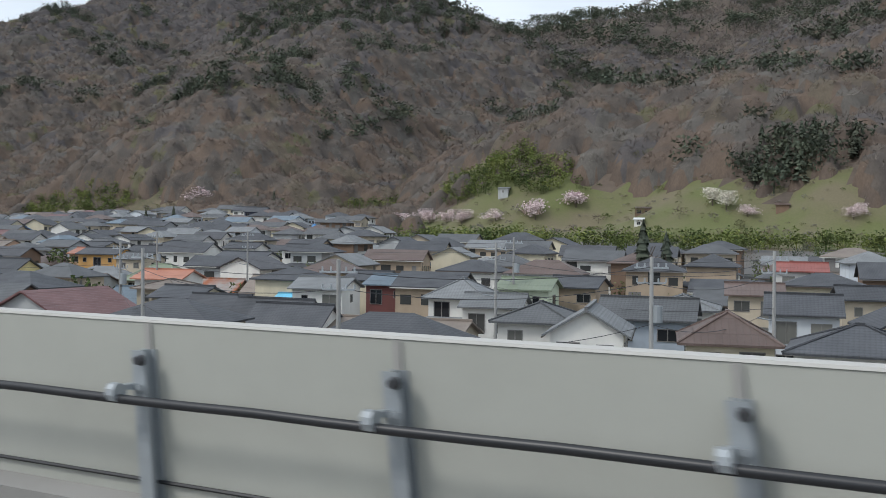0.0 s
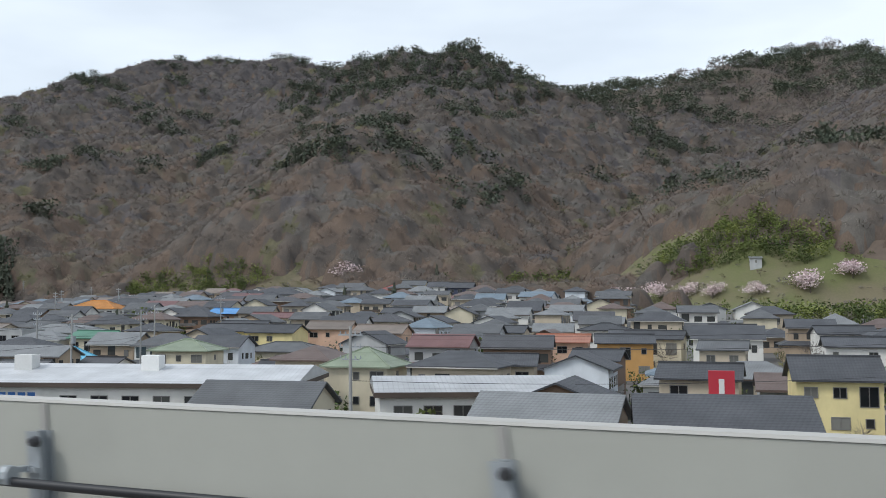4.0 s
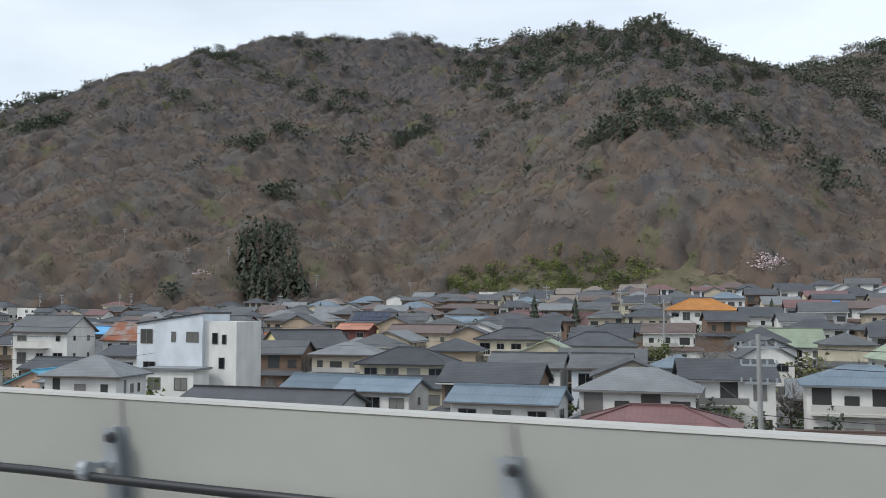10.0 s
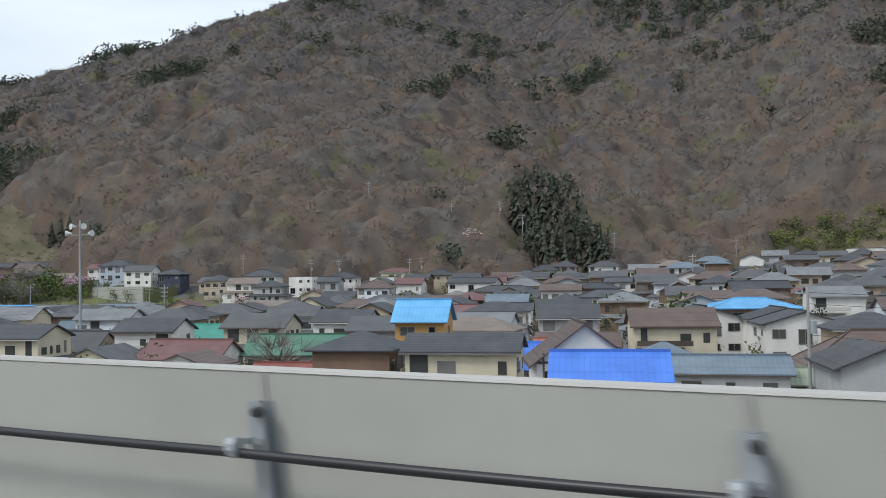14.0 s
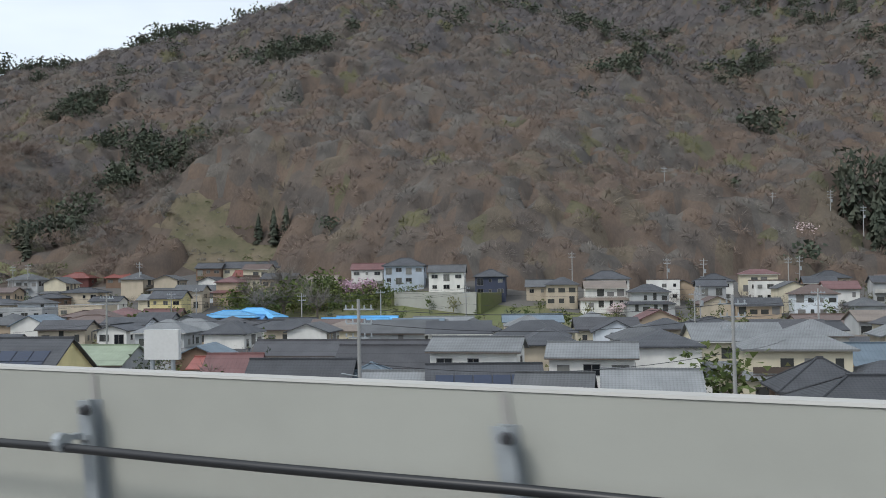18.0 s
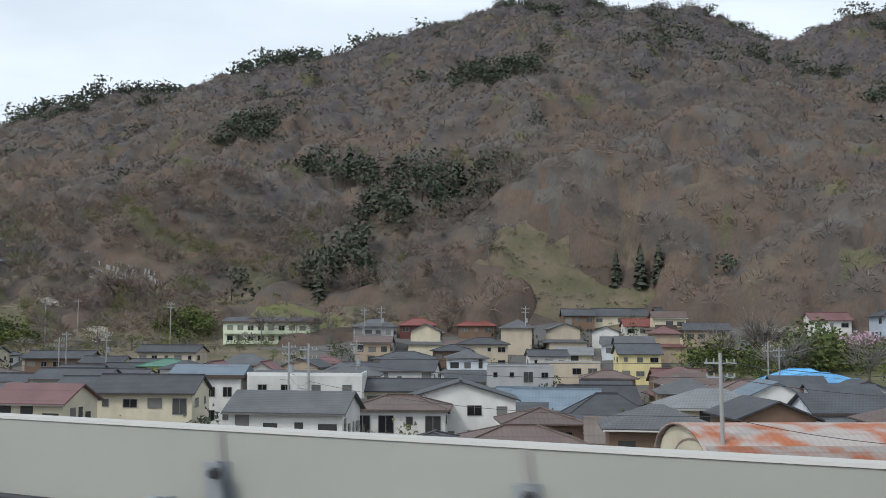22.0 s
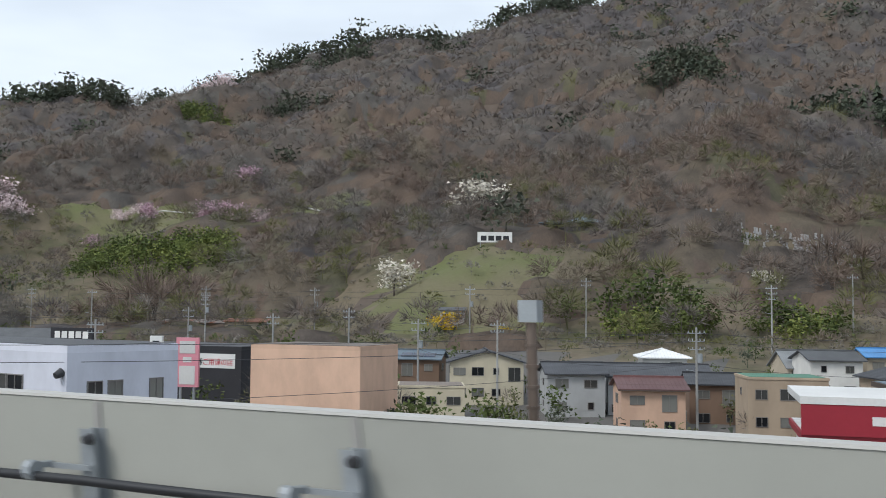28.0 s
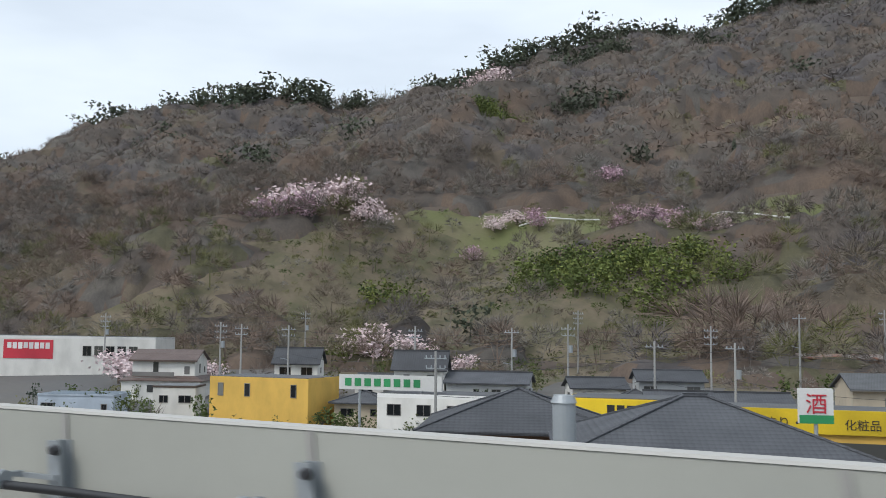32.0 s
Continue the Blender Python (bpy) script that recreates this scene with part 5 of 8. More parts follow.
# rusty barrel-roofed barns
def barrel_barn(x, y, rot, w, d, h, rise, name, label):
    e = thing(name, pose(x, y, -0.5, 0, 0, rot), label, "barn")
    for k in (-1, 0, 1):
        TOWN.append((x + k * w * 0.33 * math.cos(radians(rot)), y + k * w * 0.33 * math.sin(radians(rot)), 7))
    n, outer, inner = 12, [], []
    bm = bmesh.new()
    rings = []
    for sx in (-w / 2, w / 2):
        for r in (0.0, 0.12):
            rings.append([bm.verts.new((sx, -(d / 2 + 0.4 + r) * math.cos(k * math.pi / n), h + (rise + r) * math.sin(k * math.pi / n))) for k in range(n + 1)])
    for k in range(n):
        bm.faces.new((rings[1][k], rings[3][k], rings[3][k + 1], rings[1][k + 1]))
        bm.faces.new((rings[0][k + 1], rings[2][k + 1], rings[2][k], rings[0][k]))
        for a, b in ((0, 1), (3, 2)):
            bm.faces.new((rings[a][k], rings[b][k], rings[b][k + 1], rings[a][k + 1]))
    part("roof", bm, roof_mat("rusty"), e, "rusty corrugated barrel roof")
    bm = bm_box(-w / 2 + 0.3, w / 2 - 0.3, -d / 2, d / 2, -1.5, h + 0.05)
    part("wall", bm, wall_mat("cream"), e)
    for sx in (-w / 2 + 0.31, w / 2 - 0.31):
        fan = [(sx, -d / 2 * math.cos(k * math.pi / n), h + rise * 0.97 * math.sin(k * math.pi / n)) for k in range(n + 1)]
        fan2 = [(sx * 0.985, yy, zz) for _, yy, zz in fan]
        part("end_wall", bm_poly(fan + fan2, [tuple(range(n + 1)), tuple(range(2 * n + 1, n, -1))] + [(k, k + n + 1, k + n + 2, k + 1) for k in range(n)]), wall_mat("cream"), e)
    for k in range(8):
        add_window(e, -w / 2 + 2 + k * (w - 4) / 7, -d / 2, 2.2, 0, 1.2, 0.9, True)
    return e


barrel_barn(-730.5, 58.5, 28, 31, 11, 4.0, 2.6, "rusty_barn", "long barn with a rusty corrugated barrel roof")
barrel_barn(-737.5, 52.0, 28, 12, 9, 3.6, 2.2, "small_rusty_barn", "small barn with a rusty corrugated barrel roof")
house(-702.0, 78.0, 25, 24, 13, 1, "gable", "grey", "olive", 0.30, label="large low shed with a pale green ribbed metal roof", name="works_shed", category="shed", z=-1.2)
e = house(-678.5, 50.0, 22, 15.0, 11, 1, "gable", "yellow", "slate", 0.58, label="broad yellow-walled house with a dark roof full of solar panels", panels=True, z=0.4)
# three-storey flats on the rise
e = block("apartment_block", -878.5, 207.5, 12, 23.5, 8, 5.4, "mint", "slate", "pale green apartment block with rows of balconies and a dark roof", rise=1.1, eave=0.5, z=9.4)
for k in range(8):
    for lv in range(2):
        add_window(e, -9.8 + k * 2.8, -4.0, 0.7 + lv * 2.6, 0, 1.65, 1.5, True)
for lv in range(2):
    part("balcony", bm_box(-11.2, 11.2, -5.1, -4.002, 0.0 + lv * 2.6, 0.9 + lv * 2.6), wall_mat("mint"), e, "pale solid balcony front")
# raised platform with a pale retaining wall
e = tagged(new("retaining_wall", mesh_of("retaining_wall", bm_box(-723.5, -700.0, 212.5, 213.2, 3.0, 9.6), M_CONC)), "pale concrete retaining wall below the terrace houses", "retaining wall", kind="structure")
tagged(new("terrace_fill", mesh_of("terrace_fill", bm_box(-724.0, -699.0, 213.21, 229.0, 3.0, 9.3), M_GRASS)), "flat terrace behind the retaining wall", "ground", kind="structure")
for hx_, hy_, rr, ww, dd, st, rf, wl_, cv in ((-729, 229, 22, 11, 8.5, 2, "hip", "blue", "slate"), (-714.5, 226, 22, 9.5, 7.5, 2, "gable", "white", "grey"), (-703, 229, 20, 8, 7, 2, "hip", "navy", "slate"),
                                              (-691, 236, 20, 8.5, 7, 1, "gable", "beige", "grey"), (-675, 242, 22, 11, 8, 2, "hip", "white", "slate"), (-661, 246, 20, 8, 7.5, 2, "flat", "white", "grey"),
                                              (-649, 252, 20, 9, 7.5, 2, "hip", "white", "slate"), (-636, 256, 22, 8, 7.5, 2, "flat", "white", "grey"), (-648, 243, 20, 7, 6, 2, "gable", "grey", "slate"),
                                              (-622, 268, 22, 9, 7, 2, "hip", "beige", "slate"), (-606, 275, 22, 8.5, 7, 1, "gable", "white", "maroon"), (-592, 285, 22, 9, 7, 2, "hip", "mint", "slate"),
                                              (-745, 236, 22, 9, 7, 1, "gable", "white", "maroon"), (-755, 226, 20, 10, 7, 1, "gable", "beige", "fawn"), (-780, 250, 24, 16, 8.5, 2, "gable", "cream", "slate"),
                                              (-797, 247, 24, 14, 8, 2, "gable", "cream", "slate"), (-806, 240, 22, 8, 6.5, 2, "gable", "brown", "slate"), (-789, 238, 22, 9, 7, 1, "gable", "white", "red"),
                                              (-779, 190, 22, 8.5, 8, 2, "gable", "yellow", "slate"), (-828, 224, 22, 9, 6.5, 1, "hip", "brown", "red"), (-842, 219, 22, 9, 6.5, 1, "hip", "maroon", "red"),
                                              (-500, 334, 22, 12, 8, 2, "flat", "white", "white"), (-493, 336, 22, 6, 6, 2, "hip", "white", "silver"), (-359, 346, 22, 12, 9, 1, "hip", "brown", "red"),
                                              (-345, 340, 22, 9, 7, 2, "gable", "cream", "grey"), (-330, 336, 22, 9, 7, 2, "gable", "white", "slate"), (-318, 332, 22, 9, 7.5, 2, "gable", "navy", "slate"),
                                              (-258, 299, 22, 8, 7, 1, "gable", "white", "blue"), (-383, 223, 24, 15, 10, 2, "hip", "white", "orange")):
    house(hx_, hy_, rr, ww, dd, st, rf, wl_, cv, 0.45, deep=False, z=min(gz(hx_, hy_), 11.5) if hx_ < -770 else None)
# white institutional block
e = block("white_office", -803.0, 101.0, 24, 15, 9, 7.0, "white", "grey", "white three-part office block with square windows", z=-0.4, band=M_WHITE)
win_row(e, [-5.5, -2.5, 1.5, 5.5], -4.5, 4.6, 1.2, 1.3)
win_row(e, [-5.5, -2.5, 1.5, 5.5], -4.5, 1.4, 1.2, 1.3)
e = block("office_wing", -815.0, 96.0, 24, 9, 8, 6.6, "white", "steel", "white wing with a blue-grey hipped roof", rise=1.2, eave=0.5, z=-0.4)
win_row(e, [-2.6, 0.6, 2.8], -4.0, 4.2, 1.2, 1.3)
win_row(e, [-2.6, 0.6, 2.8], -4.0, 1.2, 1.2, 1.3)
for k, gx in enumerate((-832.5, -825.0)):
    house(gx, 121 + 3 * k, 24, 6.2, 9, 2, "gable", "white", "maroon", 0.6, turn_gable=True, label="white gabled house with a maroon roof")
house(-877.0, 73.0, 22, 9.0, 7.0, 2, "flat", "white", "white", label="white modern flat-roofed two-storey house", z=0.6)
# grey office by the footbridge
e = block("grey_office", -906.5, 87.5, 24, 14.5, 9, 9.4, "grey", "grey", "grey three-storey office with ribbon windows", z=-0.2, band=wall_mat("grey"))
part("stair_tower", bm_box(-7.2, -2.8, -4.4, 0.5, 9.86, 11.4), wall_mat("grey"), e)
for lv in range(3):
    for k in range(4):
        add_window(e, -1.2 + k * 2.1, -4.5, 1.3 + lv * 3.0, 0, 1.65, 1.3, True)
    add_window(e, -5.3, -4.5, 1.3 + lv * 3.0, 0, 1.65, 1.1, True)
e = block("tan_shop", -923.5, 87.0, 14, 15, 9, 6.2, "peach", "steel", "tan shop with a dark band and a flat steel roof", z=-0.1, eave=0.4)
win_row(e, [-5, -2, 1.5, 5], -4.5, 2.9, 1.65, 0.95)
house(-928, 78.5, 20, 12, 7, 1, "flat", "brown", "grey", label="low brown shop front with dark windows", name="low_shop", category="shop")
# pedestrian bridge of white rails with stairs
e = thing("footbridge", pose(-905.0, 65.5, 1.7, 0, 0, -4), "pale steel footbridge with a stair down to the pavement", "footbridge")
part("deck", bm_box(-9, 8, -1, 1, 3.2, 3.5), M_CONC2, e)
for sy in (-1.0, 1.0):
    part("rail", bm_box(-9, 8, sy - 0.03, sy + 0.03, 4.5, 4.6), M_RAILING, e)
    for k in range(18):
        part("baluster", bm_box(-8.9 + k, -8.85 + k, sy - 0.025, sy + 0.025, 3.5, 4.5), M_RAILING, e)
for k in range(14):
    part("step", bm_box(8.0 + k * 0.4, 8.45 + k * 0.4, -1, 1, 3.1 - k * 0.22, 3.3 - k * 0.22), M_CONC2, e)
part("stair_rail", bm_poly([(8, -1.03, 4.6), (13.8, -1.03, 1.4), (13.8, -0.97, 1.4), (8, -0.97, 4.6), (8, -1.03, 3.3), (13.8, -1.03, 0.2), (13.8, -0.97, 0.2), (8, -0.97, 3.3)],
                           [(0, 1, 2, 3), (7, 6, 5, 4), (0, 4, 5, 1), (1, 5, 6, 2), (2, 6, 7, 3), (3, 7, 4, 0)]), M_RAILING, e, "pale solid stair side")
for px_ in (-7, 0, 7):
    part("leg", bm_tube((px_, 0, -2.6), (px_, 0, 3.2), 0.2, 0.2, 10), M_GALV, e)
# car showroom with a dark red fascia
e = block("car_showroom", -930.0, 64.0, 9, 13, 10, 4.6, "white", "white", "white car showroom with a dark red fascia and canopy", z=-0.3, band=surface("showroom_red", (0.30, 0.02, 0.035), 0.45, grain=3, stain=0.1), eave=0.5)
part("sign_fascia", bm_box(-7.0, 7.0, -5.7, -5.51, 5.0, 7.0), surface("showroom_red", (0.30, 0.02, 0.035)), e, "dark red fascia")
part("side_fascia", bm_box(7.01, 7.2, -5.7, 5.5, 5.0, 7.0), surface("showroom_red", (0.30, 0.02, 0.035)), e, "dark red fascia")
part("roof_edge", bm_box(-7.05, 7.25, -5.75, 5.5, 7.01, 7.5), M_WHITE, e, "white roof edge")
bars(e, -2.8, 2.8, 5.7, 6.3, -5.7, M_WHITE, 5, seed=9)
win_row(e, [-5.5, -1.8, 1.2, 3.6], -5.0, 2.6, 1.65, 1.6)
win_row(e, [2.0], 6.5, 2.6, 1.65, 1.6, 1)
part("porch_roof", bm_box(-4, 5, -9, -5.72, 2.3, 2.5), roof_mat("red"), e, "low red canopy")
# long lavender-white shop with dark windows
e = block("white_superstore", -988.0, 41.4, -9.5, 23.5, 9, 9.9, "lavender", "grey", "long pale lavender shop with dark lower windows", z=-0.4, band=M_LAV)
for k in range(9):
    add_window(e, -7.4 + k * 1.75, -4.5, 6.6, 0, 1.65, 1.8, True)
win_row(e, [-2.4, -0.8, 2.6], 11.75, 6.6, 1.2, 1.5, 1)
part("corner_lamp", bm_tube((11.3, -4.52, 8.7), (11.3, -5.0, 8.5), 0.3, 0.2, 12), M_DARK, e)
part("pilaster", bm_box(-11.6, -10.0, -4.75, -4.502, -1, 10.1), M_LAV, e)
# long black tool shop with white lettered bands and a sign board on its roof
e = block("tool_shop", -1030.5, 104.0, 4, 43, 13, 6.8, "black", "dark", "long black tool shop with white lettered bands", z=0.3, band=M_BLACK_SIGN)
part("sign_band", bm_box(8.2, 20.6, -6.56, -6.502, 4.4, 6.3), M_WHITE, e, "white sign band")
lettering(e, "建築業者・職人様", 12.0, -6.57, 4.85, 1.0, M_BLACK_SIGN, wide=0.93)
lettering(e, "ご用達の店", 18.0, -6.57, 4.85, 1.0, M_RED_SIGN, wide=0.93)
part("sign_band", bm_box(-20.4, -11.0, -6.56, -6.502, 4.4, 6.3), M_WHITE, e, "white sign band")
lettering(e, "建築資材・工具金物の", -16.8, -6.57, 4.9, 0.82, M_BLACK_SIGN, wide=0.8)
lettering(e, "専門店", -12.2, -6.57, 4.9, 0.82, M_RED_SIGN, wide=0.8)
part("sign_band", bm_box(-6.4, 0.2, -6.56, -6.502, 4.2, 6.2), M_WHITE, e, "white sign band")
lettering(e, "朝", -5.4, -6.57, 4.6, 1.3, M_BLACK_SIGN)
lettering(e, "7", -4.2, -6.57, 4.6, 1.5, M_RED_SIGN)
lettering(e, "時の営業", -1.7, -6.57, 4.7, 1.05, M_BLACK_SIGN, wide=0.9)
part("roof_sign", bm_box(-9.8, -2.6, -5.9, -5.5, 7.31, 9.3), M_BLACK_SIGN, e, "black roof sign board")
bars(e, -9.2, -3.2, 7.8, 8.8, -5.9, M_WHITE, 5, seed=9)
e = block("peach_shop", -986.0, 82.0, 4, 12.5, 10, 7.6, "peach", "fawn", "windowless peach rendered shop", z=0.8, band=wall_mat("peach"))
# white annex with a brown roof band
e = block("white_annex", -1020.7, 56.1, -10, 15.0, 9, 8.0, "white", "brown", "white shop annex with small windows under a brown roof edge", z=0.5, band=surface("annex_brown", (0.10, 0.07, 0.07), 0.6), eave=0.5)
win_row(e, [0.8, 3.7, 5.9], -4.5, 6.3, 1.2, 1.1)
win_row(e, [-5.6, -4.4], -4.5, 6.3, 0.6, 1.1)
house(-1010.2, 54.0, -6, 8.0, 6, 1, "flat", "brown", "brown", label="low brown lean-to with a flat roof", name="lean_to", category="shed", z=3.0)
house(-1001.8, 55.5, -10, 8.0, 6, 1, "flat", "white", "teal", label="small white kiosk with a teal roof edge", name="kiosk", category="shop", z=3.1)
# low building with a pale blue metal roof
house(-1039.0, 53.0, 24, 16, 13.5, 1, "gable", "white", "palesteel", 0.10, label="long low building with a pale blue-grey metal roof", name="low_hall", category="building", z=2.9)
# big dark hipped roof by the line
house(-1086.0, 50.0, 20, 10.5, 10.5, 2, "hip", "brown", "slate", 0.36, label="building with a large dark tiled hipped roof", name="hipped_hall", category="building", z=1.5)
house(-1074.0, 42.5, 20, 13.0, 12.0, 2, "hip", "brown", "slate", 0.36, label="building with a large dark tiled hipped roof", name="hipped_hall", category="building", z=1.6)
e = thing("vent_cowl", pose(-1076.6, 29.5, -0.5), "tall pale grey round vent stack beside dark roofs", "vent")
part("pipe", bm_tube((0, 0, 0), (0, 0, 10.5), 0.46, 0.46, 20), M_GALV, e)
part("cap", bm_tube((0, 0, 10.501), (0, 0, 10.8), 0.52, 0.4, 20), M_GALV, e)
e = tagged(new("garden_wall", mesh_of("garden_wall", bm_poly([(-1094, 71.5, -1), (-1081.5, 76, -1), (-1081.6, 76.3, -1), (-1094.1, 71.8, -1), (-1094, 71.5, 4.2), (-1081.5, 76, 4.2), (-1081.6, 76.3, 4.2), (-1094.1, 71.8, 4.2)],
                                                          [(3, 2, 1, 0), (4, 5, 6, 7), (0, 1, 5, 4), (1, 2, 6, 5), (2, 3, 7, 6), (3, 0, 4, 7)]), wall_mat("white"))), "plain white rendered garden wall", "wall")
# yellow chemist's with a lettered fascia
e = block("yellow_drugstore", -1071.0, 92.5, 8, 24, 12, 5.4, "mustard", "grey", "yellow drugstore with a lettered fascia", z=0.4, band=M_YELLOW_SIGN)
part("fascia_sign", bm_box(-12, 12, -6.3, -6.002, 4.1, 6.2), M_YELLOW_SIGN, e, "bright yellow fascia")
lettering(e, "くすり・", -5.0, -6.32, 4.6, 1.1, M_BLACK_SIGN)
lettering(e, "化粧品・生活用品", 4.5, -6.32, 4.6, 1.0, M_BLACK_SIGN)
part("shopfront", bm_box(-11, 11, -6.06, -6.003, 0.2, 3.4), window_glass(), e)
e = block("yellow_shop", -1089.0, 88.0, 8, 11, 8, 5.2, "mustard", "grey", "small yellow shop with a plain lettered fascia", z=1.3, band=M_YELLOW_SIGN)
part("fascia_sign", bm_box(-5.5, 5.5, -4.2, -4.002, 3.6, 5.6), M_YELLOW_SIGN, e, "bright yellow fascia")
bars(e, -1.5, 4.8, 4.1, 5.1, -4.2, M_BLACK_SIGN, 7, seed=14)
# two beige plant housings on a steel frame
e = thing("plant_housing", pose(-1060.2, 79.8, 0, 0, 0, 24), "two beige ventilation housings raised on a steel frame", "plant housing")
for k, hx_ in enumerate((-2.75, 0.35)):
    part("casing", bm_poly([(hx_, -1.3, 7.5), (hx_ + 2.6, -1.3, 7.5), (hx_ + 2.6, 1.3, 7.5), (hx_, 1.3, 7.5), (hx_, -1.3, 9.7), (hx_ + 2.6, -1.3, 9.7), (hx_ + 2.6, 1.3, 9.7), (hx_, 1.3, 9.7), (hx_ + 0.3, -0.9, 10.45), (hx_ + 2.3, -0.9, 10.45), (hx_ + 2.3, 0.9, 10.45), (hx_ + 0.3, 0.9, 10.45)],
                           [(3, 2, 1, 0), (0, 1, 5, 4), (1, 2, 6, 5), (2, 3, 7, 6), (3, 0, 4, 7), (4, 5, 9, 8), (5, 6, 10, 9), (6, 7, 11, 10), (7, 4, 8, 11), (8, 9, 10, 11)]), wall_mat("cream" if k else "white"), e)
part("louvre", bm_box(-2.3, -0.6, -1.36, -1.302, 7.8, 9.5), M_DARK, e, "dark square opening")
for px_ in (-2.6, 0.1, 2.8):
    part("leg", bm_box(px_ - 0.08, px_ + 0.08, -1.1, -0.94, -0.5, 7.49), M_GALV, e)
    part("leg", bm_box(px_ - 0.08, px_ + 0.08, 0.94, 1.1, -0.5, 7.49), M_GALV, e)
# tall black sign tower and round-topped tank
def sign_tower(x, y, rot, w, h, z0, face, label, rows, posts=2):
    e = thing("sign_tower", pose(x, y, gz(x, y), 0, 0, rot), label, "sign")
    part("panel", bm_box(-w / 2, w / 2, -0.25, 0.25, z0, z0 + h), face, e)
    for k in range(posts):
        px_ = 0 if posts == 1 else (-w * 0.3 + k * w * 0.6)
        part("post", bm_tube((px_, 0, -0.5), (px_, 0, z0), 0.16, 0.16, 10), M_GALV, e)
    for a, b, c, d, m in rows:
        part("sign_mark", bm_box(a, b, -0.29, -0.252, c, d), m, e)
    return e


t_ = sign_tower(-1058.4, 88.9, 20, 3.4, 5.4, 7.6, M_BLACK_SIGN, "tall black shop sign with white marks and a white foot panel",
                [(-1.7, 1.7, 7.62, 8.9, M_WHITE), (-1.2, -0.5, 10.8, 12.3, M_WHITE), (-0.2, 0.2, 11.0, 12.3, M_RED_SIGN), (0.3, 1.1, 11.0, 12.3, M_WHITE), (-1.3, 1.3, 10.2, 10.6, M_WHITE), (-1.3, 1.3, 9.3, 9.9, M_WHITE)])
lettering(t_, "朝7時営業", 0, -0.3, 7.85, 0.66, M_BLACK_SIGN)
t_ = sign_tower(-1071.1, 75.9, 20, 2.6, 2.7, 6.6, M_WHITE, "white and green liquor shop sign on a green post", [(-1.3, 1.3, 6.6, 7.25, M_GREEN_SIGN)], 1)
lettering(t_, "酒", 0, -0.3, 7.5, 1.7, M_RED_SIGN)
t_ = sign_tower(-1004.0, 81.9, 20, 2.6, 5.6, 4.0, M_PINK_SIGN, "tall pink shop sign with pale panels", [(-0.9, 0.9, 7.8, 9.2, M_WHITE), (-0.9, 0.9, 4.3, 6.4, M_WHITE), (-0.5, 0.5, 6.8, 7.4, M_WHITE)])
sign_tower(-1000.9, 72.6, 20, 1.3, 5.6, 4.4, M_WHITE, "narrow white pole sign", [(-0.35, 0.35, 4.9 + k, 5.5 + k, M_BLACK_SIGN) for k in range(5)], 1)
sign_tower(-137.8, 92.4, 20, 1.9, 3.6, 4.4, M_RED_SIGN, "upright red shop sign", [(-0.6, 0.6, 5.2, 6.0, M_WHITE), (-0.2, 0.2, 6.3, 7.4, M_WHITE)], 1)
sign_tower(-900.5, 77.0, 20, 1.9, 3.2, 4.2, M_BLACK_SIGN, "black and green pole sign with a red disc", [(-0.95, 0.95, 4.2, 4.9, M_GREEN_SIGN), (-0.4, 0.4, 5.9, 6.9, M_RED_SIGN), (-0.6, 0.6, 5.2, 5.5, M_WHITE)], 1)
sign_tower(-640.2, 31.0, 20, 2.4, 2.0, 7.5, M_WHITE, "large blank white billboard", [])
sign_tower(-1119.0, 96.8, 8, 12.5, 1.7, 5.6, M_WHITE, "long white roof sign with unreadable dark marks", [(-5.5 + k * 1.2, -4.7 + k * 1.2, 6.0, 6.9, M_GREEN_SIGN) for k in range(8)])
e = block("white_shop", -1114.0, 100.0, 10, 13, 8, 4.8, "white", "grey", "white two-storey shop with dark windows", z=0.6, band=M_WHITE)
win_row(e, [-4.5, -1, 2.5], -4.0, 2.8, 1.65, 1.3)
e = block("mustard_house", -1137.5, 101.0, 6, 13.5, 9, 5.9, "mustard", "grey", "plain mustard-yellow house with narrow windows", z=0.7, band=wall_mat("mustard"))
win_row(e, [-5.2, -1.5, 4.8], -4.5, 4.0, 0.78, 1.6)
e = block("motorcycle_shop", -1212.0, 143.0, 22, 36, 12, 6.4, "white", "grey", "long white showroom with ribbon windows and a red sign panel", z=4.4, band=M_WHITE)
win_row(e, [-16, -13.5, 5, 7.2, 9.4, 11.6, 13.8], -6.0, 3.2, 1.65, 1.9)
part("sign_panel", bm_box(-11, -1.5, -6.1, -6.003, 2.6, 6.1), M_RED_SIGN, e, "red sign panel")
bars(e, -10.4, -2.0, 4.4, 5.6, -6.1, M_WHITE, 8, seed=22)
e = thing("round_shelter", pose(-1043.6, 66.0, 0.0, 0, 0, 8), "pale arched shelter behind the low hall", "shelter")
bm = bm_tube((0, -4, 5.8), (0, 4, 5.8), 2.25, 2.25, 28)
part("vault", bm, M_WHITE, e)
part("wall", bm_box(-2.1, 2.1, -3.9, 3.9, -0.5, 5.6), wall_mat("cream"), e)
e = thing("chimney_stack", pose(-938.5, 10.0, -0.5), "ribbed brown chimney with a square grey cowl", "chimney")
part("pipe", bm_tube((0, 0, 0), (0, 0, 12.5), 0.13, 0.13, 14), M_RAIL, e)
for k in range(12):
    part("ring", bm_tube((0, 0, 6.4 + k * 0.5), (0, 0, 6.48 + k * 0.5), 0.17, 0.17, 14), M_RAIL, e)
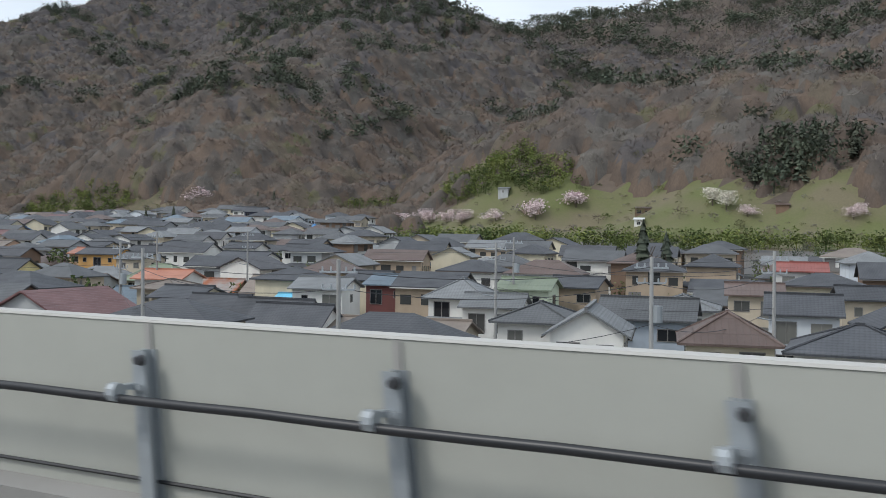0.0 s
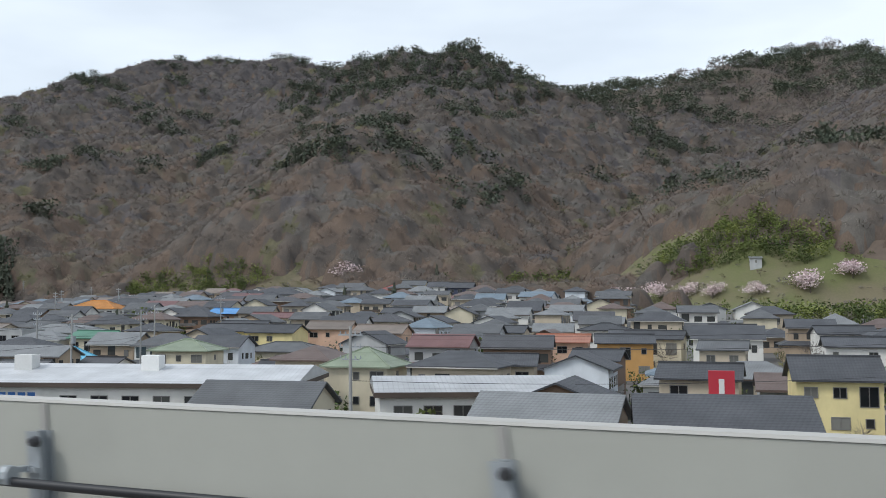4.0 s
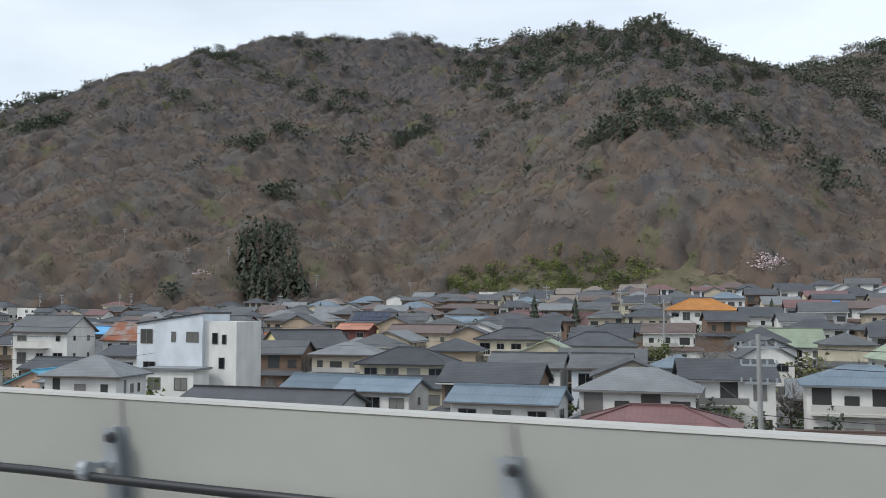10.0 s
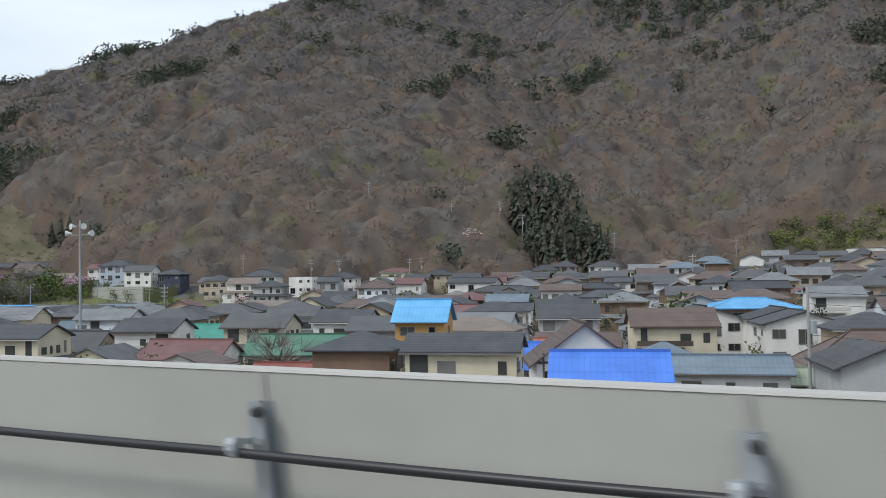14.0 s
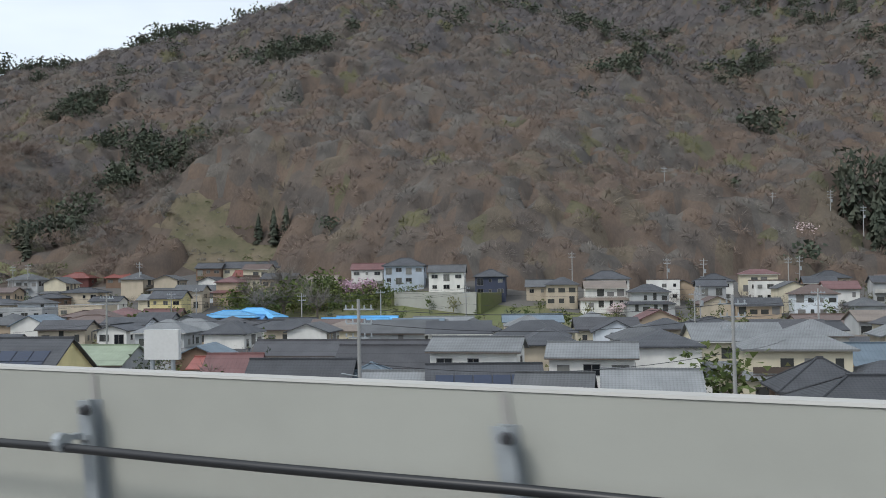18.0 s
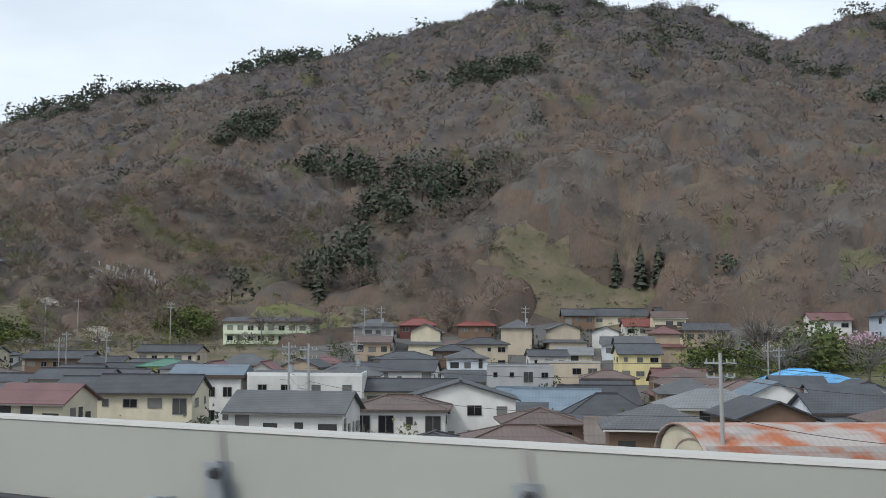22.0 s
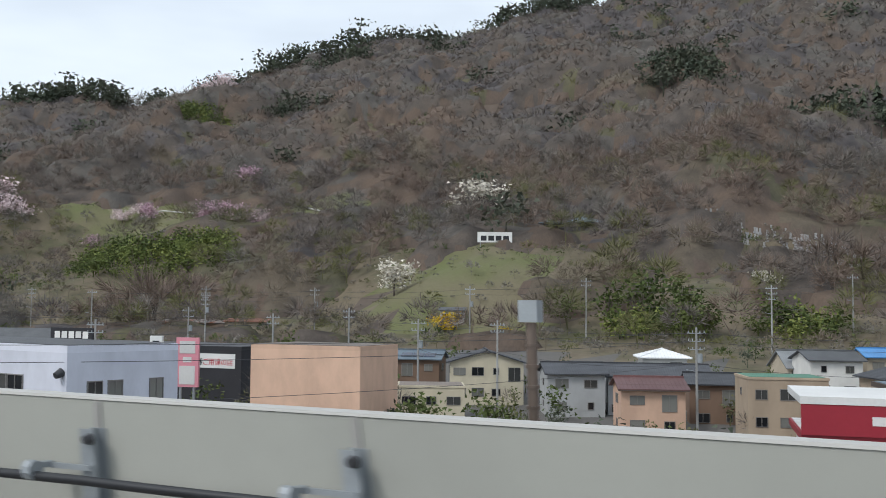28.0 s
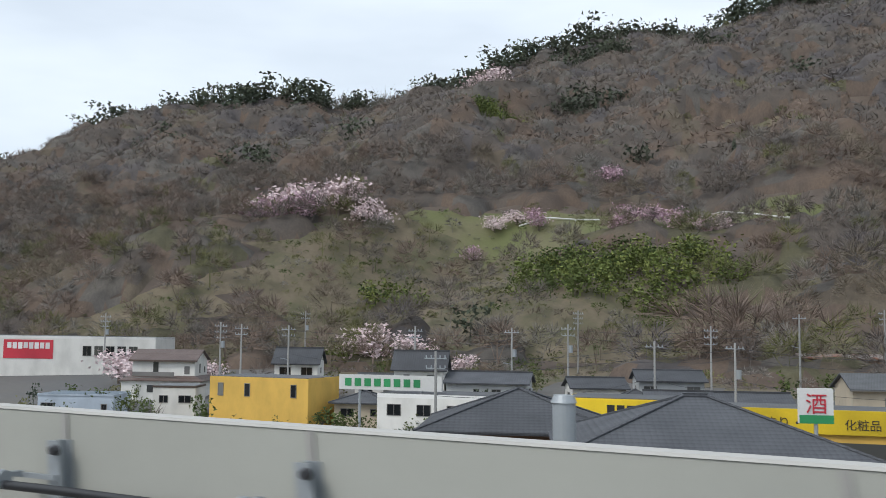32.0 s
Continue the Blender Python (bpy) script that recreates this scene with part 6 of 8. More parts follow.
part("cowl", bm_box(-0.24, 0.24, -0.24, 0.24, 12.51, 13.05), M_GALV, e, "square cowl")
e = thing("globe_lamp", pose(-985.3, 81.0, -0.5), "white globe lamp on a thin mast", "lamp")
part("mast", bm_tube((0, 0, 0), (0, 0, 6.2), 0.08, 0.06, 8), M_GALV, e)
bm = bmesh.new()
bmesh.ops.create_uvsphere(bm, u_segments=16, v_segments=10, radius=0.5)
bmesh.ops.translate(bm, vec=(0, 0, 6.65), verts=bm.verts)
part("globe", bm, M_WHITE, e)
# loudspeaker mast
e = thing("siren_mast", pose(-582.6, 90.0, -0.5, 0, 0, 20), "tall grey mast with four pale loudspeaker horns", "siren mast")
part("mast", bm_tube((0, 0, 0), (0, 0, 22), 0.26, 0.16, 12), M_GALV, e)
part("cross_arm", bm_box(-1.6, 1.6, -0.06, 0.06, 19.6, 19.75), M_GALV, e)
for k, (hx_, hz_, dx_, dy_) in enumerate(((-1.4, 19.9, -1, -0.3), (1.4, 19.9, 1, -0.3), (-0.6, 21.0, -0.6, -0.9), (0.6, 21.0, 0.6, -0.9))):
    part("horn", bm_tube((hx_, 0, hz_), (hx_ + 0.9 * dx_, 0.9 * dy_, hz_), 0.12, 0.5, 14), M_WHITE, e, "pale loudspeaker horn")
part("tip_lamp", bm_tube((0, 0, 22), (0, 0, 22.4), 0.1, 0.06, 8), M_RED_SIGN, e, "small red lamp")
# covered stair beside the line
M_ACRYL = surface("smoked_roof_sheet", (0.11, 0.105, 0.11), 0.3, grain=3, stain=0.2)
M_RUST_STEEL = surface("oxide_red_steel", (0.30, 0.085, 0.055), 0.6, grain=7, stain=0.3)
e = thing("covered_stair", pose(-950.0, -5.2, 0, 0, 0, 182), "covered stair with a smoked curved roof on red-brown steel", "covered stair")
def arched(x0, z0, x1, z1, y0, y1, rise, n=8):
    bm = bmesh.new()
    r = [[[bm.verts.new((x, y0 + (y1 - y0) * k / n, z + rise * math.sin(math.pi * k / n) + o)) for k in range(n + 1)] for o in (0, 0.05)] for x, z in ((x0, z0), (x1, z1))]
    for k in range(n):
        bm.faces.new((r[0][1][k], r[1][1][k], r[1][1][k + 1], r[0][1][k + 1]))
        bm.faces.new((r[0][0][k + 1], r[1][0][k + 1], r[1][0][k], r[0][0][k]))
        for q in (0, 1):
            bm.faces.new((r[q][0][k], r[q][1][k], r[q][1][k + 1], r[q][0][k + 1]))
    return bm
part("stair_roof", arched(-3.4, 10.9, 2.3, 13.0, -1.3, 1.3, 0.35), M_ACRYL, e)
part("landing_roof", arched(2.31, 13.0, 9.0, 13.0, -7.5, -4.5, 0.5), M_ACRYL, e)
for k in range(5):
    u = k / 4
    part("roof_rib", arched(-3.4 + 5.6 * u, 10.96 + 2.05 * u, -3.3 + 5.6 * u, 11.0 + 2.05 * u, -1.32, 1.32, 0.36), M_RUST_STEEL, e)
for k in range(6):
    part("post", bm_box(2.4 + k * 1.3, 2.5 + k * 1.3, -4.6, -4.5, 9.2, 13.0), M_RUST_STEEL, e)
part("screen", bm_box(2.4, 9.0, -4.55, -4.52, 10.2, 12.3), surface("grey_screen", (0.33, 0.34, 0.34), 0.5), e, "grey screen panel")
part("beam", bm_box(2.3, 9.1, -4.62, -4.48, 12.75, 12.9), M_RUST_STEEL, e)
part("base", bm_box(-3.4, 9.2, -7.6, 1.3, -0.5, 9.15), M_CONC2, e)
# precast box against the parapet
e = tagged(new("trackside_box", mesh_of("trackside_box", bm_box(-969.3, -967.2, -7.75, -7.45, 9.2, 11.42), surface("stained_precast", (0.40, 0.36, 0.30), 0.9, grain=3, alt=(0.24, 0.19, 0.15), big=1.2, spread=0.2, vary=0))), "stained precast concrete box standing against the parapet wall", "equipment box")
# white guard rails along the hillside lane
e = thing("guard_rail", pose(0, 0, 0), "white guard rail along the hillside lane", "guard rail")
def lane(points, lift=0.7):
    for (ax, ay), (bx_, by_) in zip(points, points[1:]):
        a, b = Vector((ax, ay, gz(ax, ay) + lift)), Vector((bx_, by_, gz(bx_, by_) + lift))
        part("rail", bm_tube(a, b, 0.22, 0.22, 6), M_WHITE, e)
        part("rail_post", bm_tube((ax, ay, gz(ax, ay) - 0.3), a, 0.08, 0.08, 6), M_WHITE, e)
lane([(-1158, 283), (-1150, 283.5), (-1142, 284), (-1134, 284.5), (-1126, 284), (-1118, 281), (-1110, 276), (-1102, 270), (-1094, 264), (-1086, 257), (-1079, 251)])
lane([(-1165, 264), (-1157, 265), (-1149, 266), (-1142, 266)])
# cemetery on the slope
g = random.Random(3)
grave_stone = bm_box(-0.35, 0.35, -0.3, 0.3, 0, 0.5)
bm_box(-0.2, 0.2, -0.2, 0.2, 0.5, 1.5, grave_stone)
GRAVE = mesh_of("gravestone", grave_stone, surface("granite", (0.40, 0.40, 0.40), 0.5, grain=9))
for k in range(110):
    x, y = -954 + g.uniform(-18, 18), 236 + g.uniform(-6, 6)
    y = round(y / 2.6) * 2.6
    q = tagged(new("gravestone", GRAVE), "upright grey granite gravestone", "gravestone", "gravestones on the slope")
    q.matrix_world = pose(x, y, gz(x, y) - 0.05, 0, 0, 20)
e = thing("hill_sign", pose(-1018, 217, gz(-1018, 217) - 0.2, 0, 0, 24), "white lettered board on the grassy slope", "sign")
part("board", bm_box(-4.2, 4.2, -0.08, 0.08, 1.1, 3.6), M_WHITE, e)
bars(e, -3.6, 3.6, 1.5, 2.7, -0.08, M_BLACK_SIGN, 4, seed=31)
for px_ in (-3.5, 3.5):
    part("leg", bm_box(px_ - 0.08, px_ + 0.08, 0.09, 0.2, -1, 3.4), M_GALV, e)
for k, (px_, py_, pr) in enumerate(((-1013, 245, 3.4), (-1005, 249, 5.0))):
    e = thing("pavilion", pose(px_, py_, gz(px_, py_), 0, 0, 20), "open pavilion with a blue-grey pyramid roof", "pavilion")
    for sx in (-1, 1):
        for sy in (-1, 1):
            part("post", bm_box(sx * pr * 0.7 - 0.1, sx * pr * 0.7 + 0.1, sy * pr * 0.7 - 0.1, sy * pr * 0.7 + 0.1, -1, 2.6), M_TRIM, e)
    r, top, run, swap = hip_roof(pr * 1.6, pr * 1.6, 2.6, 0.45, 0.5)
    part("roof", r, roof_mat("steel"), e)
# hillside sheds
for sx, sy, sw, cv, wl_ in ((-1074, 176, 15, "rusty", "brown"), (-1062, 178, 9, "terra", "beige"), (-223, 374, 4, "silver", "grey"), (-160, 368, 5, "brown", "brown"), (-156, 357, 3, "white", "white"), (-110, 366, 4, "brown", "brown"),
                            (-1014, 182, 5, "grey", "grey")):
    house(sx, sy, 22, sw, 3.6, 1, "shed", wl_, cv, 0.15, label=f"small hillside shed with a {WORDS[cv]} roof", name="shed", category="shed", deep=False, z=gz(sx, sy) - (1.6 if sx > -300 else 0.6))
for k in range(6):
    bx_, by_ = -838 + k * 3.4, 196 + k * 1.2
    q = bm_box(-1.5, 1.5, -1.2, 1.2, 0, 1.2)
    bmesh.ops.bevel(q, geom=q.edges[:], offset=0.3, segments=2)
    tagged(new("tarpaulin_heap", mesh_of("tarpaulin_heap", q, surface("blue_tarpaulin", (0.04, 0.20, 0.55), 0.4, grain=3))), "heap under a bright blue tarpaulin", "tarpaulin", "covered heaps").matrix_world = pose(bx_, by_, gz(bx_, by_) - 0.1, 0, 0, 20)

# ---- houses of the near streets ----
house(-747.0, 184.0, 20, 13.0, 9.0, 1, "hip", "blue", "sky", 0.45, z=0.9, label="house under a wide bright blue metal roof")
house(-742.0, 172.0, 20, 11.0, 7.0, 1, "gable", "blue", "blue", 0.40, z=0.2, label="low house with a bright blue metal roof")
house(-707.1, 166.0, 20, 14.0, 8.0, 1, "gable", "white", "sky", 0.40, z=-0.2, label="low white house with a bright blue metal roof")
house(-377.0, 93.0, 22, 10.5, 7.5, 2, "hip", "cream", "slate", 0.42, skirt=6.5, label="broad two-storey cream house with dark tiled roofs on both storeys", big=True)
house(-411.0, 114.0, -28, 9.5, 11.0, 2, "gable", "yellow", "dark", 0.5, turn_gable=True, z=0.6)
house(-349.5, 68.0, 14, 9.2, 5.5, 1, "gable", "white", "steel", 0.36, z=1.3, big=True)
house(-361.0, 94.0, 18, 8.0, 7.0, 2, "gable", "white", "grey", 0.36, balcony=True, dish=True)
house(-353.0, 96.5, 18, 6.2, 7.0, 2, "gable", "pale", "grey", 0.36, dish=True)
house(-341.0, 118.5, 24, 6.2, 8.0, 2, "gable", "white", "grey", 0.55, turn_gable=True)
house(-414.5, 76.0, 20, 10.0, 7.5, 1, "hip", "white", "silver", 0.46, z=-0.1)
house(-369.5, 77.0, 12, 8.0, 5.6, 1, "gable", "white", "steel", 0.36, z=0.8)
house(-379.0, 79.0, 12, 7.0, 5.6, 1, "gable", "white", "steel", 0.36, z=0.6)
house(-372.5, 63.0, 16, 16.0, 7.5, 1, "gable", "grey", "dark", 0.30, z=0.2)
house(-335.5, 66.5, 16, 12.0, 8.0, 1, "hip", "brown", "maroon", 0.32, z=0.2)
house(-368.0, 129.0, 22, 11.0, 8.0, 2, "hip", "cream", "slate", 0.40)
house(-366.5, 110.0, 22, 8.5, 8.0, 2, "gable", "cream", "olive", 0.45, turn_gable=True)
house(-856.2, 80.8, 17, 8.2, 7.0, 2, "gable", "tan", "slate", 0.57, balcony=True)
house(-868.1, 72.9, 23, 6.6, 8.5, 1, "gable", "cream", "slate", 0.31, turn_gable=True)
house(-839.1, 70.2, 21, 6.5, 6.5, 2, "gable", "tan", "slate", 0.30, panels=True, z=-0.7)
house(-829.1, 61.6, 16, 10.1, 7.2, 1, "hip", "brown", "maroon", 0.50)
house(-822.5, 84.2, 25, 10.4, 7.5, 2, "gable", "white", "slate", 0.30, balcony=True, z=-0.6)
house(-810.8, 78.7, 23, 11.3, 8.1, 2, "gable", "cream", "slate", 0.41)
house(-841.3, 99.2, 21, 10.6, 7.6, 2, "gable", "white", "slate", 0.33)
house(-870.4, 153.5, 17, 9.4, 7.0, 2, "hip", "cream", "slate", 0.30, z=-1.2)
house(-857.0, 139.5, 17, 8.9, 7.0, 2, "hip", "lime", "green", 0.30, z=0.1)
house(-871.3, 91.7, 18, 8.1, 7.0, 2, "gable", "beige", "slate", 0.32, balcony=True)
house(-903.4, 159.4, 15, 13.3, 8.5, 2, "gable", "beige", "slate", 0.30, z=0.6)
house(-926.2, 160.1, 22, 13.1, 8.5, 2, "hip", "white", "slate", 0.30, z=0.9)
house(-454.6, 77.9, 18, 8.4, 7.0, 1, "hip", "white", "slate", 0.62, z=-0.1)
house(-444.7, 77.5, 18, 7.2, 7.0, 2, "flat", "white", "brown", 0.30, z=-1.9)
house(-432.8, 87.7, 21, 12.0, 8.5, 2, "gable", "tan", "slate", 0.30, z=-2.4)
house(-473.4, 67.6, 18, 9.5, 7.0, 2, "gable", "white", "steel", 0.30, z=-2.1)
house(-469.3, 71.5, 17, 6.8, 6.5, 1, "gable", "tan", "olive", 0.30)
house(-477.1, 113.5, 25, 9.4, 8.5, 2, "gable", "white", "slate", 0.30, turn_gable=True, z=-0.1)
house(-438.7, 106.2, 16, 10.8, 7.8, 1, "gable", "white", "rusty", 0.62, z=4.1)
house(-302.5, 100.1, 26, 12.1, 8.5, 2, "hip", "white", "slate", 0.47, skirt=2.6)
house(-285.7, 101.2, 21, 9.0, 7.0, 2, "hip", "cream", "slate", 0.37, skirt=2.6)
house(-249.3, 73.5, 21, 9.0, 8.5, 2, "gable", "tan", "grey", 0.30, turn_gable=True, z=-1.4)
house(-284.4, 85.0, 14, 8.9, 7.0, 1, "gable", "brown", "rusty", 0.30, z=-0.4)
house(-304.3, 88.1, 16, 11.2, 8.0, 1, "gable", "brown", "terra", 0.30, z=-2.2)
house(-262.5, 101.7, 18, 9.0, 7.0, 2, "hip", "white", "grey", 0.30, z=-0.8)
house(-299.3, 153.8, 18, 11.4, 8.2, 2, "hip", "white", "silver", 0.30, z=2.0)
house(-262.3, 163.1, 18, 9.7, 7.0, 2, "gable", "yellow", "slate", 0.33)
house(-233.8, 149.0, 22, 13.4, 8.5, 2, "hip", "cream", "grey", 0.30, z=-0.4)
house(-510.4, 77.7, 22, 5.5, 6.5, 2, "gable", "orange", "sky", 0.62, z=1.4)
house(-323.5, 123.2, 27, 9.6, 8.5, 2, "gable", "white", "olive", 0.59, turn_gable=True)
house(-33.6, 104.0, 25, 5.0, 8.5, 2, "gable", "white", "silver", 0.60, turn_gable=True)
house(-40.3, 108.0, 20, 5.5, 6.5, 2, "hip", "white", "grey", 0.40)
house(-23.7, 105.0, 25, 5.5, 6.5, 2, "hip", "cream", "brown", 0.55, balcony=True)
house(-25.4, 126.0, 19, 5.5, 6.5, 2, "gable", "pale", "slate", 0.40)
house(-14.8, 104.0, 15, 7.4, 7.0, 2, "hip", "white", "slate", 0.37, balcony=True)
house(-34.3, 115.0, 20, 7.1, 7.0, 2, "gable", "blue", "grey", 0.37)
house(-58.2, 111.0, 21, 14.2, 8.0, 1, "gable", "beige", "fawn", 0.31)
house(-66.0, 106.0, 19, 7.2, 7.0, 1, "gable", "white", "slate", 0.62, z=0.4)
house(-58.9, 123.0, 21, 5.6, 6.5, 2, "hip", "white", "silver", 0.54, skirt=2.6)
house(-54.2, 122.0, 25, 5.5, 6.5, 2, "gable", "white", "silver", 0.30, z=-0.2)
house(-80.4, 138.0, 17, 5.5, 6.5, 2, "gable", "maroon", "steel", 0.30, z=0.4)
house(-44.2, 183.0, 19, 6.5, 6.5, 2, "gable", "white", "red", 0.30, z=2.5)
house(-35.4, 124.0, 21, 5.5, 6.5, 2, "hip", "white", "silver", 0.33)
house(-24.7, 144.0, 23, 5.9, 6.5, 2, "gable", "beige", "slate", 0.30, z=1.1)
house(-37.8, 148.0, 22, 5.5, 6.5, 2, "gable", "beige", "brown", 0.30, z=0.8)
house(-58.6, 135.0, 21, 5.5, 6.5, 2, "gable", "mint", "olive", 0.30, z=0.9)
house(-57.4, 144.0, 15, 5.5, 6.5, 2, "gable", "tan", "slate", 0.30, z=0.9)
house(-102.7, 138.0, 16, 5.9, 6.5, 1, "gable", "white", "fawn", 0.62, z=1.2)
house(-111.7, 136.0, 24, 6.8, 6.5, 1, "gable", "brown", "rusty", 0.45)
house(-90.5, 145.0, 16, 5.5, 6.5, 2, "gable", "cream", "slate", 0.30, z=0.4)
house(-152.8, 195.0, 26, 9.0, 7.0, 2, "gable", "white", "slate", 0.30, z=3.0)
house(-135.7, 117.0, 22, 7.4, 7.0, 2, "gable", "yellow", "slate", 0.49)
house(-146.6, 112.0, 16, 7.1, 7.0, 2, "gable", "beige", "slate", 0.31)
house(-98.3, 102.0, 22, 5.0, 8.5, 1, "gable", "white", "silver", 0.62, turn_gable=True, z=0.5)
house(-92.8, 103.0, 19, 5.5, 6.5, 1, "gable", "brown", "slate", 0.57)
house(-140.5, 101.0, 23, 6.9, 6.5, 1, "hip", "beige", "fawn", 0.45)
house(-122.9, 95.0, 20, 5.7, 6.5, 2, "hip", "beige", "slate", 0.30, z=-0.5)
house(-78.2, 123.0, 24, 5.8, 6.5, 2, "gable", "white", "silver", 0.30, z=0.5)
house(-82.1, 111.0, 16, 6.6, 6.5, 1, "gable", "brown", "slate", 0.62, z=0.5)
house(-73.8, 111.0, 17, 8.0, 7.0, 1, "gable", "white", "slate", 0.62, z=0.3)
house(-111.7, 127.0, 24, 6.7, 6.5, 2, "gable", "white", "terra", 0.30, z=0.2)
house(-99.6, 118.0, 19, 5.5, 6.5, 2, "hip", "beige", "fawn", 0.30, z=-0.3)
house(-86.1, 127.0, 23, 5.5, 6.5, 1, "gable", "brown", "azure", 0.35)
house(-88.7, 112.0, 19, 5.5, 6.5, 2, "gable", "cream", "slate", 0.30, z=-0.6)
house(-106.2, 118.0, 23, 5.5, 6.5, 1, "gable", "white", "steel", 0.51)
house(-132.6, 142.0, 19, 9.7, 7.0, 1, "hip", "beige", "olive", 0.62, z=1.7)
house(-171.0, 194.0, 23, 7.3, 7.0, 2, "gable", "white", "slate", 0.30, z=3.1)
house(-144.9, 171.0, 19, 9.8, 7.1, 2, "gable", "white", "slate", 0.30, z=1.7)
house(-227.1, 167.0, 19, 9.0, 7.0, 2, "gable", "peach", "fawn", 0.37)
house(-186.3, 111.0, 18, 7.4, 7.0, 2, "hip", "cream", "olive", 0.49)
house(-249.6, 163.0, 17, 9.5, 7.0, 2, "gable", "yellow", "slate", 0.37)
house(-275.5, 239.0, 23, 10.4, 7.5, 2, "gable", "white", "slate", 0.30, z=6.1)
house(-195.2, 194.0, 21, 8.9, 7.0, 2, "hip", "white", "slate", 0.30, z=3.1)
house(-177.0, 162.0, 26, 8.2, 7.0, 2, "gable", "orange", "slate", 0.30, z=1.8)
house(-160.2, 158.0, 15, 6.1, 6.5, 2, "gable", "beige", "grey", 0.30, z=1.3)
house(-246.1, 175.0, 25, 8.6, 7.0, 2, "gable", "peach", "fawn", 0.37)
house(-291.1, 134.0, 22, 8.3, 7.0, 2, "flat", "grey", "grey", 0.30, z=2.3)
house(-246.1, 114.0, 25, 8.6, 7.0, 1, "hip", "brown", "azure", 0.62, z=1.3)
house(-273.5, 167.0, 16, 6.0, 6.5, 2, "flat", "tan", "brown", 0.30, z=2.0)
house(-207.7, 121.0, 20, 7.5, 7.0, 1, "gable", "grey", "slate", 0.47)
house(-203.4, 130.0, 15, 9.7, 7.0, 1, "gable", "white", "silver", 0.36)
house(-177.3, 126.0, 26, 8.7, 7.0, 2, "gable", "beige", "slate", 0.30, z=0.0)
house(-166.4, 131.0, 16, 5.5, 6.5, 2, "gable", "brown", "slate", 0.30, z=0.7)
house(-210.4, 183.0, 19, 7.5, 7.0, 2, "gable", "beige", "slate", 0.30, z=2.6)
house(-191.0, 169.0, 23, 8.2, 7.0, 2, "gable", "peach", "terra", 0.30, z=1.5)
house(-176.6, 173.0, 14, 9.0, 7.0, 2, "gable", "cream", "slate", 0.30, z=2.2)
house(-185.5, 182.0, 25, 5.5, 6.5, 2, "gable", "white", "slate", 0.30, z=2.2)
house(-254.2, 82.0, 22, 9.7, 8.5, 1, "gable", "beige", "steel", 0.47, turn_gable=True)
house(-265.7, 91.0, 24, 5.5, 6.5, 2, "gable", "white", "brown", 0.30, z=-1.0)
house(-283.5, 114.0, 23, 6.8, 6.5, 2, "gable", "pale", "silver", 0.30, z=0.3)
house(-295.9, 147.0, 24, 10.5, 7.6, 2, "hip", "white", "silver", 0.40, skirt=2.6)
house(-270.9, 138.0, 24, 7.6, 7.0, 2, "gable", "cream", "green", 0.31)
house(-311.2, 123.0, 24, 5.9, 6.5, 2, "gable", "white", "slate", 0.30, z=0.6)
house(-312.1, 81.0, 22, 11.2, 8.1, 2, "hip", "cream", "slate", 0.30, z=-0.5)
house(-236.1, 113.0, 22, 5.5, 6.5, 2, "gable", "white", "dark", 0.30, z=-1.5)
house(-265.2, 170.0, 24, 9.7, 7.0, 2, "gable", "yellow", "slate", 0.37)
house(-228.8, 122.0, 25, 8.2, 7.0, 2, "hip", "cream", "olive", 0.37)
house(-220.7, 90.0, 23, 5.5, 6.5, 2, "gable", "white", "grey", 0.30, z=-0.7)
house(-261.3, 83.0, 19, 6.8, 6.5, 1, "gable", "white", "red", 0.57)
house(-277.4, 87.0, 25, 6.5, 6.5, 1, "gable", "white", "slate", 0.62, z=0.0)
house(-293.5, 78.0, 20, 8.5, 7.0, 1, "gable", "brown", "terra", 0.30, z=-0.6)
house(-318.7, 73.0, 22, 17.2, 8.0, 1, "gable", "tan", "brown", 0.30, z=-1.4)
house(-386.0, 138.0, 25, 12.5, 8.5, 2, "hip", "cream", "dark", 0.35, balcony=True)
house(-348.6, 160.0, 24, 11.3, 8.2, 1, "gable", "white", "olive", 0.62, z=3.9)
house(-406.4, 211.0, 19, 14.8, 8.5, 1, "hip", "maroon", "maroon", 0.62)
house(-462.4, 251.0, 21, 19.9, 8.5, 2, "hip", "brown", "brown", 0.30, z=7.2)
house(-427.5, 196.0, 16, 13.7, 8.5, 2, "gable", "white", "steel", 0.30, z=3.7)
house(-379.0, 167.0, 14, 14.5, 8.5, 2, "hip", "brown", "slate", 0.30, z=2.8)
house(-324.9, 150.0, 21, 10.0, 7.2, 2, "gable", "beige", "fawn", 0.30, z=2.2)
house(-359.5, 247.0, 15, 8.8, 7.0, 2, "gable", "white", "blue", 0.30, z=8.2)
house(-319.9, 222.0, 16, 15.7, 8.5, 2, "gable", "brown", "blue", 0.30, z=5.7)
house(-291.7, 206.0, 22, 10.3, 7.4, 2, "gable", "cream", "maroon", 0.30, z=4.8)
house(-330.0, 278.0, 24, 12.1, 8.5, 2, "hip", "white", "slate", 0.30, z=10.2)
house(-444.8, 179.0, 18, 9.9, 7.2, 2, "gable", "yellow", "dark", 0.59, panels=True)
house(-420.6, 75.0, 18, 7.1, 8.5, 1, "gable", "peach", "azure", 0.41, turn_gable=True)
house(-492.4, 123.0, 28, 10.2, 8.5, 2, "gable", "white", "slate", 0.30, turn_gable=True, z=0.0)
house(-414.8, 154.0, 19, 12.1, 8.5, 2, "gable", "beige", "brown", 0.30, z=2.2)
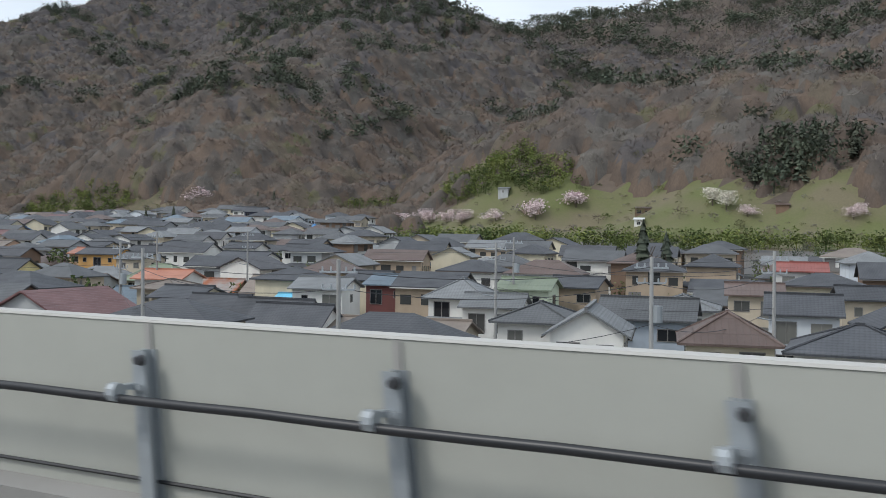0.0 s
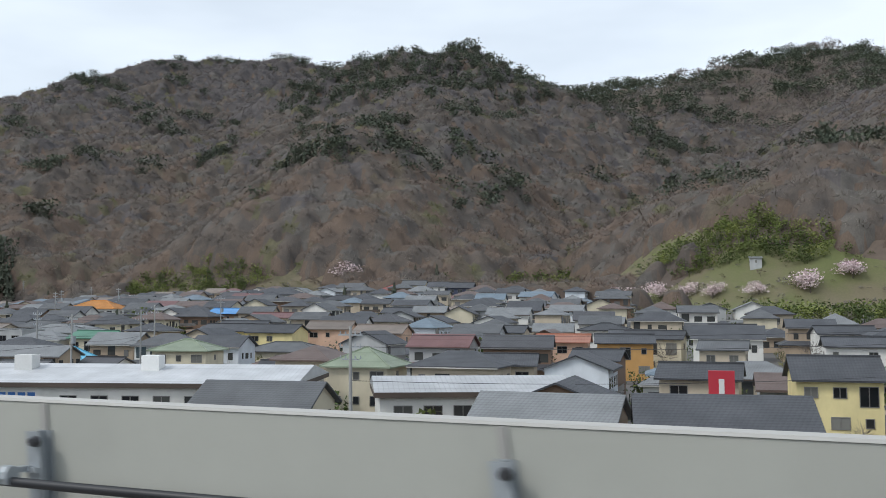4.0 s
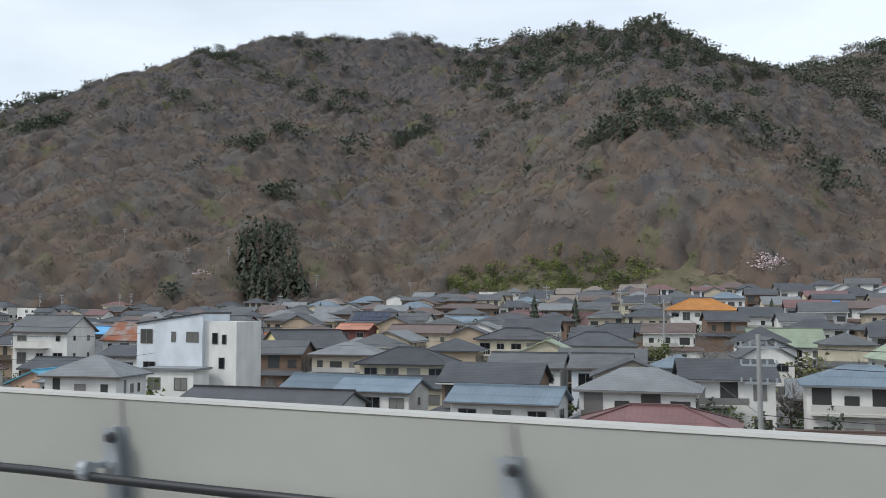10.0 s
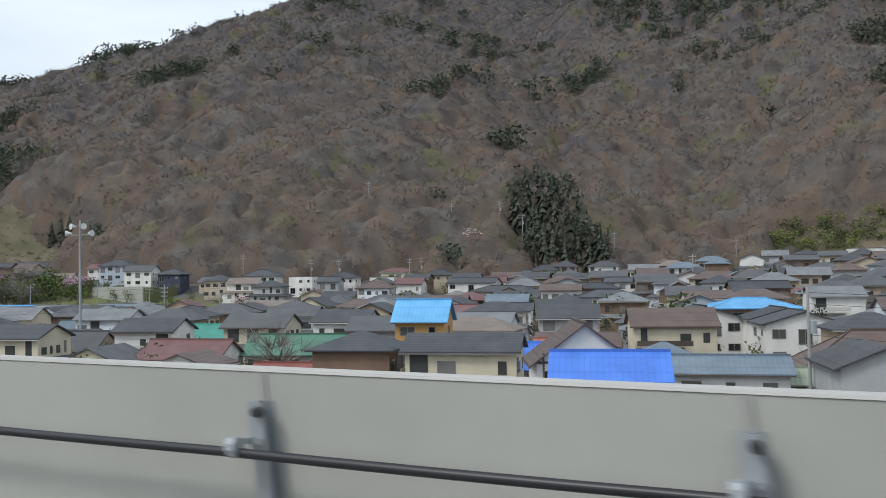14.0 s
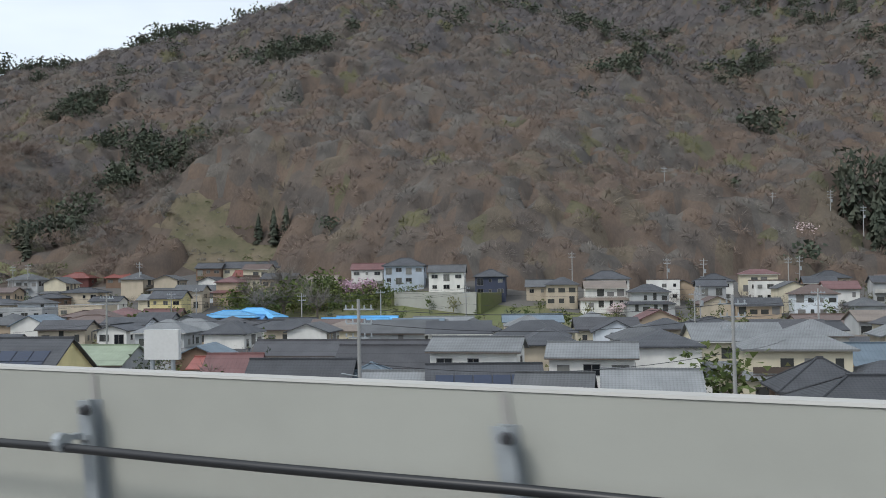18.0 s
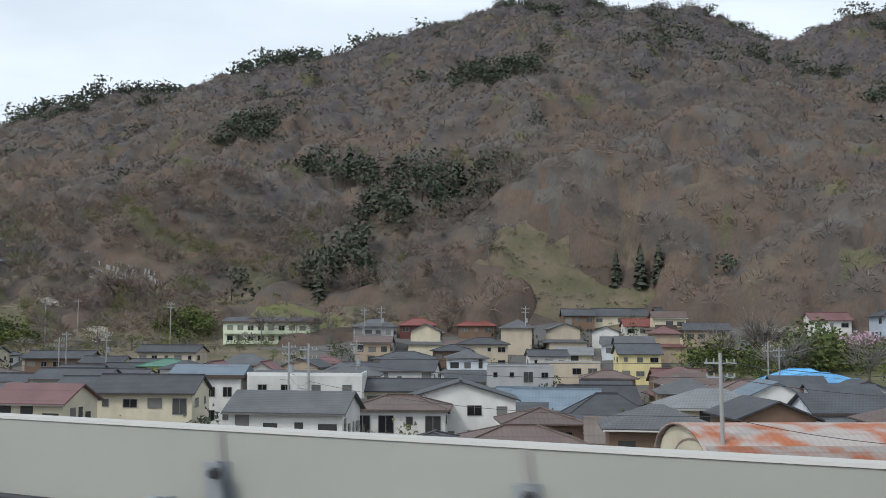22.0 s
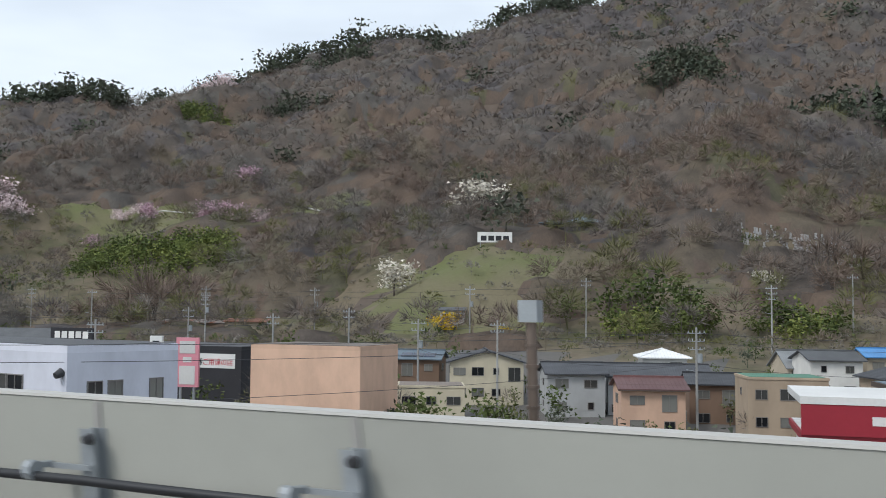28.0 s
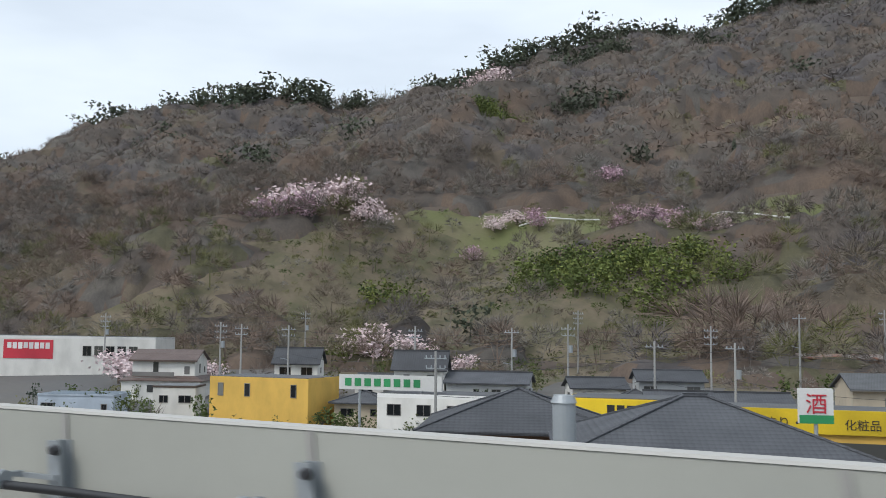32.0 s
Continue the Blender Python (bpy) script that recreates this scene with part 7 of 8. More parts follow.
house(-425.3, 215.0, 19, 11.1, 8.0, 2, "hip", "white", "maroon", 0.30, z=5.4)
house(-380.3, 154.0, 25, 5.9, 6.5, 2, "gable", "beige", "olive", 0.30, z=2.1)
house(-597.5, 247.0, 15, 14.1, 8.5, 2, "gable", "white", "slate", 0.30, z=4.2)
house(-549.6, 222.0, 25, 13.5, 8.5, 2, "hip", "brown", "slate", 0.30, z=2.8)
house(-547.6, 239.0, 15, 8.9, 7.0, 2, "gable", "white", "slate", 0.30, z=4.2)
house(-450.6, 83.0, 15, 5.6, 6.5, 1, "hip", "white", "brown", 0.30)
house(-489.8, 141.0, 25, 12.9, 8.5, 2, "hip", "brown", "sky", 0.30, z=0.9)
house(-481.3, 122.0, 26, 8.7, 8.5, 2, "gable", "white", "slate", 0.30, turn_gable=True, z=0.1)
house(-498.4, 75.0, 20, 9.3, 7.0, 1, "gable", "white", "cobalt", 0.62, z=-0.4)
house(-531.3, 82.0, 25, 12.7, 8.5, 1, "gable", "white", "green", 0.48)
house(-561.8, 101.0, 21, 18.6, 8.5, 1, "gable", "cream", "teal", 0.44)
house(-541.0, 138.0, 21, 7.2, 7.0, 2, "gable", "white", "maroon", 0.30, z=-0.1)
house(-450.3, 154.0, 15, 13.7, 8.5, 1, "hip", "brown", "rusty", 0.53)
house(-501.4, 95.0, 22, 5.9, 6.5, 1, "gable", "brown", "terra", 0.38)
house(-500.7, 191.0, 24, 11.3, 8.2, 2, "gable", "brown", "slate", 0.30, z=3.2)
house(-570.6, 215.0, 15, 16.6, 8.5, 2, "hip", "beige", "slate", 0.30, z=2.2)
house(-440.0, 166.0, 19, 6.8, 6.5, 2, "gable", "maroon", "terra", 0.30, z=2.3)
house(-519.3, 69.0, 21, 13.1, 8.5, 1, "gable", "brown", "red", 0.30, z=-1.9)
house(-539.8, 71.0, 18, 10.2, 7.4, 1, "gable", "white", "maroon", 0.50)
house(-563.6, 74.0, 20, 8.1, 7.0, 1, "gable", "beige", "grey", 0.62, z=-0.4)
house(-550.4, 118.0, 24, 8.6, 7.0, 1, "gable", "brown", "brown", 0.62, z=0.0)
house(-530.0, 183.0, 22, 12.9, 8.5, 2, "hip", "white", "slate", 0.30, z=1.6)
house(-612.9, 151.0, 24, 8.6, 7.0, 2, "gable", "white", "slate", 0.30, z=-1.7)
house(-536.6, 150.0, 23, 8.7, 7.0, 2, "gable", "white", "slate", 0.30, z=-0.1)
house(-648.6, 60.0, 22, 9.5, 7.0, 1, "gable", "tan", "slate", 0.59)
house(-630.9, 63.0, 26, 9.8, 7.0, 1, "gable", "beige", "slate", 0.53, panels=True)
house(-623.3, 61.0, 15, 6.0, 6.5, 1, "gable", "brown", "grey", 0.45)
house(-616.0, 65.0, 17, 7.8, 7.0, 1, "gable", "grey", "silver", 0.47)
house(-603.0, 72.0, 19, 7.4, 7.0, 1, "hip", "brown", "slate", 0.62, z=-0.2)
house(-598.1, 61.0, 24, 12.1, 8.5, 1, "hip", "white", "slate", 0.48)
house(-624.8, 76.0, 16, 8.2, 7.0, 2, "gable", "white", "silver", 0.30, z=-1.1)
house(-649.9, 84.0, 18, 15.9, 8.0, 1, "gable", "beige", "dark", 0.51)
house(-688.7, 160.0, 24, 11.2, 8.1, 2, "gable", "pale", "silver", 0.30, z=-2.7)
house(-743.1, 170.0, 22, 12.2, 8.5, 2, "hip", "brown", "sky", 0.30, z=-1.3)
house(-708.6, 166.0, 15, 14.0, 8.5, 1, "gable", "grey", "sky", 0.58)
house(-709.5, 142.0, 20, 10.2, 7.4, 2, "hip", "white", "slate", 0.30, z=-2.1)
house(-714.4, 136.0, 27, 5.0, 8.5, 2, "gable", "white", "slate", 0.30, turn_gable=True, z=-2.2)
house(-725.3, 133.0, 15, 5.9, 6.5, 2, "gable", "white", "grey", 0.30, z=-2.4)
house(-671.3, 178.0, 24, 11.9, 8.5, 2, "gable", "beige", "steel", 0.30, z=-2.0)
house(-633.2, 120.0, 15, 5.5, 6.5, 1, "gable", "beige", "grey", 0.62, z=-0.7)
house(-631.9, 165.0, 24, 7.8, 7.0, 2, "hip", "beige", "slate", 0.30, z=-1.6)
house(-612.6, 171.0, 24, 11.9, 8.5, 2, "gable", "cream", "brown", 0.30, z=-1.4)
house(-600.7, 105.0, 25, 6.4, 6.5, 1, "gable", "orange", "steel", 0.62)
house(-671.6, 77.0, 24, 6.3, 6.5, 1, "gable", "brown", "red", 0.30, z=-0.9)
house(-638.3, 60.0, 22, 5.5, 6.5, 1, "gable", "grey", "silver", 0.38)
house(-791.8, 154.0, 22, 11.4, 8.2, 2, "flat", "grey", "grey", 0.30, z=0.6)
house(-776.7, 158.0, 19, 8.7, 7.0, 2, "hip", "brown", "brown", 0.30, z=-1.0)
house(-663.6, 69.0, 25, 5.5, 6.5, 1, "gable", "white", "maroon", 0.51)
house(-643.9, 65.0, 21, 6.2, 6.5, 1, "hip", "grey", "steel", 0.47)
house(-636.9, 75.0, 16, 8.9, 7.0, 2, "gable", "white", "silver", 0.30, z=-0.7)
house(-717.5, 71.0, 21, 6.4, 8.5, 2, "gable", "white", "slate", 0.30, turn_gable=True, z=-0.6)
house(-749.3, 133.0, 23, 11.2, 8.1, 2, "hip", "tan", "brown", 0.30, z=-1.2)
house(-719.5, 110.0, 21, 5.1, 8.5, 2, "gable", "white", "slate", 0.30, turn_gable=True, z=-1.3)
house(-708.9, 174.0, 15, 13.4, 8.5, 1, "gable", "grey", "sky", 0.58)
house(-688.0, 170.0, 24, 12.0, 8.5, 2, "gable", "cream", "silver", 0.30, z=-2.3)
house(-669.3, 101.0, 18, 24.9, 8.0, 1, "gable", "beige", "dark", 0.41)
house(-791.9, 110.0, 22, 12.5, 8.5, 2, "gable", "cream", "slate", 0.30, z=-1.3)
house(-773.0, 116.0, 16, 11.2, 8.0, 1, "gable", "beige", "steel", 0.56)
house(-771.2, 130.0, 26, 10.9, 7.9, 1, "gable", "grey", "slate", 0.57)
house(-823.8, 174.0, 18, 12.0, 8.5, 2, "hip", "beige", "slate", 0.30, z=1.3)
house(-814.7, 195.0, 21, 10.8, 7.7, 2, "hip", "beige", "slate", 0.30, z=4.3)
house(-797.0, 186.0, 25, 7.8, 7.0, 2, "gable", "white", "slate", 0.30, z=2.0)
house(-717.1, 158.0, 17, 8.9, 7.0, 2, "gable", "cream", "slate", 0.30, z=-2.2)
house(-725.5, 156.0, 15, 6.4, 6.5, 1, "gable", "white", "dark", 0.62, z=-0.9)
house(-827.2, 96.0, 18, 11.2, 8.1, 2, "gable", "cream", "slate", 0.30, z=-1.2)
house(-779.5, 81.0, 21, 9.8, 7.1, 2, "hip", "white", "brown", 0.30, z=-1.5)
house(-776.7, 91.0, 23, 12.2, 8.5, 2, "gable", "white", "slate", 0.30, turn_gable=True, z=-0.9)
house(-769.7, 68.0, 14, 5.5, 6.5, 1, "hip", "brown", "dark", 0.30, z=-0.9)
house(-762.4, 71.0, 26, 10.2, 7.3, 1, "hip", "beige", "brown", 0.30)
house(-762.8, 78.0, 26, 7.2, 7.0, 2, "hip", "brown", "brown", 0.30, z=-2.1)
house(-754.5, 76.0, 16, 5.5, 6.5, 1, "gable", "white", "fawn", 0.51)
house(-763.1, 105.0, 21, 9.6, 7.0, 1, "hip", "cream", "slate", 0.62, z=-0.4)
house(-781.0, 128.0, 17, 9.1, 7.0, 1, "gable", "beige", "steel", 0.47)
house(-767.9, 175.0, 24, 9.4, 7.0, 1, "gable", "brown", "maroon", 0.59)
house(-773.5, 144.0, 16, 7.6, 7.0, 1, "gable", "white", "slate", 0.62, z=-0.5)
house(-801.5, 117.0, 15, 5.6, 6.5, 2, "gable", "white", "slate", 0.30, z=-1.5)
house(-868.1, 129.0, 19, 7.8, 7.0, 2, "gable", "white", "slate", 0.30, z=-1.0)
house(-891.3, 148.0, 26, 13.1, 8.5, 2, "gable", "brown", "slate", 0.30, z=0.9)
house(-859.2, 105.0, 21, 5.5, 6.5, 2, "gable", "beige", "slate", 0.30, z=-1.5)
house(-787.2, 169.0, 18, 11.5, 8.3, 2, "flat", "beige", "silver", 0.30, z=0.9)
house(-821.6, 152.0, 21, 7.9, 7.0, 2, "gable", "white", "slate", 0.30, z=-0.2)
house(-818.3, 186.0, 20, 8.1, 7.0, 2, "hip", "brown", "slate", 0.30, z=2.9)
house(-889.7, 99.0, 22, 10.0, 7.2, 2, "gable", "beige", "slate", 0.30, z=-0.9)
house(-878.6, 102.0, 24, 7.9, 7.0, 2, "gable", "beige", "slate", 0.30, z=-1.0)
house(-873.8, 111.0, 16, 10.1, 7.3, 2, "hip", "beige", "brown", 0.30, z=-0.8)
house(-857.6, 88.0, 30, 8.9, 8.5, 2, "gable", "beige", "brown", 0.30, turn_gable=True, z=-2.3)
house(-842.0, 76.0, 21, 5.5, 6.5, 2, "hip", "brown", "slate", 0.30, z=-1.0)
house(-846.0, 114.0, 15, 9.6, 7.0, 2, "gable", "white", "slate", 0.30, z=-0.9)
house(-875.2, 143.0, 20, 8.4, 7.0, 2, "gable", "beige", "slate", 0.30, z=0.3)
house(-863.7, 136.0, 21, 7.9, 7.0, 2, "gable", "cream", "slate", 0.30, z=-0.7)
house(-917.0, 147.0, 22, 13.3, 8.5, 2, "gable", "cream", "slate", 0.30, z=1.6)
house(-939.0, 140.0, 25, 7.2, 7.0, 2, "gable", "white", "grey", 0.30, z=0.8)
house(-874.8, 163.0, 20, 12.8, 8.5, 2, "gable", "beige", "slate", 0.30, z=2.2)
house(-838.2, 85.0, 20, 5.5, 6.5, 1, "gable", "beige", "slate", 0.57)
house(-889.8, 80.0, 22, 8.4, 7.0, 2, "hip", "beige", "brown", 0.30, z=-1.2)
house(-914.1, 112.0, 15, 5.5, 6.5, 2, "gable", "beige", "brown", 0.30, z=-1.6)
house(-909.3, 139.0, 16, 5.5, 6.5, 2, "gable", "mustard", "slate", 0.30, z=-0.5)
house(-872.9, 84.0, 21, 6.6, 6.5, 1, "hip", "beige", "slate", 0.30, z=-1.2)
house(-833.1, 78.0, 21, 6.8, 6.5, 1, "hip", "brown", "maroon", 0.30, z=-0.6)
house(-847.0, 87.0, 15, 5.5, 6.5, 1, "gable", "grey", "slate", 0.30, z=-0.8)
house(-864.9, 143.0, 18, 5.5, 6.5, 2, "gable", "mint", "slate", 0.30, z=0.0)
house(-993.2, 122.0, 15, 6.1, 6.5, 2, "gable", "brown", "steel", 0.30, panels=True, z=-0.0)
house(-982.1, 119.0, 24, 9.8, 8.5, 2, "gable", "cream", "slate", 0.30, turn_gable=True, z=-0.0)
house(-981.8, 100.0, 25, 7.9, 7.0, 1, "flat", "cream", "fawn", 0.30, z=0.2)
house(-967.7, 112.0, 26, 7.1, 7.0, 2, "gable", "grey", "slate", 0.30, z=-0.7)
house(-958.6, 119.0, 18, 12.6, 8.5, 2, "gable", "grey", "slate", 0.30, z=-1.1)
house(-955.8, 102.0, 22, 7.0, 6.5, 2, "gable", "peach", "maroon", 0.30, z=-1.5)
house(-941.2, 98.0, 18, 7.9, 7.0, 2, "flat", "tan", "green", 0.30, z=0.0)
house(-950.5, 113.0, 17, 6.1, 6.5, 2, "gable", "brown", "slate", 0.30, z=-1.4)
house(-942.2, 146.0, 26, 8.0, 7.0, 1, "gable", "beige", "silver", 0.59)
house(-960.2, 131.0, 19, 6.0, 6.5, 2, "hip", "white", "white", 0.30)
house(-932.0, 147.0, 20, 6.2, 6.5, 2, "gable", "beige", "blue", 0.30, z=1.2)
house(-924.6, 101.0, 21, 7.0, 7.0, 2, "flat", "orange", "olive", 0.30, z=-0.2)
house(-1128.4, 113.0, 15, 6.2, 6.5, 2, "gable", "white", "grey", 0.30, z=0.3)
house(-1113.5, 114.0, 14, 10.1, 7.3, 2, "gable", "grey", "slate", 0.30, z=0.8)
house(-1122.3, 112.0, 20, 6.4, 6.5, 2, "gable", "white", "slate", 0.62, z=2.4)
house(-1087.3, 103.0, 16, 6.6, 6.5, 2, "gable", "grey", "slate", 0.30, z=-0.1)
house(-1100.5, 117.0, 26, 6.6, 6.5, 2, "gable", "white", "slate", 0.30, z=0.5)
house(-1092.7, 123.0, 21, 8.0, 7.0, 2, "gable", "grey", "slate", 0.30, z=1.4)
house(-1094.7, 114.0, 21, 7.3, 7.0, 1, "hip", "brown", "slate", 0.47)
house(-1146.0, 120.0, 23, 6.2, 6.5, 2, "gable", "white", "slate", 0.58)
house(-1126.7, 105.0, 17, 6.5, 6.5, 1, "hip", "beige", "slate", 0.32)
house(-1087.6, 115.0, 16, 6.9, 6.5, 1, "gable", "grey", "slate", 0.51)
house(-1081.0, 113.0, 24, 8.1, 7.0, 1, "gable", "white", "slate", 0.59)
house(-1165.9, 98.0, 24, 10.0, 7.2, 1, "flat", "blue", "steel", 0.30, z=0.5)
house(-1154.9, 104.0, 26, 5.6, 6.5, 1, "flat", "white", "silver", 0.30, z=1.7)
house(-477.5, 50.5, 22, 8.0, 6.5, 1, "gable", "beige", "cobalt", 0.5, z=1.5)

# ---- utility poles ----
M_POLE = surface("pole_concrete", (0.34, 0.34, 0.33), 0.85, grain=5, stain=0.2, vary=0.12)


def utility_pole(x, y, h=11.5):
    g = random.Random(int(x * 3 + y))
    e = thing("utility_pole", pose(x, y, gz(x, y) - 0.3, 0, 0, 20 + g.uniform(-12, 12)), "grey concrete utility pole with cross-arms and insulators", "utility pole", "utility poles of the town")
    part("pole", bm_tube((0, 0, 0), (0, 0, h + 0.3), 0.17, 0.11, 8), M_POLE, e)
    for k in range(g.choice((1, 2, 2, 3))):
        z = h - 0.4 - k * 0.9
        arm = bm_box(-1.0 + 0.15 * k, 1.0 - 0.15 * k, -0.05, 0.05, z, z + 0.1)
        for s in (-0.85, -0.4, 0.4, 0.85):
            bm_tube((s, 0, z + 0.1), (s, 0, z + 0.34), 0.06, 0.04, 6, arm)
        part("cross_arm", arm, M_GALV, e, "steel arm with pin insulators")
    if g.random() < 0.45:
        part("transformer", bm_tube((0.36, 0, h - 3.6), (0.36, 0, h - 2.6), 0.3, 0.3, 10), M_GALV, e, "grey can transformer")
    if g.random() < 0.4:
        part("lamp_arm", bm_tube((0, 0, h - 4.6), (-1.1, -0.4, h - 4.4), 0.04, 0.06, 6), M_GALV, e)
    return e


utility_pole(-24.0, 94.0)
utility_pole(-57.9, 83.0)
utility_pole(-49.5, 115.0)
utility_pole(-59.1, 132.5)
utility_pole(-22.1, 109.5)
utility_pole(-33.4, 77.0)
utility_pole(-108.8, 138.5)
utility_pole(-113.1, 126.0)
utility_pole(-77.5, 95.0)
utility_pole(-160.0, 76.0)
utility_pole(-241.4, 123.5)
utility_pole(-366.4, 153.0)
utility_pole(-585.3, 330.0)
utility_pole(-228.6, 32.0)
utility_pole(-262.4, 119.5)
utility_pole(-231.1, 103.5)
utility_pole(-674.3, 302.5)
utility_pole(-626.1, 319.0)
utility_pole(-544.2, 340.5)
utility_pole(-401.9, 220.5)
utility_pole(-264.1, 64.5)
utility_pole(-292.7, 189.0)
utility_pole(-266.2, 147.0)
utility_pole(-253.2, 48.0)
utility_pole(-434.2, 245.5)
utility_pole(-406.8, 249.0)
utility_pole(-320.2, 40.0)
utility_pole(-642.3, 311.0)
utility_pole(-403.4, 80.5)
utility_pole(-406.2, 53.0)
utility_pole(-651.6, 252.5)
utility_pole(-629.3, 268.0)
utility_pole(-616.6, 318.5)
utility_pole(-530.3, 244.0)
utility_pole(-690.3, 186.0)
utility_pole(-636.8, 180.0)
utility_pole(-466.0, 64.5)
utility_pole(-685.2, 243.5)
utility_pole(-660.5, 249.0)
utility_pole(-609.9, 134.5)
utility_pole(-631.3, 150.5)
utility_pole(-631.7, 264.5)
utility_pole(-695.9, 82.5)
utility_pole(-626.3, 33.5)
utility_pole(-606.3, 51.0)
utility_pole(-842.3, 199.0)
utility_pole(-810.8, 212.5)
utility_pole(-747.7, 154.5)
utility_pole(-706.0, 175.0)
utility_pole(-718.8, 41.0)
utility_pole(-717.8, 161.5)
utility_pole(-705.8, 35.0)
utility_pole(-928.2, 191.0)
utility_pole(-872.7, 140.0)
utility_pole(-902.3, 196.5)
utility_pole(-845.2, 196.0)
utility_pole(-801.8, 94.0)
utility_pole(-788.3, 76.5)
utility_pole(-806.6, 121.0)
utility_pole(-750.7, 166.5)
utility_pole(-740.8, 48.0)
utility_pole(-983.8, 176.0)
utility_pole(-922.1, 139.5)
utility_pole(-886.0, 124.5)
utility_pole(-883.5, 140.5)
utility_pole(-882.9, 72.0)
utility_pole(-916.2, 104.5)
utility_pole(-900.4, 109.0)
utility_pole(-880.2, 115.0)
utility_pole(-895.6, 117.5)
utility_pole(-862.6, 117.0)
utility_pole(-1119.5, 172.0)
utility_pole(-1068.0, 171.0)
utility_pole(-1014.2, 115.0)
utility_pole(-988.9, 111.5)
utility_pole(-978.1, 113.0)
utility_pole(-1003.8, 166.5)
utility_pole(-950.4, 102.0)
utility_pole(-948.9, 165.5)
utility_pole(-937.0, 188.5)
utility_pole(-1015.9, 80.0)
utility_pole(-1078.9, 148.0)
utility_pole(-1056.2, 97.0)
utility_pole(-1034.5, 121.5)
utility_pole(-1039.3, 169.0)
utility_pole(-1008.9, 128.5)
utility_pole(-1126.7, 119.0)
utility_pole(-1107.5, 128.0)
utility_pole(-1090.1, 104.5)
utility_pole(-1048.7, 145.0)
utility_pole(-1153.6, 116.0)
utility_pole(-1200.6, 139.0)
utility_pole(-1160.3, 120.0)
utility_pole(-1145.1, 115.5)
utility_pole(-1174.6, 167.0)
utility_pole(-1103.4, 75.5)
utility_pole(-1113.0, 120.5)
utility_pole(-1088.3, 129.5)
utility_pole(-1081.5, 105.0)
utility_pole(-987.7, 9.5, 18.5)

# overhead wires from pole to pole
def wire(a, b, za, zb, sag, r=0.02):
    c = bpy.data.curves.new("overhead_wire", "CURVE")
    c.dimensions, c.bevel_depth, c.bevel_resolution = "3D", r, 0
    s = c.splines.new("POLY")
    s.points.add(12)
    for k, q in enumerate(s.points):
        u = k / 12
        q.co = (a[0] + (b[0] - a[0]) * u, a[1] + (b[1] - a[1]) * u, za + (zb - za) * u - 4 * sag * u * (1 - u), 1)
    c.materials.append(M_DARK)
    ob = new("overhead_wire", c)
    me = bpy.data.meshes.new_from_object(ob)
    bpy.data.objects.remove(ob)
    return tagged(new("overhead_wire", me), "thin dark overhead wire slung between poles", "wire", "overhead wires")


poles = [o for o in bpy.data.objects if o.name.startswith("utility_pole")]
poles.sort(key=lambda o: o.matrix_world.translation.x)
for a in poles:
    p = a.matrix_world.translation
    near = sorted((o for o in poles if o is not a and 0 < o.matrix_world.translation.x - p.x < 60), key=lambda o: (o.matrix_world.translation - p).length)[:1]
    for o in near:
        q = o.matrix_world.translation
        for dz, s in ((11.2, 0.6), (10.3, 0.8), (7.8, 1.0)):
            if p.y < 190 and q.y < 190:
                wire((p.x, p.y), (q.x, q.y), p.z + dz, q.z + dz, s)
# feeder cables that come down to the anchor mast beside the line
for dz, dx in ((0.0, 0.0), (-0.05, 0.35), (-0.36, 0.0)):
    a, b = side(-221.6, 5.3, 4.6), side(-262, 5.1, -1.6 + dz)
    m0, m1 = side(-238.6 + dx, 5.2, 1.46 + dz * 0.7), side(-244.05, 5.2, 0.43 + dz * 0.7)
    w = (m1 - m0) / (m0.x - m1.x)
    a, b = m0 - w * 17, m1 + w * 8
    q = bm_tube(a, b, 0.0055, 0.0055, 6)
    tagged(new("feeder_cable", mesh_of("feeder_cable", q, M_GALV)), "grey feeder cable sloping down beside the railway", "cable", "feeder cables")

# ---- trees and shrubs that stand by themselves ----
SINGLE = {}


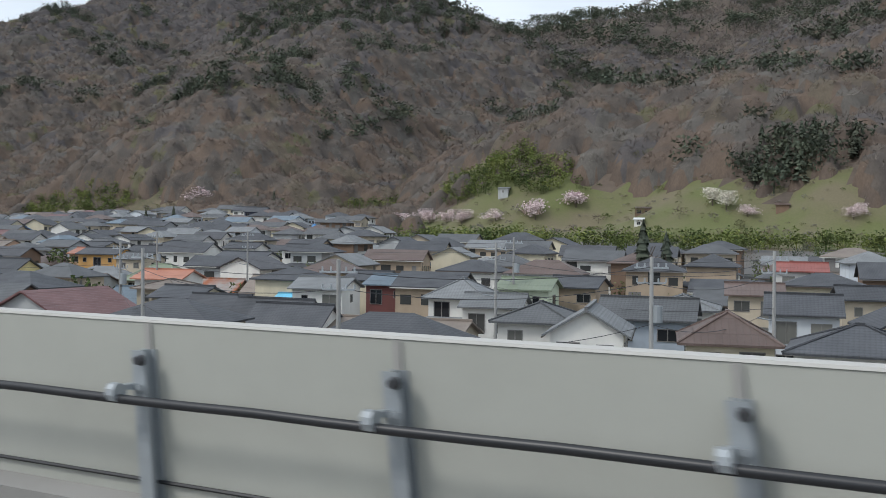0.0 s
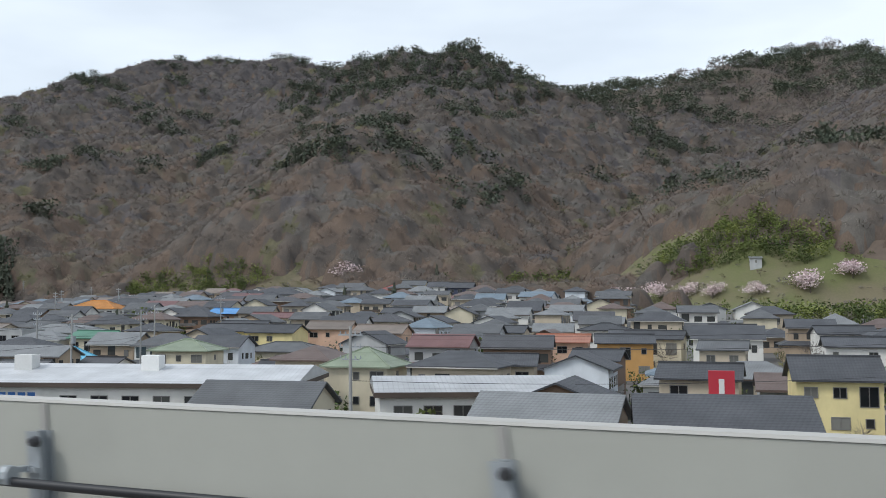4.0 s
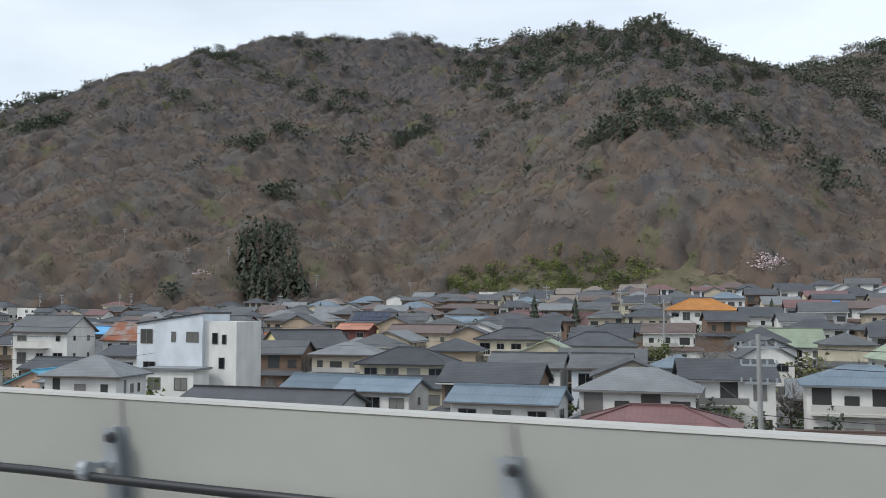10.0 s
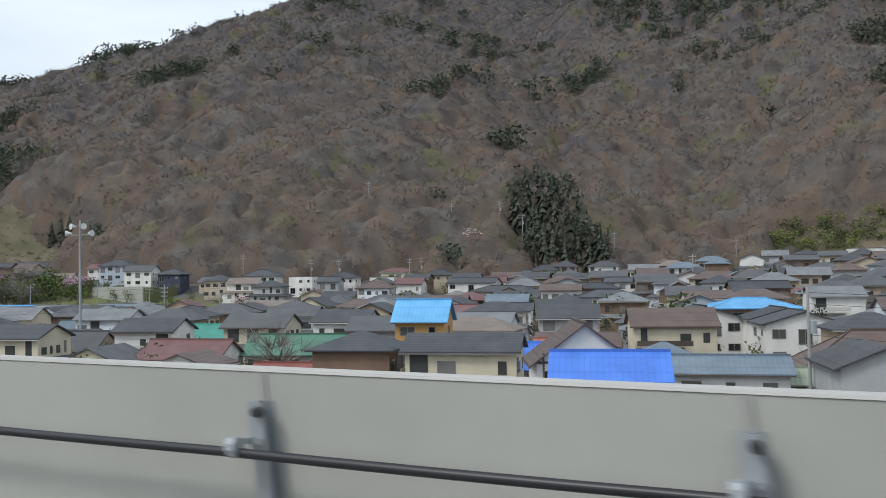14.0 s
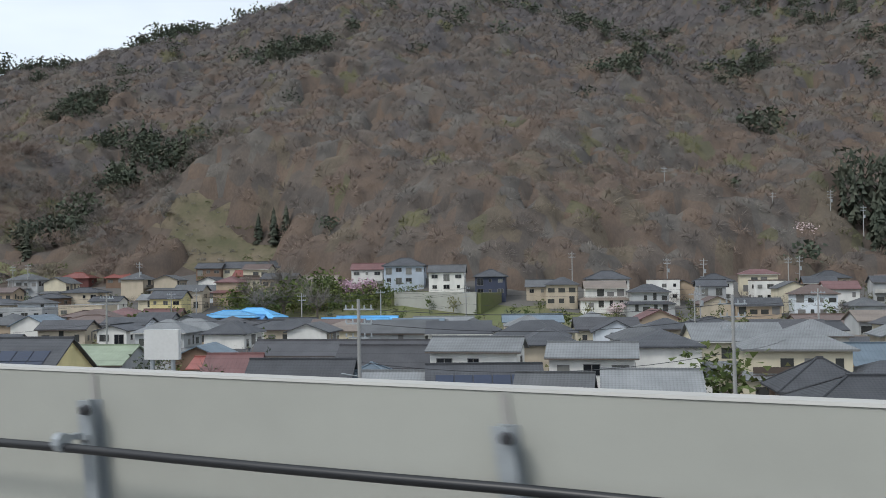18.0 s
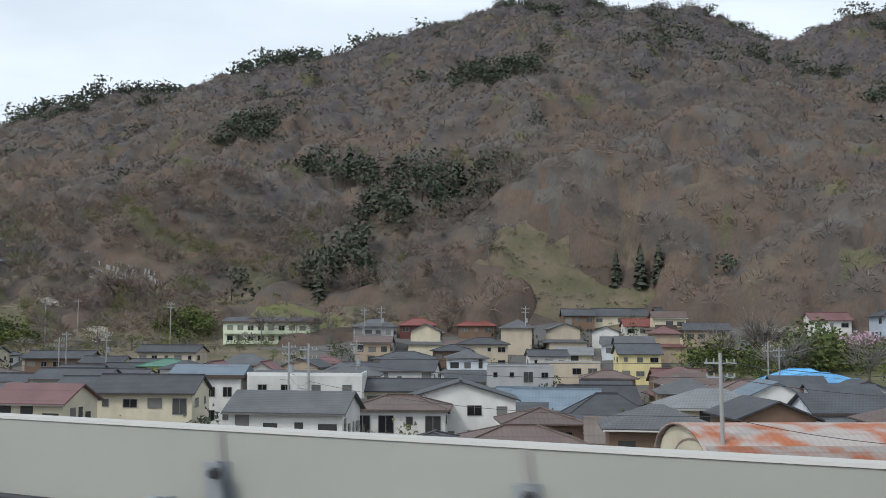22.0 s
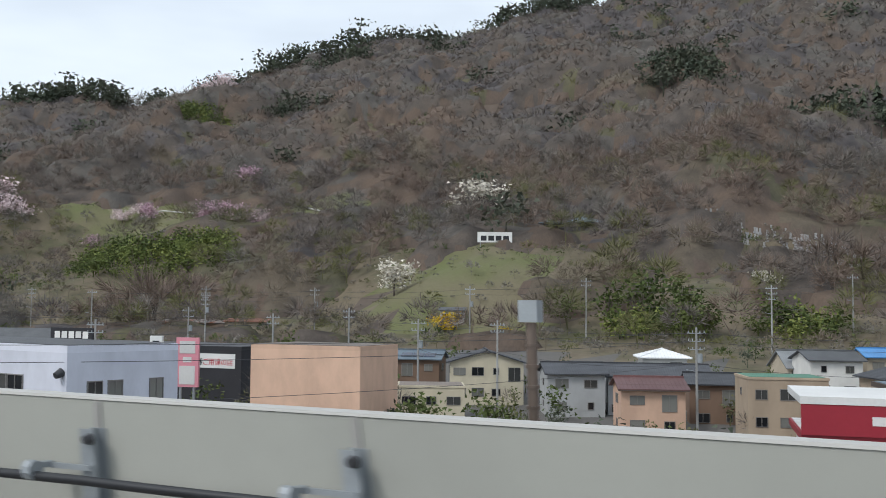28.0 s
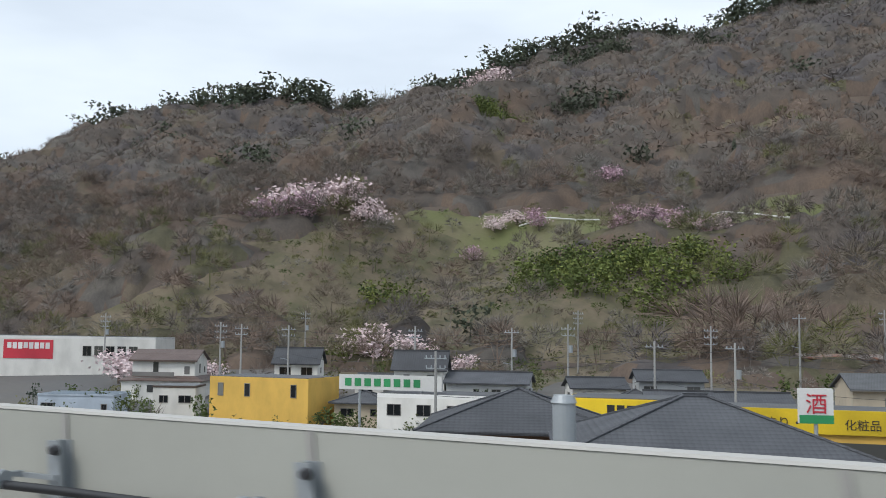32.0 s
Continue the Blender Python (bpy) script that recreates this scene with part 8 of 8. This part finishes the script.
def tree(kind, x, y, h, wide=1.0):
    """A tree of its own: stem with limbs, and a crown of twigs, leaves or blossom."""
    table = {"garden": (LEAFY, F_BAMBOO[1], "rounded dark green garden tree", 1.15), "bare": (BARE, F_BARE[4], "leafless grey-brown garden tree with fine twigs", 1.2), "cone": (CONE, F_PINE[1], "tall dark green conifer", 1.0),
             "cherry": (None, F_BLOSSOM[0], "cherry tree in pale pink blossom", 1.4), "pink": (None, F_BLOSSOM[1], "small tree in deep pink blossom", 1.3), "white": (None, F_BLOSSOM[2], "magnolia in full white blossom", 1.25),
             "gold": (None, F_BLOSSOM[3], "forsythia bush in bright yellow flower", 1.3), "autumn": (LEAFY, F_BARE[5], "tree with yellow-brown spring leaves", 1.2), "rust": (BARE, F_BARE[3], "wide leafless reddish-brown tree", 1.5),
             "pine": (PINES, F_PINE[0], "tall pine with an open crown", 1.1)}
    shapes, mat, label, q = table[kind]
    g = random.Random(int(x * 17 + y * 3))
    k = g.randrange(3)
    if (kind, k) not in SINGLE:
        seed = 300 + k * 7 + len(kind)
        if kind == "bare" or kind == "rust":
            v, t = twiggy(seed)
        elif kind == "cone":
            v, t = conifer(seed, 190, 0.19)
        elif kind in ("garden", "autumn"):
            v, t = leafy(seed, 260, 0.36, 0.22, 0.085)
        elif kind == "pine":
            v, t = leafy(seed, 240, 0.28, 0.45, 0.08)
        else:
            v, t = leafy(seed, 620, 0.38, 0.2, 0.08)
        crown = soup("crown", v, t, [mat])
        g2 = random.Random(seed)
        b = bm_tube((0, 0, -0.06), (0.01, 0, 0.45), 0.028, 0.016, 7)
        for _ in range(5):
            a = g2.uniform(0, math.tau)
            bm_tube((0, 0, g2.uniform(0.25, 0.42)), (0.22 * math.cos(a), 0.22 * math.sin(a), g2.uniform(0.5, 0.72)), 0.013, 0.005, 5, b)
        SINGLE[kind, k] = (crown, mesh_of("trunk", b, M_BARK))
    crown, stem = SINGLE[kind, k]
    e = thing("tree", pose(x, y, gz(x, y) - 0.1, 0, 0, g.uniform(0, 360)) @ Matrix.Diagonal((h * q * wide, h * q * wide, h, 1)), label, "tree")
    part("crown", crown, None, e)
    part("trunk", stem, None, e)
    return e


tree("cherry", -119.3, 99.5, 5)
tree("cherry", -109.6, 105.0, 5)
tree("garden", -130.0, 125.5, 6)
tree("garden", -194.3, 161.5, 6)
tree("garden", -115.3, 117.5, 6)
tree("bare", -120.6, 108.5, 4.5)
tree("bare", -114.7, 111.5, 4.5)
tree("garden", -133.1, 145.0, 5)
tree("garden", -195.9, 164.0, 6)
tree("cone", -341.7, 293.5, 9)
tree("cone", -379.6, 388.0, 9)
tree("cone", -367.6, 387.5, 12)
tree("garden", -199.8, 156.5, 6)
tree("garden", -255.9, 107.5, 5)
tree("garden", -294.5, 179.0, 5)
tree("autumn", -336.3, 116.5, 6.5)
tree("bare", -315.4, 124.5, 4.5)
tree("garden", -285.9, 95.0, 4.5)
tree("garden", -325.7, 195.0, 8)
tree("cone", -318.0, 179.0, 9)
tree("cone", -573.0, 336.0, 9)
tree("cone", -369.4, 233.5, 8)
tree("cone", -314.0, 285.5, 11)
tree("cone", -310.3, 298.5, 8)
tree("garden", -365.9, 150.0, 5)
tree("bare", -332.0, 95.0, 5)
tree("garden", -337.1, 87.5, 3.5)
tree("bare", -335.5, 122.0, 5)
tree("garden", -330.2, 109.0, 5)
tree("cone", -415.7, 202.0, 11)
tree("cone", -407.5, 207.0, 10)
tree("garden", -422.0, 188.0, 6)
tree("garden", -591.9, 197.5, 7)
tree("bare", -399.7, 102.0, 5)
tree("garden", -542.0, 171.0, 7)
tree("cone", -507.7, 237.0, 9)
tree("garden", -520.0, 157.0, 7)
tree("garden", -480.4, 64.0, 6)
tree("bare", -513.5, 119.0, 6)
tree("garden", -501.1, 135.0, 8)
tree("bare", -527.5, 72.5, 7)
tree("garden", -567.0, 90.0, 6)
tree("garden", -545.4, 60.5, 4)
tree("garden", -746.7, 196.0, 11)
tree("bare", -750.7, 191.5, 10)
tree("bare", -735.2, 194.0, 10)
tree("pink", -740.4, 217.5, 6)
tree("garden", -756.7, 154.5, 7)
tree("garden", -674.1, 200.5, 5)
tree("cherry", -633.1, 311.5, 6)
tree("garden", -610.2, 67.5, 7)
tree("bare", -748.9, 198.5, 9)
tree("garden", -744.0, 207.0, 9)
tree("cherry", -665.8, 219.5, 4)
tree("garden", -763.9, 176.0, 6)
tree("bare", -757.2, 211.0, 11)
tree("bare", -764.2, 206.5, 9)
tree("garden", -743.2, 208.5, 9)
tree("pink", -735.7, 218.0, 6)
tree("garden", -698.6, 119.5, 6)
tree("garden", -752.8, 187.0, 5)
tree("garden", -748.5, 214.0, 10)
tree("bare", -757.8, 213.5, 10)
tree("garden", -767.0, 203.0, 8)
tree("bare", -789.6, 70.0, 4)
tree("garden", -863.3, 70.5, 4)
tree("garden", -850.2, 64.0, 5)
tree("garden", -865.4, 69.5, 4)
tree("garden", -813.1, 74.5, 3.5)
tree("bare", -831.5, 83.0, 4)
tree("garden", -890.9, 111.0, 5)
tree("garden", -858.9, 70.0, 4)
tree("garden", -861.5, 68.5, 4)
tree("garden", -853.0, 73.5, 4)
tree("bare", -841.5, 115.0, 5)
tree("bare", -993.0, 84.0, 6)
tree("garden", -973.5, 77.5, 5)
tree("garden", -967.8, 84.5, 5)
tree("garden", -1107.2, 94.5, 3.2)
tree("garden", -1102.5, 93.0, 3.2)
tree("garden", -1099.6, 94.0, 3.2)
tree("garden", -1128.7, 98.0, 3.2)
tree("garden", -1123.8, 97.0, 3.2)
tree("garden", -1119.6, 97.0, 3.2)
tree("garden", -1115.2, 97.0, 3.2)
tree("garden", -1111.0, 96.0, 3.2)
tree("cherry", -1179.3, 124.5, 6)
tree("cherry", -1171.4, 132.0, 5)
tree("garden", -1170.5, 99.5, 4)
tree("garden", -1163.0, 98.0, 4)
tree("garden", -1156.8, 96.5, 4)
tree("cherry", -1136.9, 158.5, 4)
tree("garden", -1072.3, 83.0, 5)
tree("garden", -1081.9, 89.5, 3.5)
tree("bare", -994.2, 86.5, 6)
BLOOMS = {"cherry": [(-278, 371, 6), (-268, 371, 6), (-257, 370, 6.5), (-245, 366, 6), (-234, 361, 6), (-218, 361, 5), (-202, 364, 8), (-191, 375, 6), (-86, 359, 5), (-406, 376, 9), (-120, 362, 4), (-1226, 387, 13),
                     (-1232, 387, 9), (-1222, 245, 12), (-1232, 244, 13), (-1212, 243, 11), (-1241, 243, 9), (-1204, 243, 8), (-1159, 167, 9), (-1153, 168, 7), (-1172, 263, 5), (-1166, 265, 5), (-1106, 253, 6), (-1189, 130, 6)],
          "pink": [(-192, 376, 5), (-1150, 304, 8), (-1158, 261, 6), (-1131, 257, 6.5), (-1125, 256, 6), (-1118, 256, 6.5), (-1111, 254, 6), (-1136, 258, 5), (-1228, 235, 9), (-1219, 235, 8), (-1236, 236, 7), (-1174, 250, 5)],
          "white": [(-134, 367, 6), (-128, 364, 6), (-1037, 255, 11), (-1033, 193, 8), (-1093, 326, 5), (-954, 208, 5), (-920, 190, 5)],
          "gold": [(-1014, 178, 4.5), (-1000, 175, 2.5)],
          "rust": [(-1097, 186, 15), (-1090, 181, 14), (-1083, 182, 11), (-936, 222, 13), (-925, 220, 12), (-943, 221, 11)],
          "cone": [(-800, 257, 11), (-793, 256, 13), (-788, 256, 13), (-883, 232, 14), (-878, 230, 13), (-866, 240, 12), (-870, 243, 11), (-1113, 316, 11), (-1117, 318, 7), (-69, 184, 13), (-66, 186, 11), (-900, 246, 9)],
          "garden": [(-975, 185, 10), (-967, 184, 9), (-982, 186, 8), (-990, 184, 7), (-905, 206, 8), (-899, 206, 7), (-962, 178, 7), (-950, 188, 7)],
          "bare": [(-1150, 165, 6), (-1180, 168, 7)]}
for kind_ in BLOOMS:
    for x, y, h in BLOOMS[kind_]:
        tree(kind_, x, y, h)
# pines that stand out along the crest
g = random.Random(8)
line = CRESTS[0][0]
for k in range(64):
    x = -1000 - k * 6.6 - g.uniform(0, 4)
    y = float(np.interp(-x, [-q[0] for q in line], [q[1] for q in line])) + g.uniform(-5, 4)
    if math.sin(x * 0.05) + g.uniform(-0.7, 0.7) > -0.35:
        tree("pine" if g.random() < 0.7 else "bare", x, y, g.uniform(12, 17))

# ---- parked cars ----
def car(x, y, rot, colour, van=False):
    e = thing("car", pose(x, y, gz(x, y), 0, 0, rot), f"parked {colour} {'van' if van else 'car'} in a yard", "car", "parked cars")
    m = surface("car_paint_" + colour, {"white": (0.75, 0.75, 0.75), "silver": (0.45, 0.46, 0.48), "blue": (0.05, 0.12, 0.35), "dark": (0.04, 0.04, 0.05)}[colour], 0.25, 0.1, grain=2, stain=0.05, bump=0)
    L, W, H = (3.4, 1.48, 1.85) if van else (4.2, 1.7, 1.45)
    prof = [(-L / 2, 0.35), (L / 2, 0.35), (L / 2, 0.8), (L * 0.28, 0.95), (L * 0.14, H), (-L * 0.34, H), (-L / 2, 0.95)] if not van else [(-L / 2, 0.35), (L / 2, 0.35), (L / 2, 0.95), (L * 0.42, 1.05), (L * 0.3, H), (-L * 0.48, H), (-L / 2, 1.0)]
    n = len(prof)
    pts = [(px, s * W / 2, pz) for s in (-1, 1) for px, pz in prof]
    b = bm_poly(pts, [tuple(range(n)), tuple(range(2 * n - 1, n - 1, -1))] + [(k, k + n, (k + 1) % n + n, (k + 1) % n) for k in range(n)])
    bmesh.ops.recalc_face_normals(b, faces=b.faces)
    bmesh.ops.bevel(b, geom=b.edges[:], offset=0.06, segments=2)
    part("body", b, m, e)
    part("windscreen", bm_box(L * 0.15, L * 0.27, -W * 0.42, W * 0.42, 0.98, H - 0.15), window_glass(), e)
    for s in (-1, 1):
        part("side_window", bm_box(-L * 0.3, L * 0.1, s * W / 2 - 0.01, s * W / 2 + 0.012, 0.98, H - 0.15), window_glass(), e)
        for wxx in (-L * 0.32, L * 0.32):
            part("wheel", bm_tube((wxx, s * (W / 2 - 0.16), 0.31), (wxx, s * (W / 2 + 0.02), 0.31), 0.31, 0.31, 14), M_BLACK, e)


car(-349.7, 107.3, 60, "white", True)
car(-345, 100, 40, "white", True)
car(-352, 112, 30, "silver")
car(-795, 84, 30, "white")
car(-791, 86, 30, "silver")
car(-955, 70, 20, "dark")
car(-950, 71, 20, "white")
car(-944, 72, 20, "blue")
car(-938, 74, 20, "silver")
car(-965, 66, 20, "white")
car(-920, 76, 15, "white")
car(-517, 96, 20, "silver")
car(-650, 257, 20, "white")
car(-1040, 88, 20, "white")
car(-1030, 86, 20, "blue")
car(-880, 85, 25, "white")
car(-985, 70, 20, "silver")
car(-975, 68, 20, "white")
car(-612, 290, 20, "white")

# ---- the far houses of the town, past those that can be told apart ----
class Heap:
    """Faces of many far houses, gathered into one mesh."""
    def __init__(self):
        self.v, self.f, self.s, self.mats = [], [], [], []

    def slot(self, mat):
        if mat not in self.mats:
            self.mats.append(mat)
        return self.mats.index(mat)

    def add(self, bm, mat, m):
        k, base = self.slot(mat), len(self.v)
        bm.verts.index_update()
        self.v += [tuple(m @ q.co) for q in bm.verts]
        for fc in bm.faces:
            self.f.append([base + q.index for q in fc.verts])
            self.s.append(k)
        bm.free()


FILLED = []


def fill_town():
    g = random.Random(77)
    heap = Heap()
    walls = ["white"] * 7 + ["cream"] * 5 + ["beige"] * 5 + ["pale"] * 2 + ["grey"] * 4 + ["tan"] * 4 + ["brown"] * 4
    roofs = ["slate"] * 12 + ["grey"] * 9 + ["silver"] * 5 + ["dark"] * 2 + ["brown"] * 4 + ["steel"] * 2 + ["maroon", "fawn"]
    for row in range(0, 20):
        for col in range(0, 106):
            x = 110 - col * 12.4 + g.uniform(-2.5, 2.5) + (row % 2) * 6
            y = 62 + row * 14.0 + g.uniform(-2, 2)
            fy = float(np.interp(x, FOOT_X, FOOT_Y))
            if y > fy - 3 or x < -1190 or x < -935 and (y < 108 or y > 130 or g.random() < 0.45) or g.random() < 0.05 or y - on_line(max(min(x, 100), -1190))[0].y < 60:
                continue
            if x > -240 and y > 238 + 0.3 * max(0, -110 - x):
                continue
            if x < -850 and y > 150:
                continue
            if -775 < x < -560 and 186 < y < 224:
                continue
            if any((x - a) ** 2 + (y - b) ** 2 < (r + 4.6) ** 2 for a, b, r in TOWN):
                continue
            FILLED.append((x, y))
            two, w, d = g.random() < 0.7, g.uniform(7.5, 10.5), g.uniform(6.2, 7.6)
            m = pose(x, y, gz(x, y) - 0.1, 0, 0, 20 + g.choice((0, 0, 90)) + g.uniform(-6, 6))
            H, pitch = 0.3 + 2.75 * (2 if two else 1), g.uniform(0.36, 0.5)
            wm, rm = wall_mat(g.choice(walls)), roof_mat(g.choice(roofs))
            if g.random() < 0.5:
                pts = [(-w / 2, -d / 2, -1.5), (w / 2, -d / 2, -1.5), (w / 2, d / 2, -1.5), (-w / 2, d / 2, -1.5), (-w / 2, -d / 2, H), (w / 2, -d / 2, H), (w / 2, d / 2, H), (-w / 2, d / 2, H), (-w / 2, 0, H + pitch * d / 2), (w / 2, 0, H + pitch * d / 2)]
                heap.add(bm_poly(pts, [(0, 1, 5, 4), (1, 2, 6, 9, 5), (2, 3, 7, 6), (3, 0, 4, 8, 7)]), wm, m)
                heap.add(gable_roof(w, d, H, pitch, 0.45, 0.55), rm, m)
            else:
                heap.add(bm_box(-w / 2, w / 2, -d / 2, d / 2, -1.5, H), wm, m)
                heap.add(hip_roof(w, d, H, pitch, 0.6)[0], rm, m)
            if two and g.random() < 0.5:
                heap.add(bm_box(-w / 2 - 1.2, w / 2 + 1.2, -d / 2 - 1.4, d / 2 + 0.5, -1.5, 2.6), wm, m)
                heap.add(skirt_roof(w, d, w + 2.4, d + 2.8, 2.6, 0.36), rm, m)
            if two and g.random() < 0.4:
                b = bm_box(-w / 2 + 0.3, w * g.uniform(0.0, 0.4), -d / 2 - 1.0, -d / 2 - 0.01, 2.95, 3.1)
                bm_box(-w / 2 + 0.3, w * 0.2, -d / 2 - 1.0, -d / 2 - 0.94, 3.3, 3.95, b)
                heap.add(b, g.choice((M_RAILING, M_TRIM, M_FRAME)), m)
            heap.add(bm_box(-w / 2 - 0.5, w / 2 + 0.5, -d / 2 - 0.62, -d / 2 - 0.54, H - 0.32, H - 0.2), g.choice((M_TRIM, M_FRAME, M_RAILING)), m)
            for lv in range(2 if two else 1):
                off = 1.45 if lv == 0 and two else 0.05
                count = 4 if w > 9 else 3
                for k in range(count):
                    if g.random() < 0.12:
                        continue
                    u = (k + 0.5) / count * w - w / 2
                    ww, hh = g.choice((0.85, 0.85, 0.65, 0.4)), g.choice((1.2, 1.1, 1.8))
                    for face in (0, 1):
                        b = bm_box(u - ww, u + ww, -d / 2 - off, -d / 2 - off + 0.06, 0.9 + lv * 2.75, 0.9 + lv * 2.75 + hh)
                        if face:
                            b.free()
                            b = bm_box(w / 2 - 0.02, w / 2 + 0.05, u * 0.6 - ww * 0.6, u * 0.6 + ww * 0.6, 1.0 + lv * 2.75, 1.0 + lv * 2.75 + hh * 0.8)
                        heap.add(b, window_glass() if g.random() < 0.75 else M_FRAME, m)
    me = bpy.data.meshes.new("far_houses")
    me.from_pydata(heap.v, [], heap.f)
    for q in heap.mats:
        me.materials.append(q)
    me.polygons.foreach_set("material_index", np.array(heap.s, np.int32))
    me.update()
    tagged(new("far_houses", me), "close-packed far houses with grey, brown and blue roofs", "houses", kind="stuff")


fill_town()


# ---- hedges and small garden trees between the houses ----
def greenery():
    g = np.random.default_rng(91)
    px_, py_ = scatter(-1180, 110, 58, 320, 7.0, 92)
    keep = (py_ < np.interp(px_, FOOT_X, FOOT_Y) - 2) & (g.uniform(0, 1, len(px_)) > 0.35)
    px_, py_ = px_[keep], py_[keep]
    taken = np.array([(a, b, r * 0.86) for a, b, r in TOWN] + [(a, b, 4.6) for a, b in FILLED])
    free = np.array([bool((np.hypot(taken[:, 0] - a, taken[:, 1] - b) > taken[:, 2]).all()) and b - on_line(max(min(a, 100), -1190))[0].y > 50 for a, b in zip(px_, py_)])
    px_, py_ = px_[free], py_[free]
    slot = g.choice([0, 1, 1, 1, 2, 3], len(px_))
    leaf = slot < 3
    at = np.stack([px_, py_, ground(px_, py_)], 1)
    v1, t1, s1 = plant(LEAFY, at[leaf], g.uniform(2.0, 4.6, int(leaf.sum())), slot[leaf], 93, g.uniform(0.7, 1.2, int(leaf.sum())))
    v2, t2, s2 = plant(BARE, at[~leaf], g.uniform(3.0, 5.5, int((~leaf).sum())), slot[~leaf], 94)
    me = soup("garden_greenery", np.concatenate([v1, v2]), np.concatenate([t1, t2 + len(v1)]), [F_PINE[0], F_BAMBOO[1], F_BARE[5], F_BARE[0]], np.concatenate([s1, s2]))
    tagged(new("garden_greenery", me), "dark hedges and small garden trees between the houses", "hedges", kind="stuff")


greenery()
